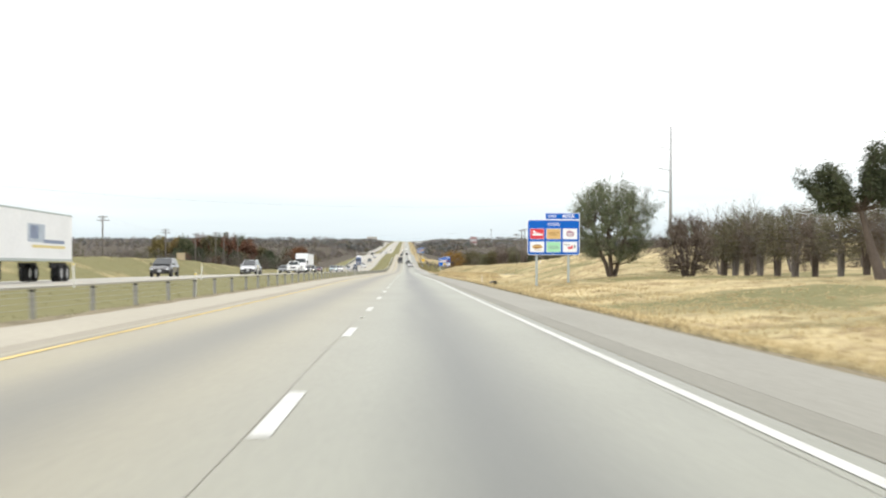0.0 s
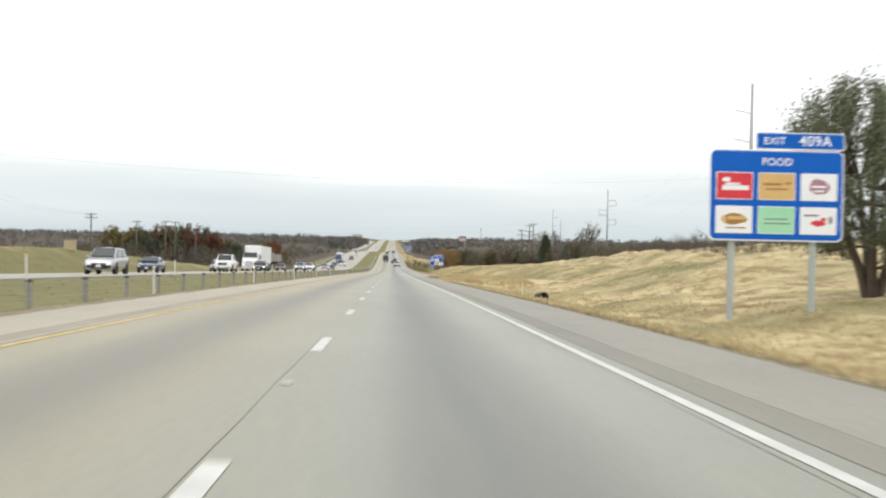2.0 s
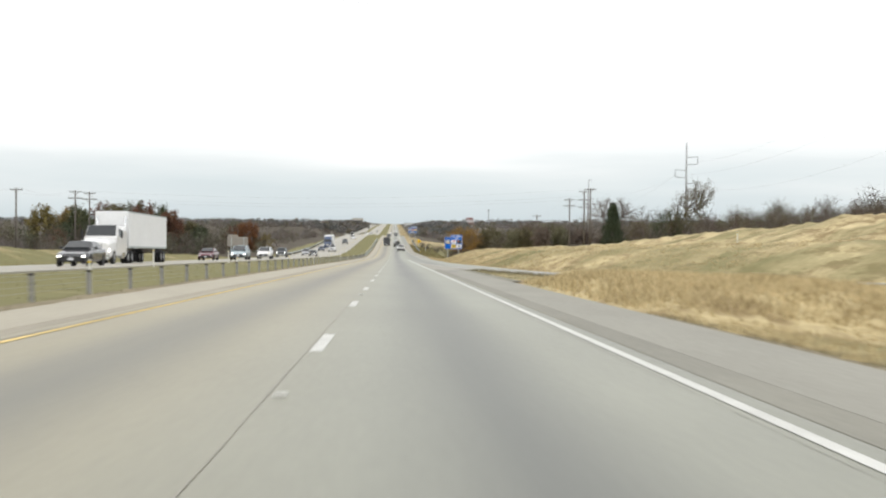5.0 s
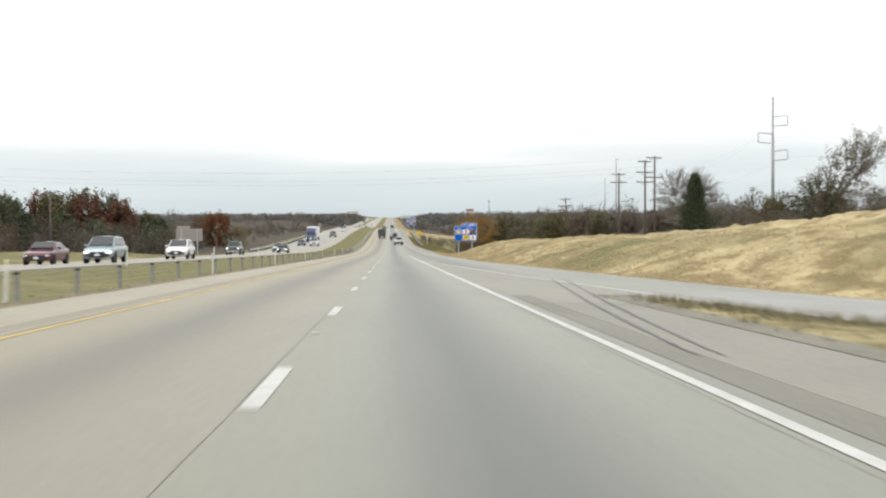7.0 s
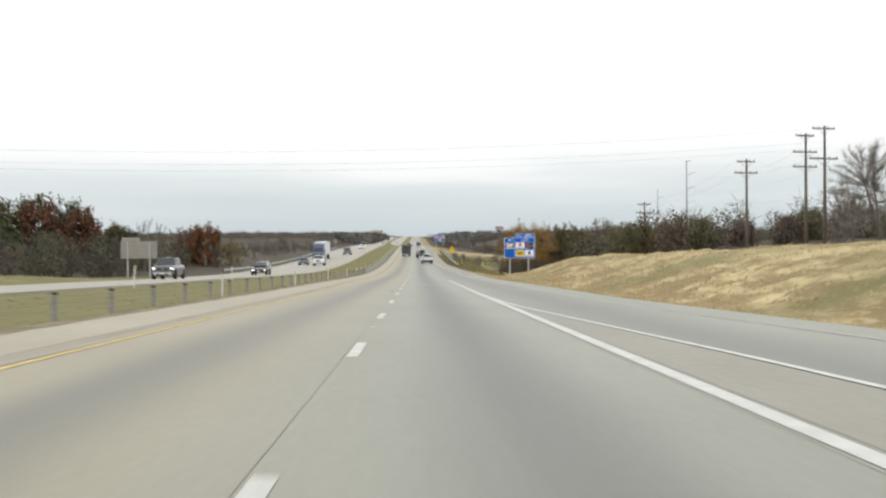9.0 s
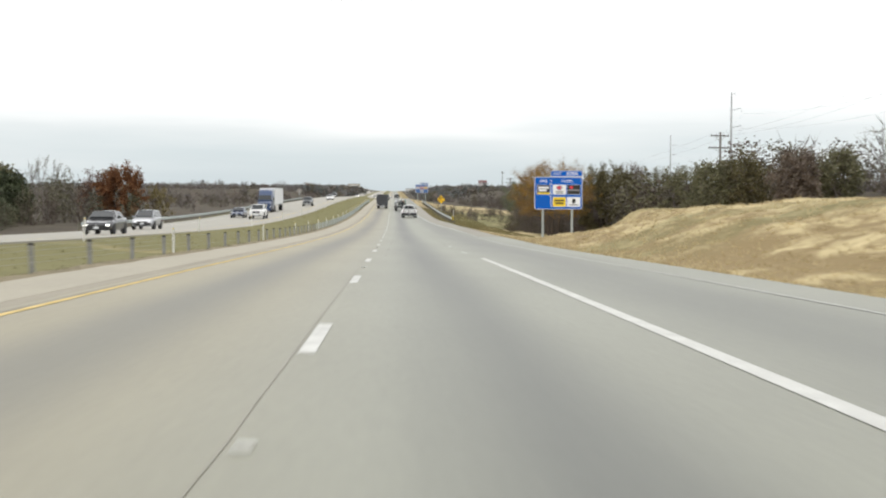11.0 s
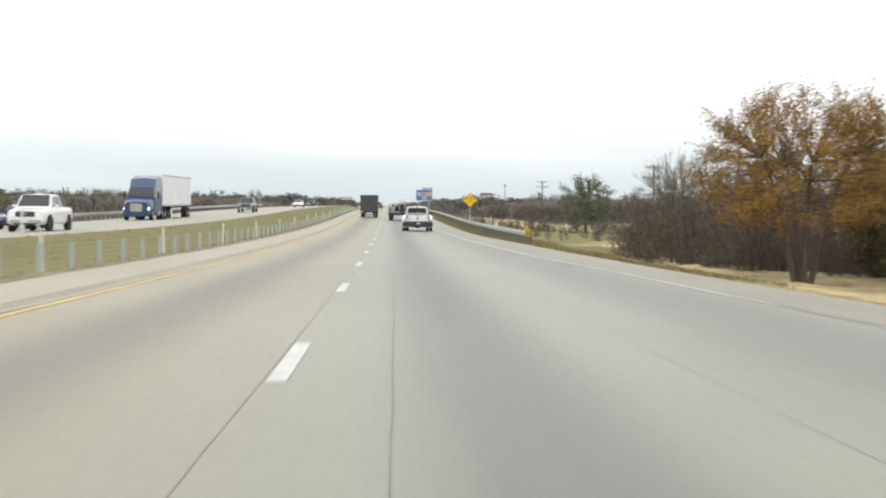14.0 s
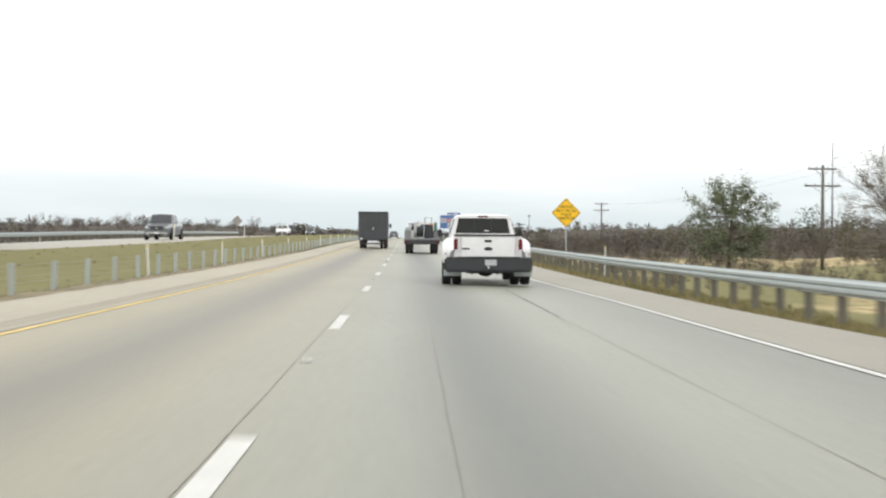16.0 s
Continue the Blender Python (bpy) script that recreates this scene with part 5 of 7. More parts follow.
ROW = [(27.84, 96.3), (28.45, 95.1), (29.1, 93.9), (29.73, 92.2), (30.35, 89.6), (31.05, 87.4), (31.9, 85.2), (33.0, 82.8), (34.2, 80.8), (35.2, 79.2)]
for i, (x, y) in enumerate(ROW):
    branch_tree(x, y, 4.9 + 0.35 * ((i * 7) % 3), 4.2 + 0.3 * (i % 3), "small brown tree with a bundle of dark stems in a row", (LEAF_DRY, LEAF_SMALL, LEAF_OLIVE)[i % 3], TWIG, BARK_GREY if i % 2 else BARK, stems=4, fork=0.29, boughs=80, sprays=10, per=8, size=0.045,
                trunk_r=0.24, seed=20 + i, twig_len=0.5, thick=0.008, bundle=0.10, low=0.55, splay=0.4)
for i, (x, y, h) in enumerate([(31.0, 110, 6.8), (34.2, 112, 7.4), (37.6, 109, 6.6), (41.0, 113, 7.0), (44.8, 110, 7.2), (48.5, 104, 6.6)]):
    branch_tree(x, y, h, h * 0.8, "half-bare tree behind the row beside the field", LEAF_OLIVE if i % 2 == 0 else LEAF_OAK, TWIG, BARK_GREY, stems=3, fork=0.15, boughs=46, sprays=7, per=5, size=0.06, trunk_r=0.2, seed=220 + i, bare=0.55)
# top of the bank
branch_tree(54.0, 227, 4.9, 6.2, "green bushy tree beside the steel pole", LEAF_OAK, TWIG, stems=3, fork=0.1, boughs=60, sprays=7, per=10, size=0.09, seed=45, sink=0.3)
branch_tree(60.2, 229, 4.6, 5.4, "half-bare bushy tree on top of the bank", LEAF_SMALL, TWIG, BARK_GREY, stems=3, fork=0.1, boughs=46, sprays=7, per=4, size=0.08, seed=46, sink=0.3, bare=0.4)
cedar(42, 390, 8.1, 5.6, "dark green cedar with a dense ragged crown", 31)
branch_tree(44.7, 405, 9.9, 10.6, "pale bare tree with spreading grey limbs", None, TWIG_PALE, BARK_GREY, stems=4, fork=0.2, boughs=180, sprays=15, trunk_r=0.36, seed=32, rise=0.5, twig_len=0.8, thick=0.014, sink=0.5, low=0.5)
branch_tree(43, 341, 8.4, 5.4, "scruffy brown tree with upswept limbs on the bank", LEAF_OLIVE, TWIG, BARK, stems=4, fork=0.15, boughs=100, sprays=9, per=8, size=0.08, trunk_r=0.26, seed=33, rise=0.75, twig_len=1.0, thick=0.014, lean=3.6, low=0.6, bare=0.35)
branch_tree(41.6, 341, 4.4, 4.8, "dense dark bush at the foot of a half-bare tree", LEAF_DARK, TWIG_DARK, BARK, stems=4, fork=0.05, boughs=46, sprays=7, per=8, size=0.09, seed=41, name="bush", category="bush", sink=0.3)
branch_tree(39.2, 352, 4.0, 3.6, "dark twiggy bush on the bank", LEAF_OLIVE, TWIG_DARK, BARK, stems=4, fork=0.05, boughs=36, sprays=7, per=4, size=0.08, seed=42, name="bush", category="bush", thick=0.014, sink=0.3)
# round the valley
branch_tree(20.9, 514, 9.3, 11.2, "amber-leaved tree with several slender dark stems", LEAF_ORANGE, TWIG_DARK, stems=5, fork=0.34, boughs=210, sprays=9, per=24, size=0.05, trunk_r=0.30, seed=34, rise=0.55, twig_len=1.0, loose=0.15, low=0.52, bundle=0.35, bare=0.12)
branch_tree(28.8, 519, 9.4, 9.6, "olive-brown oak behind the brush", LEAF_OLIVE, TWIG_DARK, stems=3, fork=0.08, boughs=130, sprays=9, per=22, size=0.10, trunk_r=0.28, seed=35)
branch_tree(27.4, 622, 7.6, 8.2, "small rounded tree with thin olive-green leaves", LEAF_OAK, TWIG, stems=1, fork=0.22, boughs=84, sprays=9, per=19, size=0.075, trunk_r=0.24, seed=36, rise=0.5, low=0.42, bare=0.08)
branch_tree(35, 604, 10.2, 9.5, "bare grey-brown tree with a few dry leaves", LEAF_SMALL, TWIG, BARK_GREY, stems=4, fork=0.15, boughs=150, sprays=14, per=4, size=0.055, trunk_r=0.26, seed=37, twig_len=0.7, thick=0.010, bare=0.3)
branch_tree(20.8, 537, 6.9, 6.6, "half-bare tree with dry olive leaves in the brush", LEAF_OLIVE, TWIG_DARK, BARK, stems=4, fork=0.1, boughs=66, sprays=8, per=5, size=0.06, trunk_r=0.17, seed=43, twig_len=0.7, thick=0.012, bare=0.4)
branch_tree(24.5, 553, 7.8, 7.0, "bare brown tree rising over the brush", LEAF_OLIVE, TWIG, BARK_GREY, stems=3, fork=0.14, boughs=64, sprays=8, per=3, size=0.06, trunk_r=0.17, seed=44, twig_len=0.75, thick=0.013, bare=0.6)
branch_tree(17.8, 541, 2.6, 3.0, "dark twiggy shrub at the edge of the brush", LEAF_OLIVE, TWIG_DARK, BARK, stems=5, fork=0.05, boughs=40, sprays=7, per=4, size=0.05, trunk_r=0.08, seed=47, name="bush", category="bush", twig_len=0.45)
OLIVE_CLUMP = [(31.5, 475, 4.8), (34.5, 475, 5.4), (38, 470, 4.8), (43, 472, 4.6), (48, 468, 4.2), (36.5, 507, 8.4), (44, 504, 8.4), (52, 460, 4.4), (56, 463, 4.8), (60, 459, 4.8), (65, 463, 4.6), (56, 400, 3.6), (61, 396, 4.0), (66, 404, 4.0), (48.1, 605, 11.4), (53, 600, 10.6), (44, 612, 9.2)]
for i, (x, y, h) in enumerate(OLIVE_CLUMP):
    branch_tree(x, y, h, h * (0.95 if i < 14 else 0.8), "broad olive-brown tree behind the cut bank", (LEAF_SMALL, LEAF_OLIVE, LEAF_DRY, LEAF_SMALL, LEAF_DRY)[i % 5], TWIG, BARK_GREY, stems=2, fork=0.05, boughs=int(56 * max(1.0, h / 6.2)), sprays=7, per=17, size=0.11, bare=0.08, seed=80 + i, sink=0.4, loose=0.25, thick=0.02)
LONE_BARE = [(-79.8, 800, 6.0), (-73.0, 790, 5.6), (-66.5, 812, 5.6), (-57.8, 780, 6.0), (-57.2, 1000, 5.6), (-51.3, 1050, 5.4)]
for i, (x, y, h) in enumerate(LONE_BARE):
    branch_tree(x, y, h, h * 1.05, "bare grey tree standing over the low thicket", None, TWIG_PALE, BARK_GREY, stems=2, fork=0.2, boughs=40, sprays=5, trunk_r=0.24, seed=110 + i, twig_len=0.9, thick=0.02, sink=0.3)
branch_tree(-49.6, 589, 10.4, 9.8, "russet-leaved tree above the verge", LEAF_RUST, TWIG_DARK, stems=2, fork=0.06, boughs=100, sprays=8, per=20, size=0.15, trunk_r=0.28, seed=38, loose=0.22)
branch_tree(-54.5, 590, 8.8, 7.4, "russet-brown tree beside a brighter one", LEAF_RED, TWIG_DARK, stems=2, fork=0.06, boughs=60, sprays=7, per=12, size=0.12, trunk_r=0.26, seed=48, loose=0.24)
branch_tree(-60, 576, 11.2, 9.4, "bare grey tree with a few pale leaves", LEAF_SMALL, TWIG_PALE, BARK_GREY, stems=3, fork=0.2, boughs=80, sprays=9, per=3, size=0.09, trunk_r=0.26, seed=39, thick=0.018, bare=0.6)
branch_tree(-43.5, 592, 6.2, 6.2, "olive and yellow bushy tree", LEAF_YELLOW, TWIG, stems=3, fork=0.03, boughs=50, sprays=7, per=10, size=0.10, trunk_r=0.2, seed=40, loose=0.2)
LEFT_SET = [(-70, 556, 12.5, LEAF_RED), (-74, 562, 14.2, LEAF_OAKDARK), (-78, 553, 15.0, LEAF_RED), (-82, 562, 15.2, LEAF_OAKDARK), (-86, 550, 14.6, LEAF_OLIVE), (-91, 558, 14.6, LEAF_RED), (-96, 547, 13.6, LEAF_OAKDARK),
            (-101, 556, 13.5, LEAF_GOLD), (-80, 537, 9.0, LEAF_OAKDARK), (-89, 534, 9.0, LEAF_DARK), (-65, 566, 9.2, LEAF_OLIVE), (-108, 548, 13.5, LEAF_YELLOW), (-61, 560, 7.6, LEAF_DARK), (-73, 540, 7.5, LEAF_DARK), (-98, 536, 8.0, LEAF_DARK)]
for i, (x, y, h, lf) in enumerate(LEFT_SET):
    lab = {LEAF_OLIVE: "broad tree with olive autumn leaves", LEAF_RED: "broad tree with dark russet autumn leaves", LEAF_OAKDARK: "broad tree with dull green leaves",
           LEAF_DARK: "broad tree with dark green leaves", LEAF_GOLD: "broad tree with golden-brown autumn leaves", LEAF_YELLOW: "broad tree with yellow-olive autumn leaves"}[lf]
    branch_tree(x, y, h * 1.06, h * 0.72, lab, lf, TWIG_DARK, stems=2 + i % 2, fork=0.05, boughs=76, sprays=6, per=13, size=0.26, trunk_r=0.4, seed=60 + i, sink=0.4, loose=0.42, twig_len=1.1, thick=0.02, low=0.5)


# ---- woods and brush: masses of trees nobody could count ----
def fast_mesh(name, verts, tris, mats, mat_index=None):
    """A triangle mesh straight from arrays."""
    me = bpy.data.meshes.new(name)
    me.vertices.add(len(verts))
    me.vertices.foreach_set("co", np.asarray(verts, np.float32).ravel())
    me.loops.add(3 * len(tris))
    me.loops.foreach_set("vertex_index", np.asarray(tris, np.int32).ravel())
    me.polygons.add(len(tris))
    me.polygons.foreach_set("loop_start", np.arange(0, 3 * len(tris), 3, dtype=np.int32))
    for m in mats:
        me.materials.append(m)
    if mat_index is not None:
        me.polygons.foreach_set("material_index", np.asarray(mat_index, np.int32))
    me.update(calc_edges=True)
    return me


def template(seed, kind, count, size, thick=0.02):
    """A tree form 8 m high: stems, upswept boughs, and twigs or leaves strung over a ragged crown that reaches down to the undergrowth."""
    rr, rng = random.Random(seed), np.random.default_rng(seed)
    out = []
    stem_n = 3
    base = np.zeros((stem_n, 3)) + np.array([0, 0, -0.3])
    az = rng.uniform(0, 6.283, stem_n)
    tip = np.stack([0.9 * np.cos(az), 0.9 * np.sin(az), rng.uniform(4.5, 6.0, stem_n)], 1)
    for k in range(2):
        out.append(slivers(rng, base, tip - base, 1.0, 0.13))
    bark_n = 2 * stem_n
    n = max(6, count // (5 if kind == "bare" else 7))
    i = np.arange(n)
    v = (i + rng.uniform(0, 1, n)) / n
    f = np.sqrt(np.clip(1 - ((v - 0.42) / np.where(v > 0.42, 0.62, 0.62)) ** 2, 0, 1))
    q = 2.7 * f * np.sqrt(rng.uniform(0.15, 1, n)) * rng.uniform(0.8, 1.12, n)
    a = 2.399963 * i + rng.uniform(-0.6, 0.6, n)
    p = np.stack([q * np.cos(a), q * np.sin(a), 0.5 + 7.5 * v * rng.uniform(0.9, 1.05, n)], 1)
    d = p * np.array([1.1, 1.1, 0]) / 2.7 + rng.normal(0, 0.45, (n, 3)) + np.array([0, 0, 0.55])
    d /= np.linalg.norm(d, axis=1)[:, None]
    if kind == "bare":
        root = np.stack([0.35 * p[:, 0], 0.35 * p[:, 1], np.maximum(0.3, p[:, 2] - 1.6)], 1)
        out.append(slivers(rng, root, p - root, 1.0, thick * 1.6))
        bark_n += n
        for _ in range(4):
            e = d + rng.normal(0, 0.5, d.shape)
            out.append(slivers(rng, p - d * rng.uniform(0, 0.9, (n, 1)), e, size * rng.uniform(0.6, 1.4, (n, 1)), thick))
    else:
        for _ in range(3):
            g = leaves_at(rng, p + rng.normal(0, 0.42, p.shape), size)
            out += [g[:, [0, 1, 2]], g[:, [0, 2, 3]]]
    tv = np.concatenate([g.reshape(-1, 3) for g in out])
    return tv, np.arange(len(tv)).reshape(-1, 3), bark_n


BARE_NEAR = [template(90 + i, "bare", 950, 0.75, 0.018) for i in range(4)]
BARE_MID = [template(110 + i, "bare", 240, 1.1, 0.05) for i in range(6)]
LEAFY = [template(120 + i, "leafy", 1400, 0.20) for i in range(5)]
BARE_FAR = [template(140 + i, "bare", 90, 1.2, 0.2) for i in range(5)]
LEAFY_FAR = [template(150 + i, "leafy", 126, 0.66) for i in range(5)]


def wood_mass(name, spots, mats, label, seed, templates, broad=1.0):
    """Joins many copies of a few tree forms into one mesh. mats: bark, then crown colours picked tree by tree."""
    rng = random.Random(seed)
    vs, fs, mi, base = [], [], [], 0
    spots_a = np.array(spots)
    gz = ground_z(spots_a[:, 0], spots_a[:, 1])
    for (x, y, h), g in zip(spots, gz):
        tv, tf, nb = rng.choice(templates)
        k = h / 8.0
        a = rng.uniform(0, 6.283)
        ca, sa = math.cos(a), math.sin(a)
        w = broad * k * rng.uniform(0.9, 1.35)
        vs.append(np.stack([x + w * (tv[:, 0] * ca - tv[:, 1] * sa), y + w * (tv[:, 0] * sa + tv[:, 1] * ca), g - 0.3 + k * tv[:, 2]], 1))
        fs.append(tf + base)
        m = np.zeros(len(tf), np.int32)
        m[nb:] = rng.randint(1, len(mats) - 1)
        mi.append(m)
        base += len(tv)
    me = fast_mesh(name, np.concatenate(vs), np.concatenate(fs), mats, np.concatenate(mi))
    return tagged(new(name, me), label, "woods", kind="stuff")


def scatter_spots(rng, n, x0, x1, y0, y1, h0, h1, keep=lambda x, y: True):
    out = []
    while len(out) < n:
        x, y = rng.uniform(x0, x1), rng.uniform(y0, y1)
        if keep(x, y):
            out.append((x, y, h0 + (h1 * 1.25 - h0) * rng.random() ** 1.9))
    return out


rw = random.Random(77)
MIX_BARE = [BARK_GREY, WOOD_GREY, WOOD_GREY, WOOD_BROWN, WOOD_DARK, WOOD_OLIVE]
MIX_DIM = [BARK, WOOD_DARK, WOOD_BROWN, WOOD_OLIVE, WOOD_DARK, WOOD_GREEN]
MIX_LEAF = [BARK, WOOD_GREEN, WOOD_OLIVE, WOOD_GREEN, WOOD_OLIVE, WOOD_RUSSET]
# right: brush by the valley, trees along the top of the bank, far woods
brush = scatter_spots(rw, 150, 13.5, 40, 520, 566, 3.0, 5.2, lambda x, y: x > np.interp(y, [494, 514, 520, 526, 540, 562], [50, 40, 26, 18.6, 18.4, 22]))
brush_far = scatter_spots(rw, 330, 18, 66, 575, 820, 2.0, 3.4, lambda x, y: x > np.interp(y, [575, 600, 650, 700, 820], [54, 53, 48, 30, 20]))
brush += scatter_spots(random.Random(16), 70, 20, 38, 543, 578, 3.2, 5.4, lambda x, y: x > np.interp(y, [543, 560, 578], [20, 21.5, 27]))
wood_mass("brush", brush, [BARK, WOOD_DARK, WOOD_BROWN, WOOD_GREY], "dense bare brown brush below the road", 1, BARE_NEAR)
wood_mass("brush", scatter_spots(random.Random(6), 150, 14.5, 34, 522, 562, 1.2, 2.4, lambda x, y: x > np.interp(y, [522, 528, 542, 562], [22, 17.4, 17.2, 20.5])), [BARK, WOOD_DARK, WOOD_BROWN, WOOD_GREY, WOOD_OLIVE], "low tangled undergrowth at the foot of the brush", 23, BARE_MID)
wood_mass("brush", scatter_spots(random.Random(5), 46, 33, 64, 106, 132, 2.6, 4.2), [BARK, WOOD_BROWN, WOOD_GREY, WOOD_BROWN], "brown thicket behind the row of small trees", 22, BARE_NEAR)
wood_mass("brush", scatter_spots(rw, 330, 11.5, 48, 578, 672, 0.7, 1.7, lambda x, y: y > np.interp(x, [11, 20, 30, 48], [584, 580, 592, 600])), [BARK, WOOD_BROWN, WOOD_OLIVE, WOOD_GREY], "low brown weeds and saplings on the slope", 21, BARE_MID)
wood_mass("brush", brush_far, [BARK, WOOD_DARK, WOOD_BROWN, WOOD_GREY, WOOD_OLIVE], "dense bare brown brush past the bridge", 20, BARE_MID)
wood_mass("brush", scatter_spots(rw, 760, 38, 68, 160, 420, 0.9, 2.0, lambda x, y: x > np.interp(y, [160, 200, 260, 330, 420], [44, 40, 41, 43, 46]) and not (48 < x < 60 and 225 < y < 250)), [BARK, WOOD_BROWN, WOOD_GREY, WOOD_DARK, WOOD_OLIVE], "scrubby brown brush along the top of the bank", 2, BARE_MID)
wood_mass("brush", scatter_spots(random.Random(18), 70, 41, 60, 256, 330, 1.6, 2.9), [BARK, WOOD_BROWN, WOOD_GREY, WOOD_BROWN, WOOD_OLIVE], "brown shrubs along the top of the bank", 26, BARE_MID)
wood_mass("woods", scatter_spots(rw, 260, 50, 130, 330, 620, 2.8, 4.8), MIX_BARE, "bare winter woods behind the bank", 3, BARE_MID)
wood_mass("woods", scatter_spots(rw, 46, 50, 120, 330, 620, 3.2, 5.5), MIX_LEAF, "mixed green and russet trees behind the bank", 4, LEAFY)
wood_mass("woods", scatter_spots(rw, 130, 26, 110, 470, 570, 4.5, 7.0, lambda x, y: x > np.interp(y, [470, 520, 570], [44, 36, 46])) + scatter_spots(rw, 230, 34, 120, 570, 780, 2.6, 4.0, lambda x, y: x > np.interp(y, [570, 660, 780], [58, 52, 30])), MIX_BARE, "bare winter woods in the valley", 5, BARE_MID)
wood_mass("woods", scatter_spots(rw, 26, 40, 110, 470, 760, 3.5, 5.5, lambda x, y: x > np.interp(y, [470, 560, 760], [44, 50, 40])), MIX_LEAF, "scattered green and russet trees in the valley", 6, LEAFY)
# left
wood_mass("woods", scatter_spots(rw, 420, -150, -62, 150, 480, 2.6, 4.8, lambda x, y: x < np.interp(y, [150, 330, 480], [-85, -72, -62])), MIX_BARE, "bare winter woods beyond the opposite road", 7, BARE_MID)
wood_mass("woods", scatter_spots(rw, 40, -150, -66, 150, 480, 4.0, 7.5, lambda x, y: x < np.interp(y, [150, 330, 480], [-90, -76, -66])), MIX_LEAF, "mixed autumn trees beyond the opposite road", 8, LEAFY)
wood_mass("woods", scatter_spots(rw, 170, -130, -40, 470, 600, 4.0, 7.0, lambda x, y: x < np.interp(y, [470, 600], [-46, -52])) + scatter_spots(rw, 260, -130, -38, 600, 800, 1.5, 2.6, lambda x, y: x < np.interp(y, [600, 800], [-52, -42])), MIX_DIM, "bare winter woods in the valley", 9, BARE_MID)
wood_mass("woods", scatter_spots(rw, 24, -120, -44, 490, 620, 5, 8) + scatter_spots(random.Random(12), 46, -112, -56, 534, 552, 3.0, 5.0), MIX_LEAF[:-1], "dull green trees and undergrowth in the valley", 10, LEAFY)
wood_mass("woods", scatter_spots(random.Random(14), 54, 33, 82, 482, 516, 4.6, 6.6, lambda x, y: x > np.interp(y, [482, 516], [40, 33])), [BARK, WOOD_OLIVE, WOOD_BROWN, WOOD_GREY, WOOD_GREEN, WOOD_BROWN], "dense olive-brown trees behind the end of the bank", 25, LEAFY)
wood_mass("woods", scatter_spots(random.Random(19), 30, 29, 60, 502, 532, 6.2, 7.6), [BARK, WOOD_OLIVE, WOOD_BROWN, WOOD_GREY, WOOD_BROWN, WOOD_RUSSET], "brown and olive trees behind the blue sign", 27, LEAFY)
wood_mass("woods", scatter_spots(random.Random(8), 420, -170, -44, 620, 1100, 1.6, 2.8), [BARK_GREY, WOOD_GREY, HAZY_BROWN, WOOD_BROWN, WOOD_OLIVE], "low bare thicket beyond the opposite road", 24, BARE_FAR, 1.4)
# distance, both sides of the clearing; haze is painted into the crown colours
MIX_FAR = [BARK_GREY, HAZY_GREY, HAZY_BROWN, HAZY_GREY, WOOD_GREY, WOOD_OLIVE]
for side, s0 in ((1, 11), (-1, 15)):
    gap = (lambda x, y: x > np.interp(y, [740, 1000, 1250, 2400], [30, 24, 19, 24])) if side > 0 else (lambda x, y: x > 37)
    far1 = [(side * x, y, h) for x, y, h in scatter_spots(rw, 700, 18, 420, 740, 1300, 2.0, 3.8, lambda x, y: gap(x, y) and (x < 160 or rw.random() < 0.6))]
    far2 = [(side * x, y, h) for x, y, h in scatter_spots(rw, 800, 19, 900, 1300, 2300, 2.8, 4.4, lambda x, y: gap(x, y) and (x < 260 or rw.random() < 0.5))]
    edge = [(side * x, y, h) for x, y, h in scatter_spots(rw, 130, 19, 62, 1150, 2000, 4.6, 6.2, gap)]
    far3 = [(side * x, y, h) for x, y, h in scatter_spots(rw, 260, 130, 1700, 2300, 3400, 5.5, 7.5)]
    near = [(side * x, y, h) for x, y, h in scatter_spots(rw, 170, 110, 420, 120, 760, 3, 5.5)]
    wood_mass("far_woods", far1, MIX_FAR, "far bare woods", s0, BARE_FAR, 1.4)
    wood_mass("far_woods", [q for q in far1 if q[1] > 1120][::3] + [(x + 6, y + 5, h * 1.05) for x, y, h in far2[::2]] + edge[::2], [BARK, HAZY_GREEN, HAZY_GREEN, WOOD_OLIVE], "far dark evergreen and oak trees in the woods", s0 + 30, LEAFY_FAR, 1.7)
    wood_mass("far_woods", far2 + far3 + edge, [BARK_GREY, HAZY_GREY, HAZY_GREEN, HAZY_BROWN], "far dark wooded hills", s0 + 1, BARE_FAR + LEAFY_FAR, 1.6)
    wood_mass("far_woods", near, MIX_BARE + [WOOD_GREEN], "woods behind the fields", s0 + 2, BARE_MID)


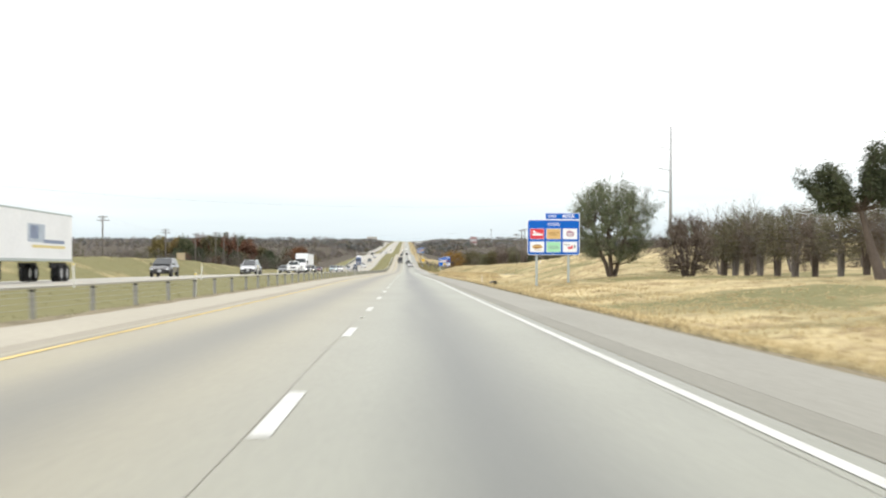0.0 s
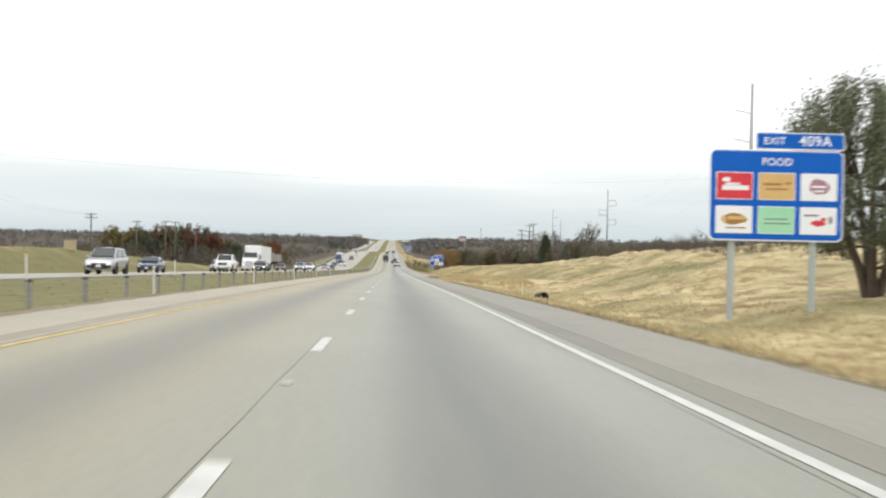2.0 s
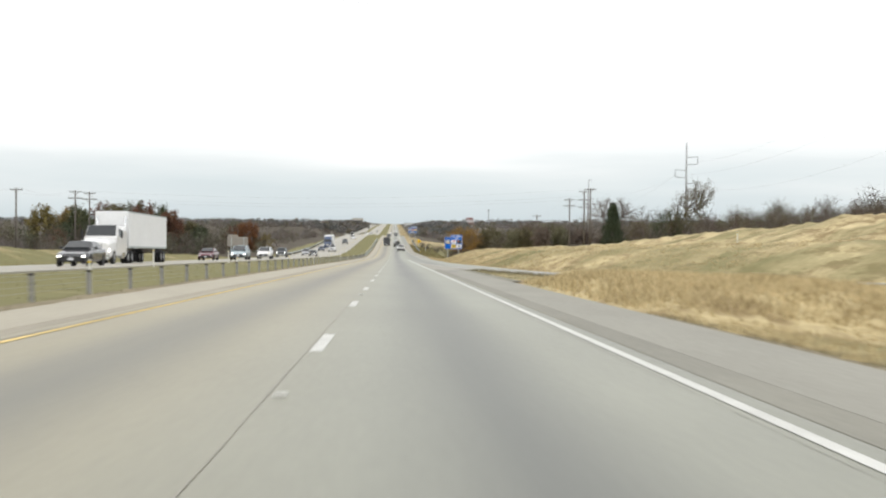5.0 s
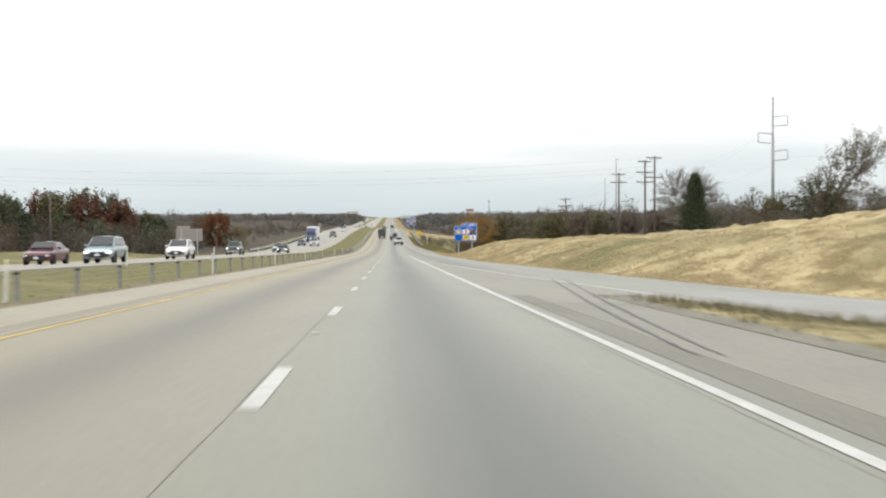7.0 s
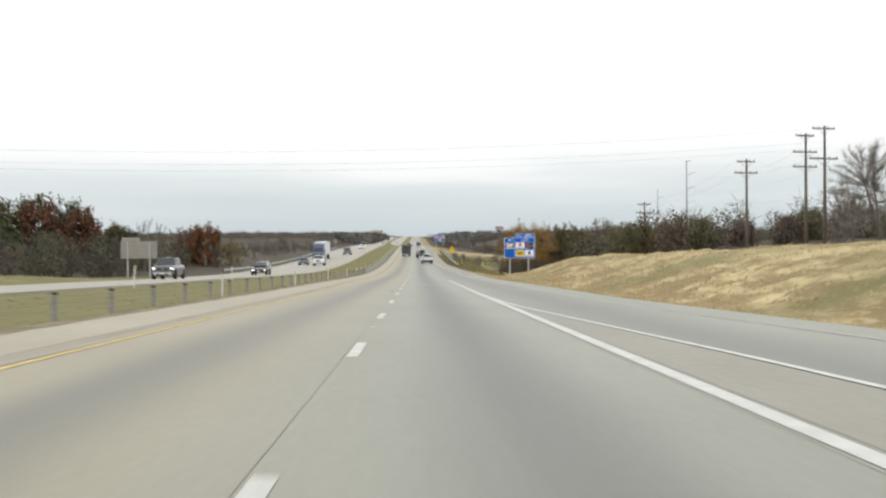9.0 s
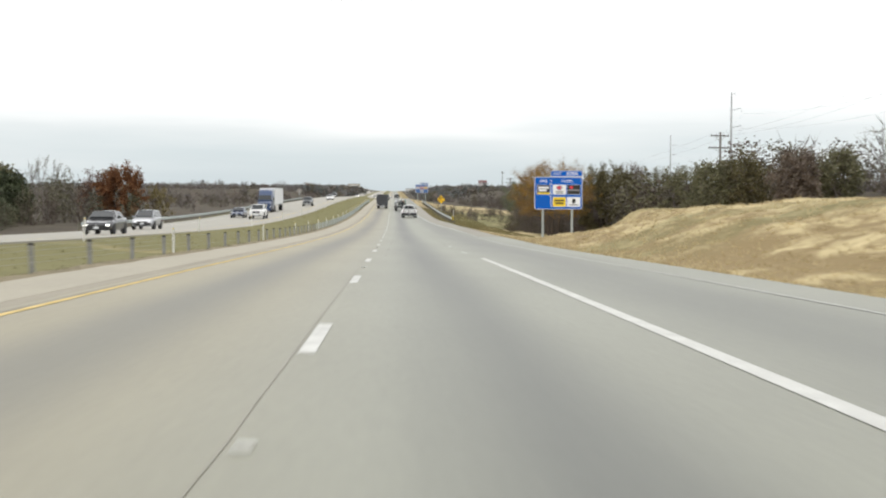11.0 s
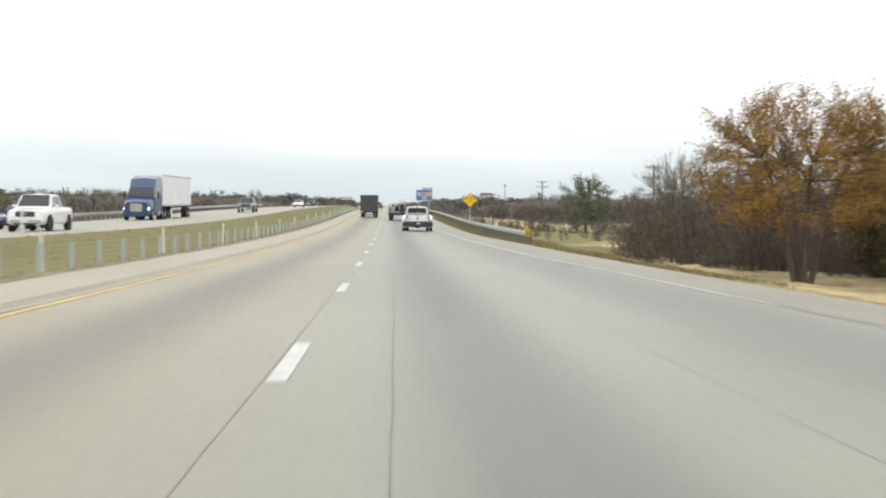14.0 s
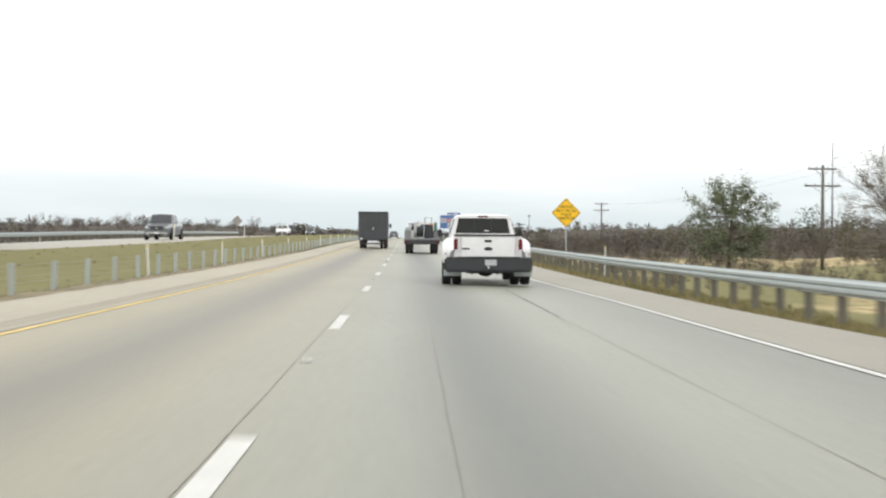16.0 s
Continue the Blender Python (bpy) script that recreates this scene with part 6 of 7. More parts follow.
# ---- grass: blades on the verges ----
def grass(name, count, sampler, h0, h1, w, mat, label, seed, blades=5):
    rng = np.random.default_rng(seed)
    pts = sampler(rng, count)
    n = len(pts)
    z = ground_z(pts[:, 0], pts[:, 1])
    reps = np.repeat(np.arange(n), blades)
    bx = pts[reps, 0] + rng.normal(0, 0.10, n * blades)
    by = pts[reps, 1] + rng.normal(0, 0.10, n * blades)
    bz = z[reps] - 0.03
    hh = rng.uniform(h0, h1, n * blades)
    az = rng.uniform(0, 2 * np.pi, n * blades)
    lean = rng.uniform(0.1, 0.7, n * blades) * hh
    la = rng.uniform(0, 2 * np.pi, n * blades)
    sx, sy = np.cos(az) * w, np.sin(az) * w
    v = np.empty((n * blades, 3, 3))
    v[:, 0] = np.stack([bx - sx, by - sy, bz], 1)
    v[:, 1] = np.stack([bx + sx, by + sy, bz], 1)
    v[:, 2] = np.stack([bx + lean * np.cos(la), by + lean * np.sin(la), bz + hh], 1)
    f = np.arange(n * blades * 3).reshape(-1, 3)
    me = fast_mesh(name, v.reshape(-1, 3), f, [mat])
    return tagged(new(name, me), label, "grass", kind="stuff")


def verge(y0, y1, s0, s1):
    def pick(rng, n):
        y = rng.uniform(y0, y1, n)
        s = s0 + (s1 - s0) * rng.uniform(0, 1, n) ** 1.3
        return np.stack([outer_edge(y) + s, y], 1)
    return pick


def band(x0, x1, y0, y1):
    def pick(rng, n):
        return np.stack([rng.uniform(x0, x1, n), rng.uniform(y0, y1, n)], 1)
    return pick


grass("grass", 10000, verge(0, 190, 0.25, 9), 0.05, 0.19, 0.022, GRASS, "tall dry golden grass along the shoulder", 1)
grass("grass", 7000, verge(0, 190, 8, 26), 0.04, 0.13, 0.03, GRASS, "dry golden grass on the field and bank", 2, 4)
grass("grass", 18000, verge(230, 485, 0.3, 18), 0.05, 0.17, 0.03, GRASS, "dry golden grass on the cut bank", 3, 4)
grass("grass", 9000, verge(505, 640, 0.3, 9), 0.08, 0.26, 0.03, blade_material("green_straw_blades", (0.19, 0.175, 0.075), (0.33, 0.285, 0.14), 0.8), "dry grass beside the guardrail", 4, 4)
grass("grass", 9000, band(-6.9, -5.9, -10, 700), 0.04, 0.18, 0.018, WEED, "short brown weeds along the cable barrier", 5)
grass("grass", 3000, band(-12.4, -7.2, -10, 700), 0.03, 0.09, 0.03, blade_material("median_turf_blades", (0.135, 0.130, 0.056), (0.19, 0.18, 0.08), 0.4), "short green and tan turf in the median", 6, 4)
grass("grass", 9000, band(-48, -26.2, 60, 460), 0.05, 0.15, 0.03, blade_material("mound_grass_blades", (0.23, 0.20, 0.09), (0.36, 0.30, 0.15)), "mown tan grass on the mound", 7, 4)
grass("grass", 1000, lambda rng, n: (lambda y: np.stack([np.interp(y, [200, 215, 232, 245, 256], [16.4, 13.4, 10.6, 8.3, 7.0]) - np.abs(rng.normal(0, 0.5, n)), y], 1))(rng.uniform(200, 254, n)), 0.06, 0.26, 0.02, WEED, "weedy strip of the gore island", 8)
grass("grass", 5200, lambda rng, n: (lambda y: np.stack([rng.uniform(6.7, 16, n), y], 1))(rng.uniform(186, 213, n)), 0.10, 0.30, 0.025, GRASS, "dry weedy grass on the low knoll", 9, 4)
grass("grass", 2600, lambda rng, n: (lambda y: np.stack([outer_edge(y) + 0.1 + np.abs(rng.normal(0, 0.35, n)), y], 1))(rng.uniform(0, 184, n)), 0.04, 0.13, 0.02, WEED, "brown weeds along the shoulder edge", 10, 4)
grass("grass", 420, lambda rng, n: (lambda y: np.stack([6.5 + rng.uniform(0, 1, n) * (np.interp(y, [215, 232, 245, 256], [13.6, 10.8, 8.5, 7.1]) - 6.5), y], 1))(rng.uniform(216, 252, n)), 0.03, 0.14, 0.02, blade_material("island_grass_blades", (0.155, 0.15, 0.08), (0.24, 0.22, 0.125)), "thin greenish grass on the gore island", 11, 4)


# ---- vehicles ----
def paint(name, color, rough=0.32, metal=0.0):
    return material("paint_" + name, color, rough=rough, metal=metal, var=0.07, scale=0.8, fine=7, spec=0.5, coat=0.5)


GLASS_DARK = material("vehicle_glass", (0.022, 0.026, 0.028), rough=0.1, var=0.15, scale=1.0, spec=0.5, coat=0.15)
TYRE = material("tyre_rubber", (0.022, 0.022, 0.023), rough=0.85, var=0.2, scale=4)
RIM = material("wheel_rim", (0.42, 0.43, 0.44), rough=0.35, metal=0.7, var=0.12)
CHROME = material("bright_trim", (0.60, 0.61, 0.62), rough=0.18, metal=0.9, var=0.08)
TAIL_RED = material("tail_lamp_red", (0.13, 0.010, 0.014), rough=0.25, var=0.15, scale=6)
LAMP_CLEAR = material("lamp_clear", (0.70, 0.72, 0.74), rough=0.2, var=0.08)
UNDER = material("underbody", (0.03, 0.03, 0.032), rough=0.9, var=0.25)
BUMPER_GREY = material("bumper_dark_grey", (0.038, 0.040, 0.043), rough=0.6, var=0.15)
PLATE = material("plate_white", (0.62, 0.64, 0.66), rough=0.5, var=0.1)
LAMP_LIT = material("headlamp_lit", (0.9, 0.9, 0.88), rough=0.2, var=0.02)
shade_nodes(LAMP_LIT)[2].inputs["Emission Color"].default_value = (1.0, 0.97, 0.9, 1)
shade_nodes(LAMP_LIT)[2].inputs["Emission Strength"].default_value = 3.0


def loft(name, sections, mat, parent, label="", smooth_shade=False, round_edges=0.0):
    """Joins half-sections (y, [(x, z)...]) mirrored about x = 0 into one closed shell."""
    verts, faces = [], []
    k = None
    for y, half in sections:
        ring = [(x, y, z) for x, z in half] + [(-x, y, z) for x, z in reversed(half[1:-1] if half[0][0] == 0 and half[-1][0] == 0 else half)]
        k = len(ring)
        verts += ring
    for i in range(len(sections) - 1):
        for j in range(k):
            a, b = i * k + j, i * k + (j + 1) % k
            faces.append((a, b, b + k, a + k))
    faces.append(tuple(range(k)))
    faces.append(tuple(reversed(range((len(sections) - 1) * k, len(sections) * k))))
    ob = mesh_object(name, verts, faces, mat, parent, label)
    bm = bmesh.new()
    bm.from_mesh(ob.data)
    bmesh.ops.remove_doubles(bm, verts=bm.verts, dist=0.001)
    bmesh.ops.recalc_face_normals(bm, faces=bm.faces)
    if round_edges:
        sharp = [e for e in bm.edges if len(e.link_faces) == 2 and e.calc_face_angle(0) > 0.3]
        bmesh.ops.bevel(bm, geom=sharp, offset=round_edges, segments=2, affect="EDGES", clamp_overlap=True)
    bm.to_mesh(ob.data)
    bm.free()
    if smooth_shade:
        ob.data.shade_smooth()
    return ob


def wheel(parent, x, y, r, w):
    """A tyre with a rounded shoulder, and a rim set into it."""
    bm = bmesh.new()
    n = 20
    prof = [(-w / 2, r * 0.62), (-w / 2, r * 0.92), (-w * 0.36, r), (w * 0.36, r), (w / 2, r * 0.92), (w / 2, r * 0.62)]
    rings = [[bm.verts.new((x + dx, y + rr * math.cos(2 * math.pi * i / n), r + rr * math.sin(2 * math.pi * i / n))) for i in range(n)] for dx, rr in prof]
    for a, b in zip(rings[:-1], rings[1:]):
        for i in range(n):
            bm.faces.new((a[i], a[(i + 1) % n], b[(i + 1) % n], b[i]))
    t = part("tyre", bm, TYRE, parent)
    bm = bmesh.new()
    for s in (-1, 1):
        add_rod(bm, (x + s * w * 0.30, y, r), (x + s * w * 0.40, y, r), r * 0.63, r * 0.60, 20)
        add_rod(bm, (x + s * w * 0.40, y, r), (x + s * w * 0.46, y, r), r * 0.22, r * 0.16, 10)
    part("rim", bm, RIM, t)


def quad_part(name, pts, mat, parent, off=0.006, thick=0.012):
    """A thin pane through four points, set just proud of the body."""
    p = [Vector(q) for q in pts]
    n = (p[1] - p[0]).cross(p[3] - p[0]).normalized()
    c = sum(p, Vector()) / 4
    if n.dot(c - Vector((0, c.y * 0.6, c.z - 0.5))) < 0:
        n = -n
    v = [q + n * off for q in p] + [q - n * thick for q in p]
    return mesh_object(name, v, [(0, 1, 2, 3), (7, 6, 5, 4), (0, 4, 5, 1), (1, 5, 6, 2), (2, 6, 7, 3), (3, 7, 4, 0)], mat, parent)


SHAPES = {
    # length, half width, belt line [(y, z)], cabin [(y base front, y roof front, y roof rear, y base rear)], roof height, wheel radius
    "sedan": (4.75, 0.90, [(0, 0.52), (0.12, 0.68), (0.5, 0.78), (1.25, 0.90), (1.45, 0.94), (3.9, 0.98), (4.45, 1.0), (4.75, 0.86)], (1.25, 2.0, 3.35, 4.2), 1.44, 0.32),
    "suv": (4.65, 0.94, [(0, 0.58), (0.12, 0.80), (0.45, 0.92), (1.05, 1.00), (1.3, 1.04), (4.2, 1.08), (4.55, 1.06), (4.65, 0.92)], (0.85, 1.85, 3.9, 4.52), 1.68, 0.36),
    "pickup": (5.75, 0.99, [(0, 0.78), (0.08, 1.05), (1.35, 1.17), (1.55, 1.18), (3.75, 1.2), (5.65, 1.2), (5.75, 1.15)], (1.4, 2.1, 3.45, 3.8), 1.88, 0.39),
}


def car(kind, body, label, category, m, lit=False):
    """A car with its front towards -y at y = 0."""
    L, W, belt, cab, roof, wr = SHAPES[kind]
    c = empty({"sedan": "car", "suv": "suv", "pickup": "pickup_truck"}[kind], m)
    zb = 0.24 if kind == "sedan" else 0.34
    sec = []
    for y, zt in belt:
        e = min(1.0, 0.84 + 0.16 * min(y, L - y) / 0.3)
        w = W * e
        sec.append((y, [(0, zb), (w - 0.08, zb), (w, zb + 0.14), (w, zt - 0.22), (w - 0.03, zt - 0.06), (w - 0.12, zt), (0, zt + 0.03)]))
    loft("body", sec, body, c, smooth_shade=False, round_edges=0.035)
    y0, y1, y2, y3 = cab
    zbelt = float(np.interp(y0 + 0.3, [p[0] for p in belt], [p[1] for p in belt])) - 0.03
    wb, wt = W - 0.10, W - 0.25
    loft("cabin", [(y0, [(0, zbelt), (wb, zbelt), (wb - 0.02, zbelt + 0.03), (0, zbelt + 0.04)]), (y1, [(0, zbelt), (wb, zbelt), (wt, roof - 0.05), (0, roof)]),
                   ((y1 + y2) / 2, [(0, zbelt), (wb, zbelt), (wt, roof - 0.03), (0, roof + 0.02)]), (y2, [(0, zbelt), (wb, zbelt), (wt, roof - 0.06), (0, roof - 0.01)]),
                   (y3, [(0, zbelt), (wb, zbelt), (wb - 0.02, zbelt + 0.04), (0, zbelt + 0.05)])], body, c, round_edges=0.03)
    quad_part("windscreen", [(-wb + 0.12, y0 + 0.08, zbelt + 0.10), (wb - 0.12, y0 + 0.08, zbelt + 0.10), (wt - 0.08, y1 - 0.05, roof - 0.08), (-wt + 0.08, y1 - 0.05, roof - 0.08)], GLASS_DARK, c, 0.055, 0.04)
    quad_part("rear_window", [(-wb + 0.14, y3 - 0.06, zbelt + 0.10), (wb - 0.14, y3 - 0.06, zbelt + 0.10), (wt - 0.10, y2 + 0.06, roof - 0.12), (-wt + 0.10, y2 + 0.06, roof - 0.12)], GLASS_DARK, c, 0.02)
    ym = (y1 + y2) / 2
    for s in (-1, 1):
        for a, b, a2, b2 in ((y0 + 0.35, ym - 0.05, y1 + 0.02, ym - 0.05), (ym + 0.05, y3 - 0.30, ym + 0.05, y2 - 0.02)):
            quad_part("side_window", [(s * (wb - 0.0), a, zbelt + 0.07), (s * (wb - 0.0), b, zbelt + 0.07), (s * (wt + 0.03), b2, roof - 0.12), (s * (wt + 0.03), a2, roof - 0.12)], GLASS_DARK, c, 0.012)
        bm = bmesh.new()
        add_box(bm, s * (W + 0.07), y0 + 0.45, zbelt + 0.12, 0.2, 0.1, 0.14, 0.03)
        part("mirror", bm, body, c)
        hz = belt[1][1] - 0.16
        bm = bmesh.new()
        add_box(bm, s * (W - 0.25), 0.07, hz + 0.02, 0.26, 0.14, 0.10, 0.03)
        part("headlight", bm, LAMP_LIT if lit else LAMP_CLEAR, c)
        bm = bmesh.new()
        add_box(bm, s * (W - 0.16), L - 0.03, belt[-1][1] - 0.16, 0.2, 0.1, 0.3, 0.03)
        part("tail_light", bm, TAIL_RED, c)
        for y in (L * 0.17, L * 0.80):
            bm = bmesh.new()
            add_rod(bm, (s * (W - 0.10), y, wr), (s * (W + 0.004), y, wr), wr * 1.17, seg=20)
            part("wheel_arch", bm, UNDER, c)
            wheel(c, s * (W - 0.11), y, wr, 0.24)
    gh = belt[1][1] - 0.02
    box_part("grille", (0, 0.015, gh - 0.17), (W * 0.95, 0.08, 0.16 if kind != "pickup" else 0.26), BUMPER_GREY if kind == "pickup" else BLACK, c, 0.02)
    box_part("front_bumper", (0, 0.0, zb + 0.14), (W * 1.6, 0.12, 0.16 if kind != "pickup" else 0.22), BLACK if kind != "pickup" else CHROME, c, 0.05)
    box_part("rear_bumper", (0, L + 0.01, zb + 0.20), (W * 1.75, 0.14, 0.20), BUMPER_GREY, c, 0.05)
    box_part("number_plate", (0, L + 0.085, zb + 0.42 if kind != "pickup" else zb + 0.2), (0.32, 0.01, 0.16), PLATE, c)
    if kind == "pickup":
        box_part("bed_floor", (0, 4.75, 1.208), (1.5, 1.75, 0.012), UNDER, c)
    box_part("lower_intake", (0, -0.045, zb + 0.06), (W * 1.1, 0.06, 0.09), BLACK, c, 0.015)
    box_part("badge", (0, -0.03, gh - 0.17), (0.16, 0.02, 0.09), CHROME, c, 0.008)
    box_part("number_plate", (0, -0.075, zb + 0.16), (0.32, 0.012, 0.12), PLATE, c)
    if kind == "suv":
        for s in (-1, 1):
            rod_part("roof_rail", (s * (wt - 0.02), y1 + 0.25, roof + 0.02), (s * (wt - 0.02), y2 - 0.1, roof + 0.02), 0.022, BLACK, c)
    return tagged(c, label, category)


def lie(x, y, zf, turn=0.0):
    """A pose on the road at x, y, tilted with its slope; turn 180 faces away."""
    z = float(zf(x, y))
    slope = math.degrees(math.atan((float(zf(x, y + 3)) - float(zf(x, y - 3))) / 6))
    return Matrix.Translation((x, y, z + 0.005)) @ Matrix.Rotation(radians(slope), 4, "X") @ Matrix.Rotation(radians(turn), 4, "Z")


IN, OUT = -16.9, -20.6
SILVER, WHITE_CAR, DARK_BLUE, BLACK_CAR = paint("silver", (0.38, 0.39, 0.40), 0.3, 0.5), paint("white", (0.74, 0.74, 0.73)), paint("dark_blue", (0.03, 0.045, 0.09), 0.25, 0.3), paint("black", (0.022, 0.023, 0.026), 0.25)
GREY_CAR, MAROON, ICE = paint("grey", (0.14, 0.15, 0.155), 0.3, 0.5), paint("maroon", (0.10, 0.022, 0.032), 0.3, 0.3), paint("pale_blue_silver", (0.30, 0.37, 0.40), 0.3, 0.4)
ONCOMING = [
    ("suv", BLACK_CAR, "black sport utility car on the opposite road", OUT, 102, False), ("suv", SILVER, "silver sport utility car on the opposite road", IN, 134, False),
    ("sedan", DARK_BLUE, "dark blue saloon car on the opposite road", OUT, 168, False), ("pickup", WHITE_CAR, "white pickup truck on the opposite road", IN, 190, False),
    ("sedan", GREY_CAR, "dark grey car on the opposite road", OUT, 212, False), ("sedan", BLACK_CAR, "black car with lit headlights", IN, 226, True),
    ("sedan", MAROON, "maroon saloon car on the opposite road", OUT, 300, False), ("suv", ICE, "pale blue-silver sport utility car with lit headlights", IN, 300, True),
    ("suv", WHITE_CAR, "white sport utility car on the opposite road", IN, 328, False), ("pickup", GREY_CAR, "dark grey pickup truck with lit headlights", OUT, 395, True),
    ("sedan", BLACK_CAR, "black car with lit headlights entering the valley", IN, 430, True), ("suv", SILVER, "silver car in the valley", OUT, 462, False),
    ("pickup", WHITE_CAR, "white pickup truck near the guardrail", IN, 516, False), ("sedan", DARK_BLUE, "dark saloon car near the guardrail", OUT, 526, False),
    ("pickup", GREY_CAR, "grey-blue pickup truck past the bridge", IN, 610, False), ("sedan", WHITE_CAR, "white car in the distance", IN, 700, False),
    ("suv", BLACK_CAR, "black car with lights in the distance", OUT, 800, True), ("sedan", SILVER, "silver car far off on the hill", OUT, 1080, True), ("suv", WHITE_CAR, "white car far off on the hill", IN, 1150, True), ("pickup", WHITE_CAR, "white pickup far off on the hill", OUT, 1290, True), ("suv", SILVER, "silver car far off near the crest", IN, 1480, True), ("suv", WHITE_CAR, "white car far off on the hill", IN, 960, True),
]
for kind, body, label, x, y, lit in ONCOMING:
    car(kind, body, label, {"sedan": "car", "suv": "car", "pickup": "pickup truck"}[kind], lie(x, y, opp_z), lit)
for kind, body, label, x, y in (("suv", GREY_CAR, "dark grey car ahead in the passing lane", -1.8, 800), ("suv", BLACK_CAR, "black car ahead on the rise", 1.9, 860), ("suv", WHITE_CAR, "white car ahead on the rise", 1.9, 930),
                                ("sedan", SILVER, "silver car far ahead on the hill", -1.8, 1040), ("pickup", WHITE_CAR, "white pickup far ahead on the hill", 1.9, 1180), ("suv", WHITE_CAR, "white car far ahead near the crest", -1.8, 1420), ("suv", WHITE_CAR, "white car far ahead on the hill", 1.9, 1060), ("suv", SILVER, "silver car far ahead on the hill", -1.8, 1240), ("sedan", WHITE_CAR, "white saloon far ahead near the crest", 1.9, 1540)):
    car(kind, body, label, "car" if kind != "pickup" else "pickup truck", lie(x, y, road_z, 180))


# heavy pickup with twin rear wheels, seen from behind; its tail is at y = 0 and its nose at +y
def dually(m):
    body = paint("truck_white", (0.77, 0.77, 0.76))
    t = empty("pickup_truck", m)
    # bed with raised floor and sides
    loft("bed", [(0.10, [(0, 0.62), (0.86, 0.62), (0.92, 0.70), (0.925, 1.30), (0.90, 1.36), (0, 1.36)]), (2.45, [(0, 0.62), (0.90, 0.62), (0.95, 0.70), (0.955, 1.32), (0.93, 1.38), (0, 1.38)])], body, t)
    box_part("bed_cover", (0, 1.2, 1.372), (1.66, 2.1, 0.02), UNDER, t, 0.004)
    bm = bmesh.new()
    add_box(bm, 0, 0.085, 1.00, 1.50, 0.06, 0.68, 0.03)
    tg = part("tailgate", bm, body, t)
    box_part("pressing", (0, 0.052, 0.98), (1.20, 0.010, 0.36), body, tg, 0.004)
    box_part("handle", (0.0, 0.044, 1.21), (0.20, 0.03, 0.07), BLACK, tg, 0.02)
    bm = bmesh.new()
    bmesh.ops.create_uvsphere(bm, u_segments=14, v_segments=8, radius=1, matrix=Matrix.Translation((0, 0.046, 1.00)) @ Matrix.Diagonal((0.125, 0.016, 0.05, 1)))
    part("badge", bm, BUMPER_GREY, tg, smooth_shade=True)
    box_part("script_badge", (-0.60, 0.048, 1.00), (0.20, 0.008, 0.045), BUMPER_GREY, tg)
    box_part("top_rail", (0, 0.11, 1.365), (1.86, 0.10, 0.045), BLACK, t, 0.012)
    for s in (-1, 1):
        bm = bmesh.new()
        add_box(bm, s * 0.875, 0.075, 1.09, 0.105, 0.07, 0.36, 0.02)
        tl = part("tail_light", bm, TAIL_RED, t)
        box_part("reverse_lens", (s * 0.865, 0.036, 0.93), (0.07, 0.012, 0.10), LAMP_CLEAR, tl)
        # rounded flared fender over the twin tyres
        loft_pts = []
        for i, (y, top, out) in enumerate(((0.28, 1.02, 1.04), (0.42, 1.17, 1.16), (0.75, 1.27, 1.215), (1.2, 1.29, 1.23), (1.65, 1.25, 1.215), (1.95, 1.12, 1.15), (2.1, 0.92, 1.0))):
            loft_pts.append((y, [(0.86, 0.60), (out - 0.03, 0.60), (out, 0.72), (out - 0.02, top - 0.14), (out - 0.12, top - 0.02), (0.88, top + 0.02)]))
        verts, faces = [], []
        for y, h in loft_pts:
            verts += [(s * px, y, pz) for px, pz in h]
        k = 6
        for i in range(len(loft_pts) - 1):
            for j in range(k - 1):
                faces.append((i * k + j, i * k + j + 1, (i + 1) * k + j + 1, (i + 1) * k + j))
        faces.append(tuple(range(k)))
        faces.append(tuple(reversed(range((len(loft_pts) - 1) * k, len(loft_pts) * k))))
        fd = mesh_object("fender", verts, faces, body, t, smooth_shade=True)
        box_part("marker_lamp", (s * 1.12, 0.395, 0.86), (0.06, 0.02, 0.03), TAIL_RED, fd)
        wheel(t, s * 0.80, 1.15, 0.405, 0.235)
        wheel(t, s * 1.09, 1.15, 0.405, 0.235)
        wheel(t, s * 0.92, 5.15, 0.405, 0.26)
        bm = bmesh.new()
        add_box(bm, s * 0.955, 0.30, 0.43, 0.50, 0.02, 0.36, 0.008)
        mf = part("mud_flap", bm, BUMPER_GREY, t)
        box_part("flap_plate", (s * 0.955, 0.285, 0.36), (0.48, 0.01, 0.20), GALV, mf, 0.004)
        bm = bmesh.new()
        add_rod(bm, (s * 0.92, 3.9, 1.38), (s * 1.22, 3.95, 1.42), 0.025, seg=8)
        add_box(bm, s * 1.20, 3.95, 1.44, 0.14, 0.14, 0.24, 0.04)
        part("mirror", bm, BLACK, t)
    # bumper with plate, hitch and underside
    bm = bmesh.new()
    add_box(bm, 0, -0.03, 0.575, 2.36, 0.24, 0.40, 0.05)
    rb = part("rear_bumper", bm, BUMPER_GREY, t)
    box_part("step_pad", (0, -0.04, 0.781), (1.7, 0.18, 0.012), BLACK, rb)
    box_part("number_plate", (0.06, -0.158, 0.635), (0.31, 0.012, 0.155), material("plate_grey", (0.42, 0.43, 0.43), rough=0.5, var=0.2, scale=6), rb, 0.004)
    box_part("hitch", (0.0, -0.06, 0.40), (0.10, 0.3, 0.10), UNDER, t, 0.01)
    rod_part("tow_ball", (0, -0.17, 0.44), (0, -0.17, 0.54), 0.03, CHROME, t, seg=10)
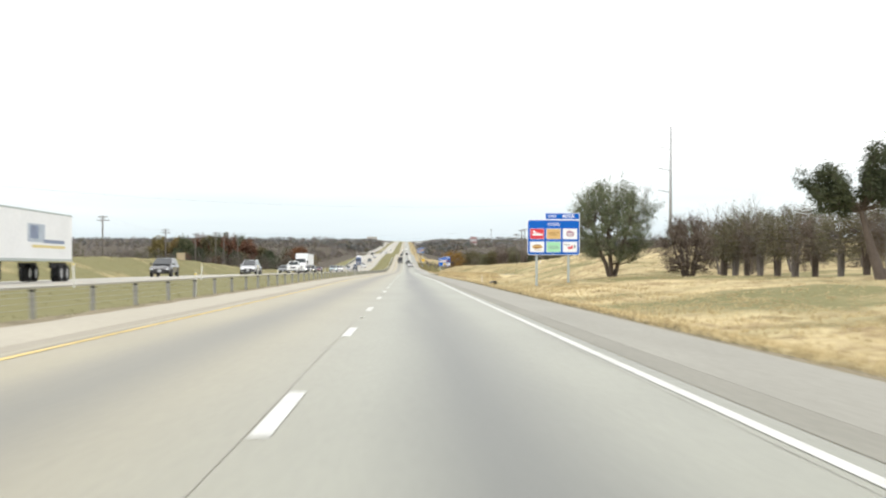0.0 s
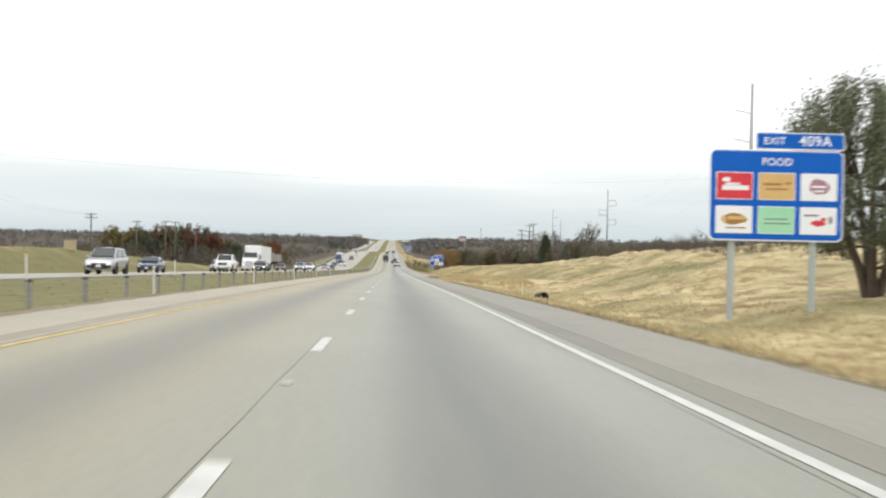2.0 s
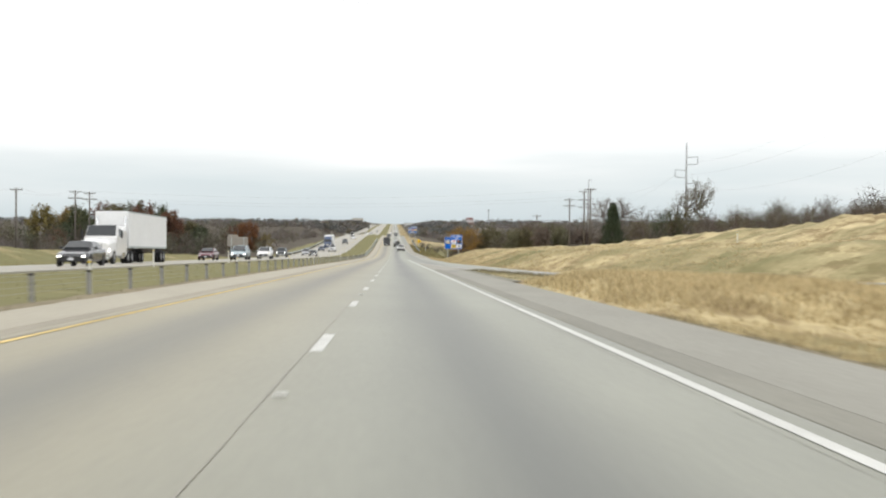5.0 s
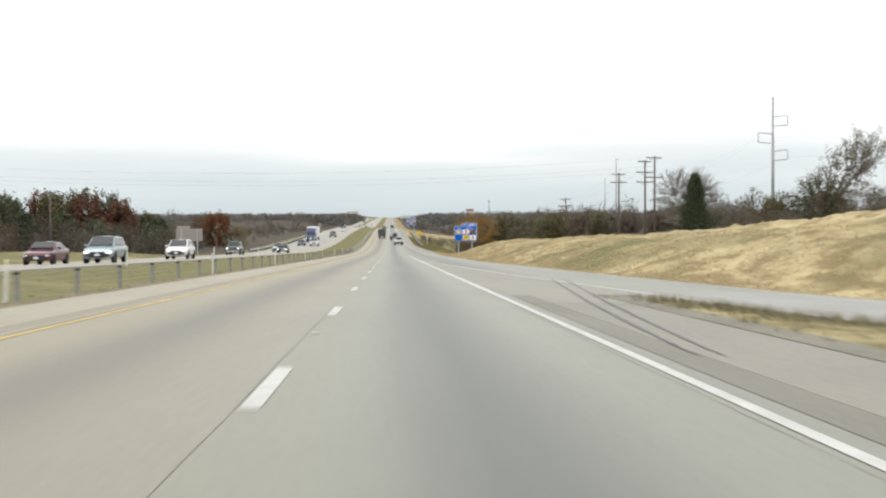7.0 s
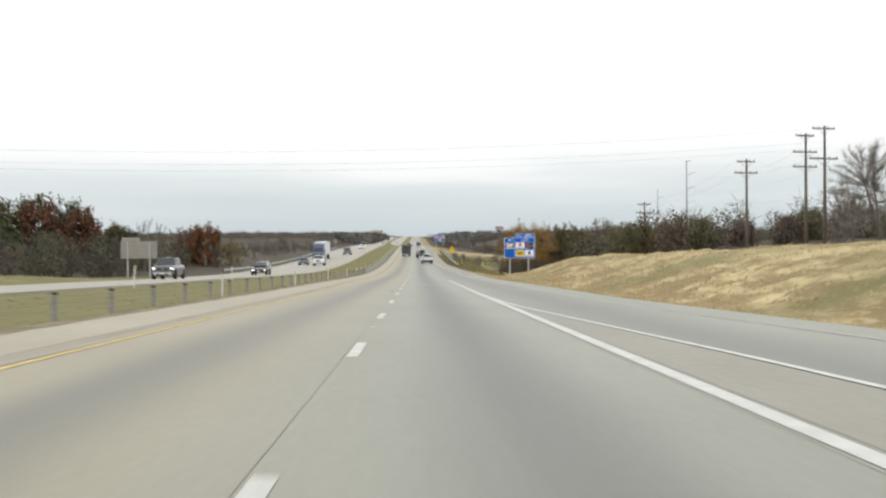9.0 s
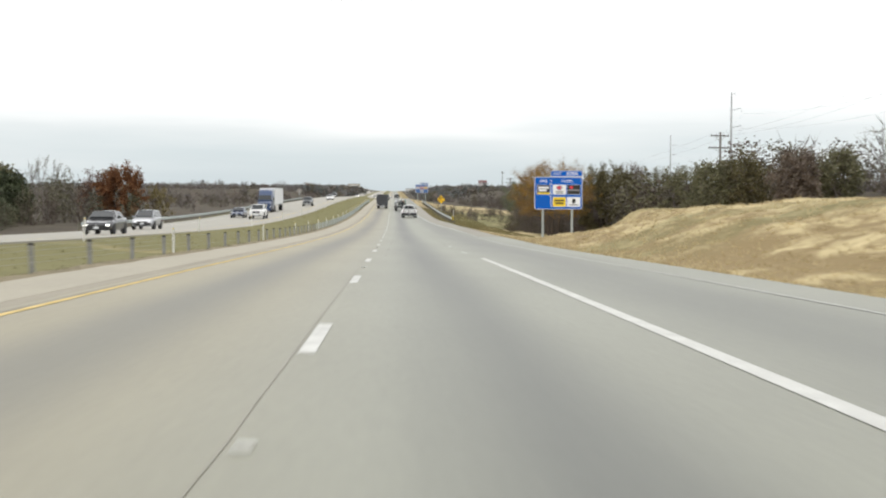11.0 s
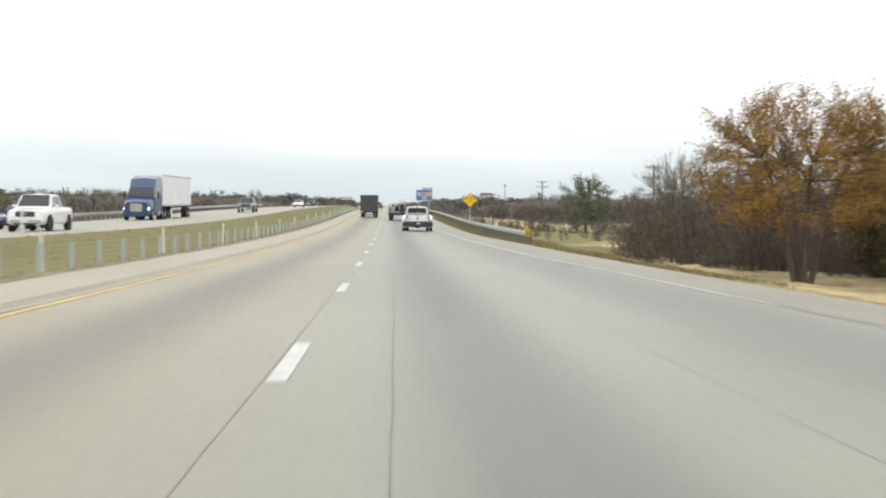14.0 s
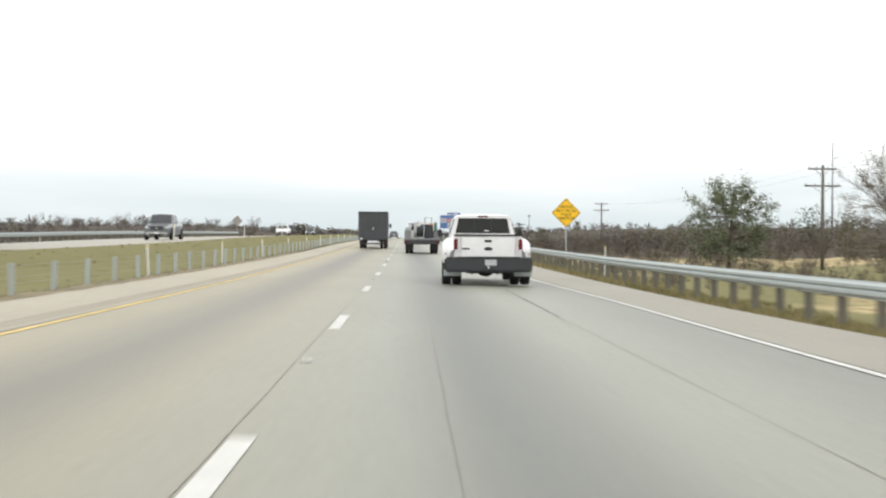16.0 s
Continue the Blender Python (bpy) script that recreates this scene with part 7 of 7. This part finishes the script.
    rod_part("axle", (-1.0, 1.15, 0.405), (1.0, 1.15, 0.405), 0.07, UNDER, t, seg=10)
    bm = bmesh.new()
    bmesh.ops.create_uvsphere(bm, u_segments=14, v_segments=8, radius=0.20, matrix=Matrix.Translation((0.0, 1.12, 0.42)) @ Matrix.Diagonal((1.3, 0.8, 1, 1)))
    part("differential", bm, UNDER, t, smooth_shade=True)
    box_part("chassis", (0, 2.9, 0.60), (1.0, 5.0, 0.18), UNDER, t, 0.02)
    # cab and bonnet
    loft("cab_lower", [(2.5, [(0, 0.45), (0.93, 0.45), (0.985, 0.60), (0.985, 1.22), (0.95, 1.34), (0, 1.34)]), (4.7, [(0, 0.45), (0.93, 0.45), (0.985, 0.60), (0.985, 1.20), (0.95, 1.30), (0, 1.32)]),
                       (6.0, [(0, 0.45), (0.93, 0.45), (0.97, 0.60), (0.97, 1.12), (0.90, 1.24), (0, 1.28)]), (6.25, [(0, 0.5), (0.85, 0.5), (0.88, 0.62), (0.88, 1.05), (0.82, 1.14), (0, 1.18)])], body, t)
    loft("cab_upper", [(2.52, [(0, 1.33), (0.93, 1.33), (0.925, 1.40), (0.80, 1.87), (0.72, 1.935), (0, 1.95)]), (2.9, [(0, 1.33), (0.94, 1.33), (0.935, 1.40), (0.81, 1.90), (0.73, 1.965), (0, 1.99)]),
                       (3.95, [(0, 1.33), (0.94, 1.33), (0.935, 1.40), (0.81, 1.89), (0.73, 1.955), (0, 1.98)]), (4.75, [(0, 1.30), (0.92, 1.30), (0.91, 1.33), (0.90, 1.34), (0.80, 1.35), (0, 1.36)])], body, t)
    quad_part("rear_window", [(-0.79, 2.52, 1.43), (0.79, 2.52, 1.43), (0.70, 2.52, 1.86), (-0.70, 2.52, 1.86)], GLASS_DARK, t, 0.012)
    for x in (-0.24, 0.24):
        box_part("window_bar", (x, 2.503, 1.645), (0.012, 0.012, 0.43), BLACK, t)
    box_part("window_sticker", (0.10, 2.500, 1.50), (0.14, 0.006, 0.035), PLATE, t)
    box_part("underbody_panel", (0, 0.55, 0.40), (1.2, 0.5, 0.14), UNDER, t, 0.03)
    for x in (-0.38, 0.32):
        rod_part("shock_absorber", (x, 1.0, 0.30), (x * 1.15, 0.9, 0.62), 0.04, UNDER, t)
    box_part("brake_lamp", (0, 2.515, 1.912), (0.30, 0.03, 0.045), TAIL_RED, t, 0.01)
    for s in (-1, 1):
        quad_part("side_window", [(s * 0.935, 2.75, 1.41), (s * 0.935, 3.55, 1.41), (s * 0.83, 3.55, 1.84), (s * 0.83, 2.8, 1.84)], GLASS_DARK, t, 0.01)
        quad_part("side_window", [(s * 0.935, 3.62, 1.41), (s * 0.925, 4.45, 1.41), (s * 0.84, 3.98, 1.83), (s * 0.83, 3.62, 1.84)], GLASS_DARK, t, 0.01)
        bm = bmesh.new()
        add_box(bm, s * 0.75, 6.22, 0.98, 0.30, 0.1, 0.28, 0.03)
        part("headlight", bm, LAMP_CLEAR, t)
    quad_part("windscreen", [(-0.84, 4.70, 1.37), (0.84, 4.70, 1.37), (0.72, 4.0, 1.92), (-0.72, 4.0, 1.92)], GLASS_DARK, t, 0.015)
    box_part("front_bumper", (0, 6.32, 0.62), (1.95, 0.2, 0.25), CHROME, t, 0.05)
    box_part("grille", (0, 6.27, 0.93), (1.1, 0.06, 0.36), CHROME, t, 0.02)
    return tagged(t, "white heavy-duty pickup truck with twin rear wheels", "pickup truck")


dually(lie(3.15, 553.6, road_z))


def box_truck(m):
    """Delivery truck seen from behind; tail at y = 0, nose at +y."""
    dark = material("dark_box_panel", (0.055, 0.057, 0.062), rough=0.55, var=0.2, scale=0.8, fine=6)
    t = empty("box_truck", m)
    bm = bmesh.new()
    add_box(bm, 0, 2.6, 1.83, 2.38, 5.2, 2.30, 0.04)
    part("cargo_box", bm, dark, t, "dark charcoal cargo box")
    for x in (-1.13, 1.13):
        box_part("corner_post", (x, -0.01, 1.83), (0.10, 0.05, 2.30), material("dark_box_trim", (0.085, 0.088, 0.095), rough=0.5, var=0.15), t, 0.008)
    for z in (0.72, 2.94):
        box_part("frame_rail", (0, -0.01, z), (2.36, 0.05, 0.10), BUMPER_GREY, t, 0.008)
    for i in range(5):
        box_part("door_slat", (0, -0.012, 0.98 + 0.40 * i), (2.12, 0.02, 0.398), dark, t, 0.002)
    box_part("door_handle", (0.02, -0.04, 1.62), (0.07, 0.05, 0.24), CHROME, t, 0.01)
    box_part("number_panel", (0.0, -0.04, 0.53), (0.85, 0.02, 0.22), PLATE, t, 0.006, "pale plate under the door")
    box_part("rear_bumper", (0, -0.03, 0.40), (2.2, 0.12, 0.10), BUMPER_GREY, t, 0.02)
    box_part("decal", (-0.95, -0.04, 0.80), (0.26, 0.01, 0.12), PLATE, t)
    for s in (-1, 1):
        box_part("tail_light", (s * 1.05, -0.04, 0.55), (0.12, 0.04, 0.08), TAIL_RED, t, 0.01)
        wheel(t, s * 0.96, 1.2, 0.40, 0.24)
        wheel(t, s * 0.68, 1.2, 0.40, 0.24)
        wheel(t, s * 0.98, 5.9, 0.40, 0.26)
        bm = bmesh.new()
        add_rod(bm, (s * 1.0, 5.7, 1.9), (s * 1.30, 5.6, 1.9), 0.025, seg=8)
        add_box(bm, s * 1.33, 5.6, 1.85, 0.18, 0.12, 0.38, 0.03)
        part("mirror", bm, BLACK, t)
    box_part("chassis", (0, 3.2, 0.58), (0.9, 6.0, 0.16), UNDER, t, 0.02)
    loft("cab", [(5.3, [(0, 0.5), (1.0, 0.5), (1.02, 0.7), (1.0, 1.5), (0.86, 2.2), (0, 2.25)]), (6.2, [(0, 0.5), (1.0, 0.5), (1.02, 0.7), (1.0, 1.45), (0.86, 2.1), (0, 2.15)]),
                 (6.9, [(0, 0.5), (1.0, 0.5), (1.0, 0.7), (0.98, 1.25), (0.9, 1.3), (0, 1.35)]), (7.5, [(0, 0.5), (0.95, 0.5), (0.95, 0.7), (0.93, 1.05), (0.85, 1.15), (0, 1.2)])], dark, t)
    return tagged(t, "dark charcoal box truck with a roll-up rear door", "truck")


box_truck(lie(-1.75, 621.5, road_z))


def service_truck(m):
    """Flatbed work truck with a crane post and gear; tail at y = 0."""
    grey = material("work_bed_grey", (0.22, 0.225, 0.22), rough=0.6, var=0.25, scale=1.5)
    t = empty("work_truck", m)
    box_part("flatbed", (0, 2.0, 0.98), (2.4, 4.0, 0.16), grey, t, 0.02)
    box_part("tail_board", (0, 0.02, 0.80), (2.4, 0.10, 0.30), BUMPER_GREY, t, 0.02)
    box_part("tool_box", (-0.95, 1.5, 1.32), (0.45, 2.6, 0.52), grey, t, 0.03)
    box_part("tool_box", (0.98, 1.9, 1.28), (0.4, 1.9, 0.44), grey, t, 0.03)
    rod_part("hose_reel", (-0.35, 0.7, 1.50), (0.10, 0.7, 1.50), 0.36, UNDER, t, seg=18)
    box_part("welder", (0.45, 1.2, 1.50), (0.62, 1.0, 0.92), BUMPER_GREY, t, 0.05)
    for x in (-0.40, 0.15):
        rod_part("reel_flange", (x - 0.02, 0.7, 1.50), (x + 0.02, 0.7, 1.50), 0.44, GALV, t, seg=18)
    for i, z in enumerate((1.62, 1.74, 1.86)):
        rod_part("pipe", (-1.05 + 0.10 * i, 0.4, z), (-0.95 + 0.10 * i, 3.9, z + 0.05), 0.05, PLATE, t)
    box_part("vice", (-1.0, 0.25, 1.66), (0.22, 0.3, 0.24), GALV, t, 0.04)
    box_part("vice_stand", (-1.0, 0.25, 1.30), (0.12, 0.14, 0.50), GREY, t, 0.02)
    rod_part("gas_bottle", (0.98, 2.9, 1.05), (0.98, 2.9, 2.15), 0.13, material("bottle_green", (0.05, 0.12, 0.09), rough=0.5, var=0.15), t, 0.11, seg=12)
    rod_part("gas_bottle", (0.70, 2.95, 1.05), (0.70, 2.95, 2.10), 0.13, BROWN, t, 0.11, seg=12)
    rod_part("tank", (-0.3, 2.6, 1.1), (-0.3, 2.6, 2.0), 0.24, material("tank_pale", (0.5, 0.5, 0.47), rough=0.5, var=0.15), t, seg=14)
    for x in (0.25, 0.72):
        rod_part("rack_post", (x, 3.6, 1.05), (x, 3.6, 2.5), 0.03, CHROME, t)
    rod_part("rack_bar", (0.25, 3.6, 2.48), (0.72, 3.6, 2.48), 0.03, CHROME, t)
    rod_part("crane_post", (-0.85, 3.3, 1.05), (-0.85, 3.3, 2.1), 0.11, PLATE, t, seg=10)
    rod_part("crane_boom", (-0.85, 3.3, 2.05), (-0.2, 1.6, 2.15), 0.08, PLATE, t, seg=8)
    for s in (-1, 1):
        box_part("tail_light", (s * 1.02, -0.04, 0.80), (0.22, 0.04, 0.11), TAIL_RED, t, 0.01)
        wheel(t, s * 0.98, 1.3, 0.42, 0.25)
        wheel(t, s * 0.70, 1.3, 0.42, 0.25)
        wheel(t, s * 0.95, 5.2, 0.42, 0.26)
        box_part("mud_flap", (s * 0.84, 0.75, 0.50), (0.56, 0.02, 0.45), BLACK, t)
    box_part("chassis", (0, 2.8, 0.72), (0.9, 5.4, 0.18), UNDER, t, 0.02)
    loft("cab", [(4.1, [(0, 0.6), (1.0, 0.6), (1.02, 0.8), (1.0, 1.5), (0.84, 2.1), (0, 2.15)]), (5.2, [(0, 0.6), (1.0, 0.6), (1.02, 0.8), (1.0, 1.45), (0.84, 2.05), (0, 2.1)]),
                 (5.8, [(0, 0.6), (1.0, 0.6), (1.0, 0.8), (0.98, 1.35), (0.9, 1.4), (0, 1.45)]), (6.7, [(0, 0.6), (0.95, 0.6), (0.95, 0.8), (0.93, 1.15), (0.85, 1.25), (0, 1.3)])], paint("work_white", (0.7, 0.7, 0.68)), t)
    quad_part("rear_window", [(-0.7, 4.1, 1.6), (0.7, 4.1, 1.6), (0.66, 4.1, 2.0), (-0.66, 4.1, 2.0)], GLASS_DARK, t, 0.012)
    return tagged(t, "grey flatbed work truck loaded with welding gear", "truck")


service_truck(lie(2.0, 604.5, road_z))


def semi(m, cab_paint, label, trailer_len=15.8, sleeper=True):
    """Articulated lorry with its nose towards -y at y = 0."""
    van = material("trailer_white", (0.72, 0.73, 0.73), rough=0.45, var=0.08, scale=0.4, fine=5)
    t = empty("semi_truck", m)
    loft("bonnet", [(0.0, [(0, 0.55), (0.95, 0.55), (1.0, 0.75), (0.98, 1.35), (0.80, 1.55), (0, 1.60)]), (0.5, [(0, 0.5), (1.08, 0.5), (1.15, 0.75), (1.10, 1.50), (0.90, 1.75), (0, 1.80)]),
                    (2.0, [(0, 0.5), (1.12, 0.5), (1.18, 0.75), (1.15, 1.65), (1.0, 1.92), (0, 1.95)])], cab_paint, t)
    top = 3.85 if sleeper else 2.9
    loft("cab", [(1.9, [(0, 0.6), (1.15, 0.6), (1.2, 0.8), (1.2, 1.9), (1.12, 2.0), (0, 2.02)]), (2.55, [(0, 0.6), (1.15, 0.6), (1.22, 0.8), (1.2, 2.2), (1.05, 2.85), (0, 2.9)]),
                 (3.3, [(0, 0.6), (1.15, 0.6), (1.22, 0.8), (1.22, 2.4), (1.08, top - 0.25), (0, top - 0.15)]), (5.2, [(0, 0.6), (1.15, 0.6), (1.22, 0.8), (1.22, 2.4), (1.15, top - 0.05), (0, top)])], cab_paint, t)
    quad_part("windscreen", [(-1.08, 1.94, 2.08), (1.08, 1.94, 2.08), (1.0, 2.50, 2.83), (-1.0, 2.50, 2.83)], GLASS_DARK, t, 0.05, 0.05)
    box_part("grille", (0, -0.01, 1.10), (1.05, 0.08, 0.72), CHROME, t, 0.04)
    box_part("front_bumper", (0, -0.06, 0.52), (2.35, 0.25, 0.36), cab_paint if sleeper else CHROME, t, 0.08)
    for s in (-1, 1):
        bm = bmesh.new()
        add_box(bm, s * 0.90, 0.12, 0.98, 0.34, 0.2, 0.26, 0.05)
        part("headlight", bm, LAMP_LIT, t)
        quad_part("side_window", [(s * 1.21, 2.45, 2.05), (s * 1.21, 3.2, 2.05), (s * 1.16, 3.2, 2.6), (s * 1.14, 2.6, 2.6)], GLASS_DARK, t, 0.02)
        box_part("mirror", (s * 1.45, 2.3, 2.2), (0.16, 0.14, 0.6), BLACK, t, 0.03)
        box_part("fuel_tank", (s * 0.98, 4.2, 0.68), (0.5, 1.3, 0.55), CHROME, t, 0.12)
        rod_part("exhaust", (s * 1.05, 5.35, 0.8), (s * 1.05, 5.35, 3.6), 0.07, CHROME, t, seg=10)
        wheel(t, s * 1.05, 1.15, 0.50, 0.28)
        for y in (5.9, 7.2):
            wheel(t, s * 1.08, y, 0.50, 0.26)
            wheel(t, s * 0.78, y, 0.50, 0.26)
        for y in (6.2 + trailer_len - 2.6, 6.2 + trailer_len - 1.35):
            wheel(t, s * 1.08, y, 0.50, 0.26)
            wheel(t, s * 0.78, y, 0.50, 0.26)
    box_part("chassis", (0, 4.6, 0.86), (0.9, 6.6, 0.2), UNDER, t, 0.02)
    bm = bmesh.new()
    add_box(bm, 0, 5.6 + trailer_len / 2, 2.62, 2.55, trailer_len, 2.78, 0.04)
    tr = part("trailer_body", bm, van, t, "white box trailer")
    for s in (-1, 1):
        box_part("side_rail", (s * 1.275, 5.6 + trailer_len / 2, 1.27), (0.03, trailer_len - 0.1, 0.14), GALV, tr)
        box_part("top_rail", (s * 1.275, 5.6 + trailer_len / 2, 3.95), (0.03, trailer_len - 0.1, 0.10), GALV, tr)
        box_part("bogie_frame", (s * 0.9, 5.6 + trailer_len - 1.8, 0.98), (0.14, 3.2, 0.3), UNDER, tr)
    for y in (9.2,):
        for s in (-1, 1):
            box_part("landing_leg", (s * 0.8, y, 0.72), (0.14, 0.14, 1.0), UNDER, tr)
    return t, tr, tagged(t, label, "truck")


semi(lie(OUT, 561.5, opp_z), paint("truck_blue", (0.018, 0.045, 0.12), 0.35, 0.0), "blue semi truck with white box trailer")
semi(lie(OUT, 247, opp_z), paint("truck_white_cab", (0.72, 0.72, 0.71)), "white semi truck with white box trailer", sleeper=False)
_, near_trailer, _ = semi(lie(OUT, 47.0, opp_z), paint("truck_white_cab", (0.72, 0.72, 0.71)), "white semi truck passing on the opposite road")
DECAL_GREY, DECAL_DARK, DECAL_YELLOW = material("faded_decal_grey", (0.36, 0.41, 0.47), rough=0.5, var=0.3, scale=1.5), material("faded_decal_blue", (0.16, 0.20, 0.29), rough=0.5, var=0.35, scale=2.0), material("faded_decal_yellow", (0.62, 0.52, 0.22), rough=0.5, var=0.2)
for y, z, ly, h, mat in ((14.0, 2.75, 3.2, 1.0, DECAL_GREY), (13.6, 2.80, 1.5, 0.72, DECAL_DARK), (16.5, 2.02, 6.5, 0.16, DECAL_YELLOW), (17.5, 2.32, 4.2, 0.20, DECAL_DARK)):
    box_part("decal", (1.283 + (0.004 if mat == DECAL_DARK else 0), y, z), (0.008, ly, h), mat, near_trailer)
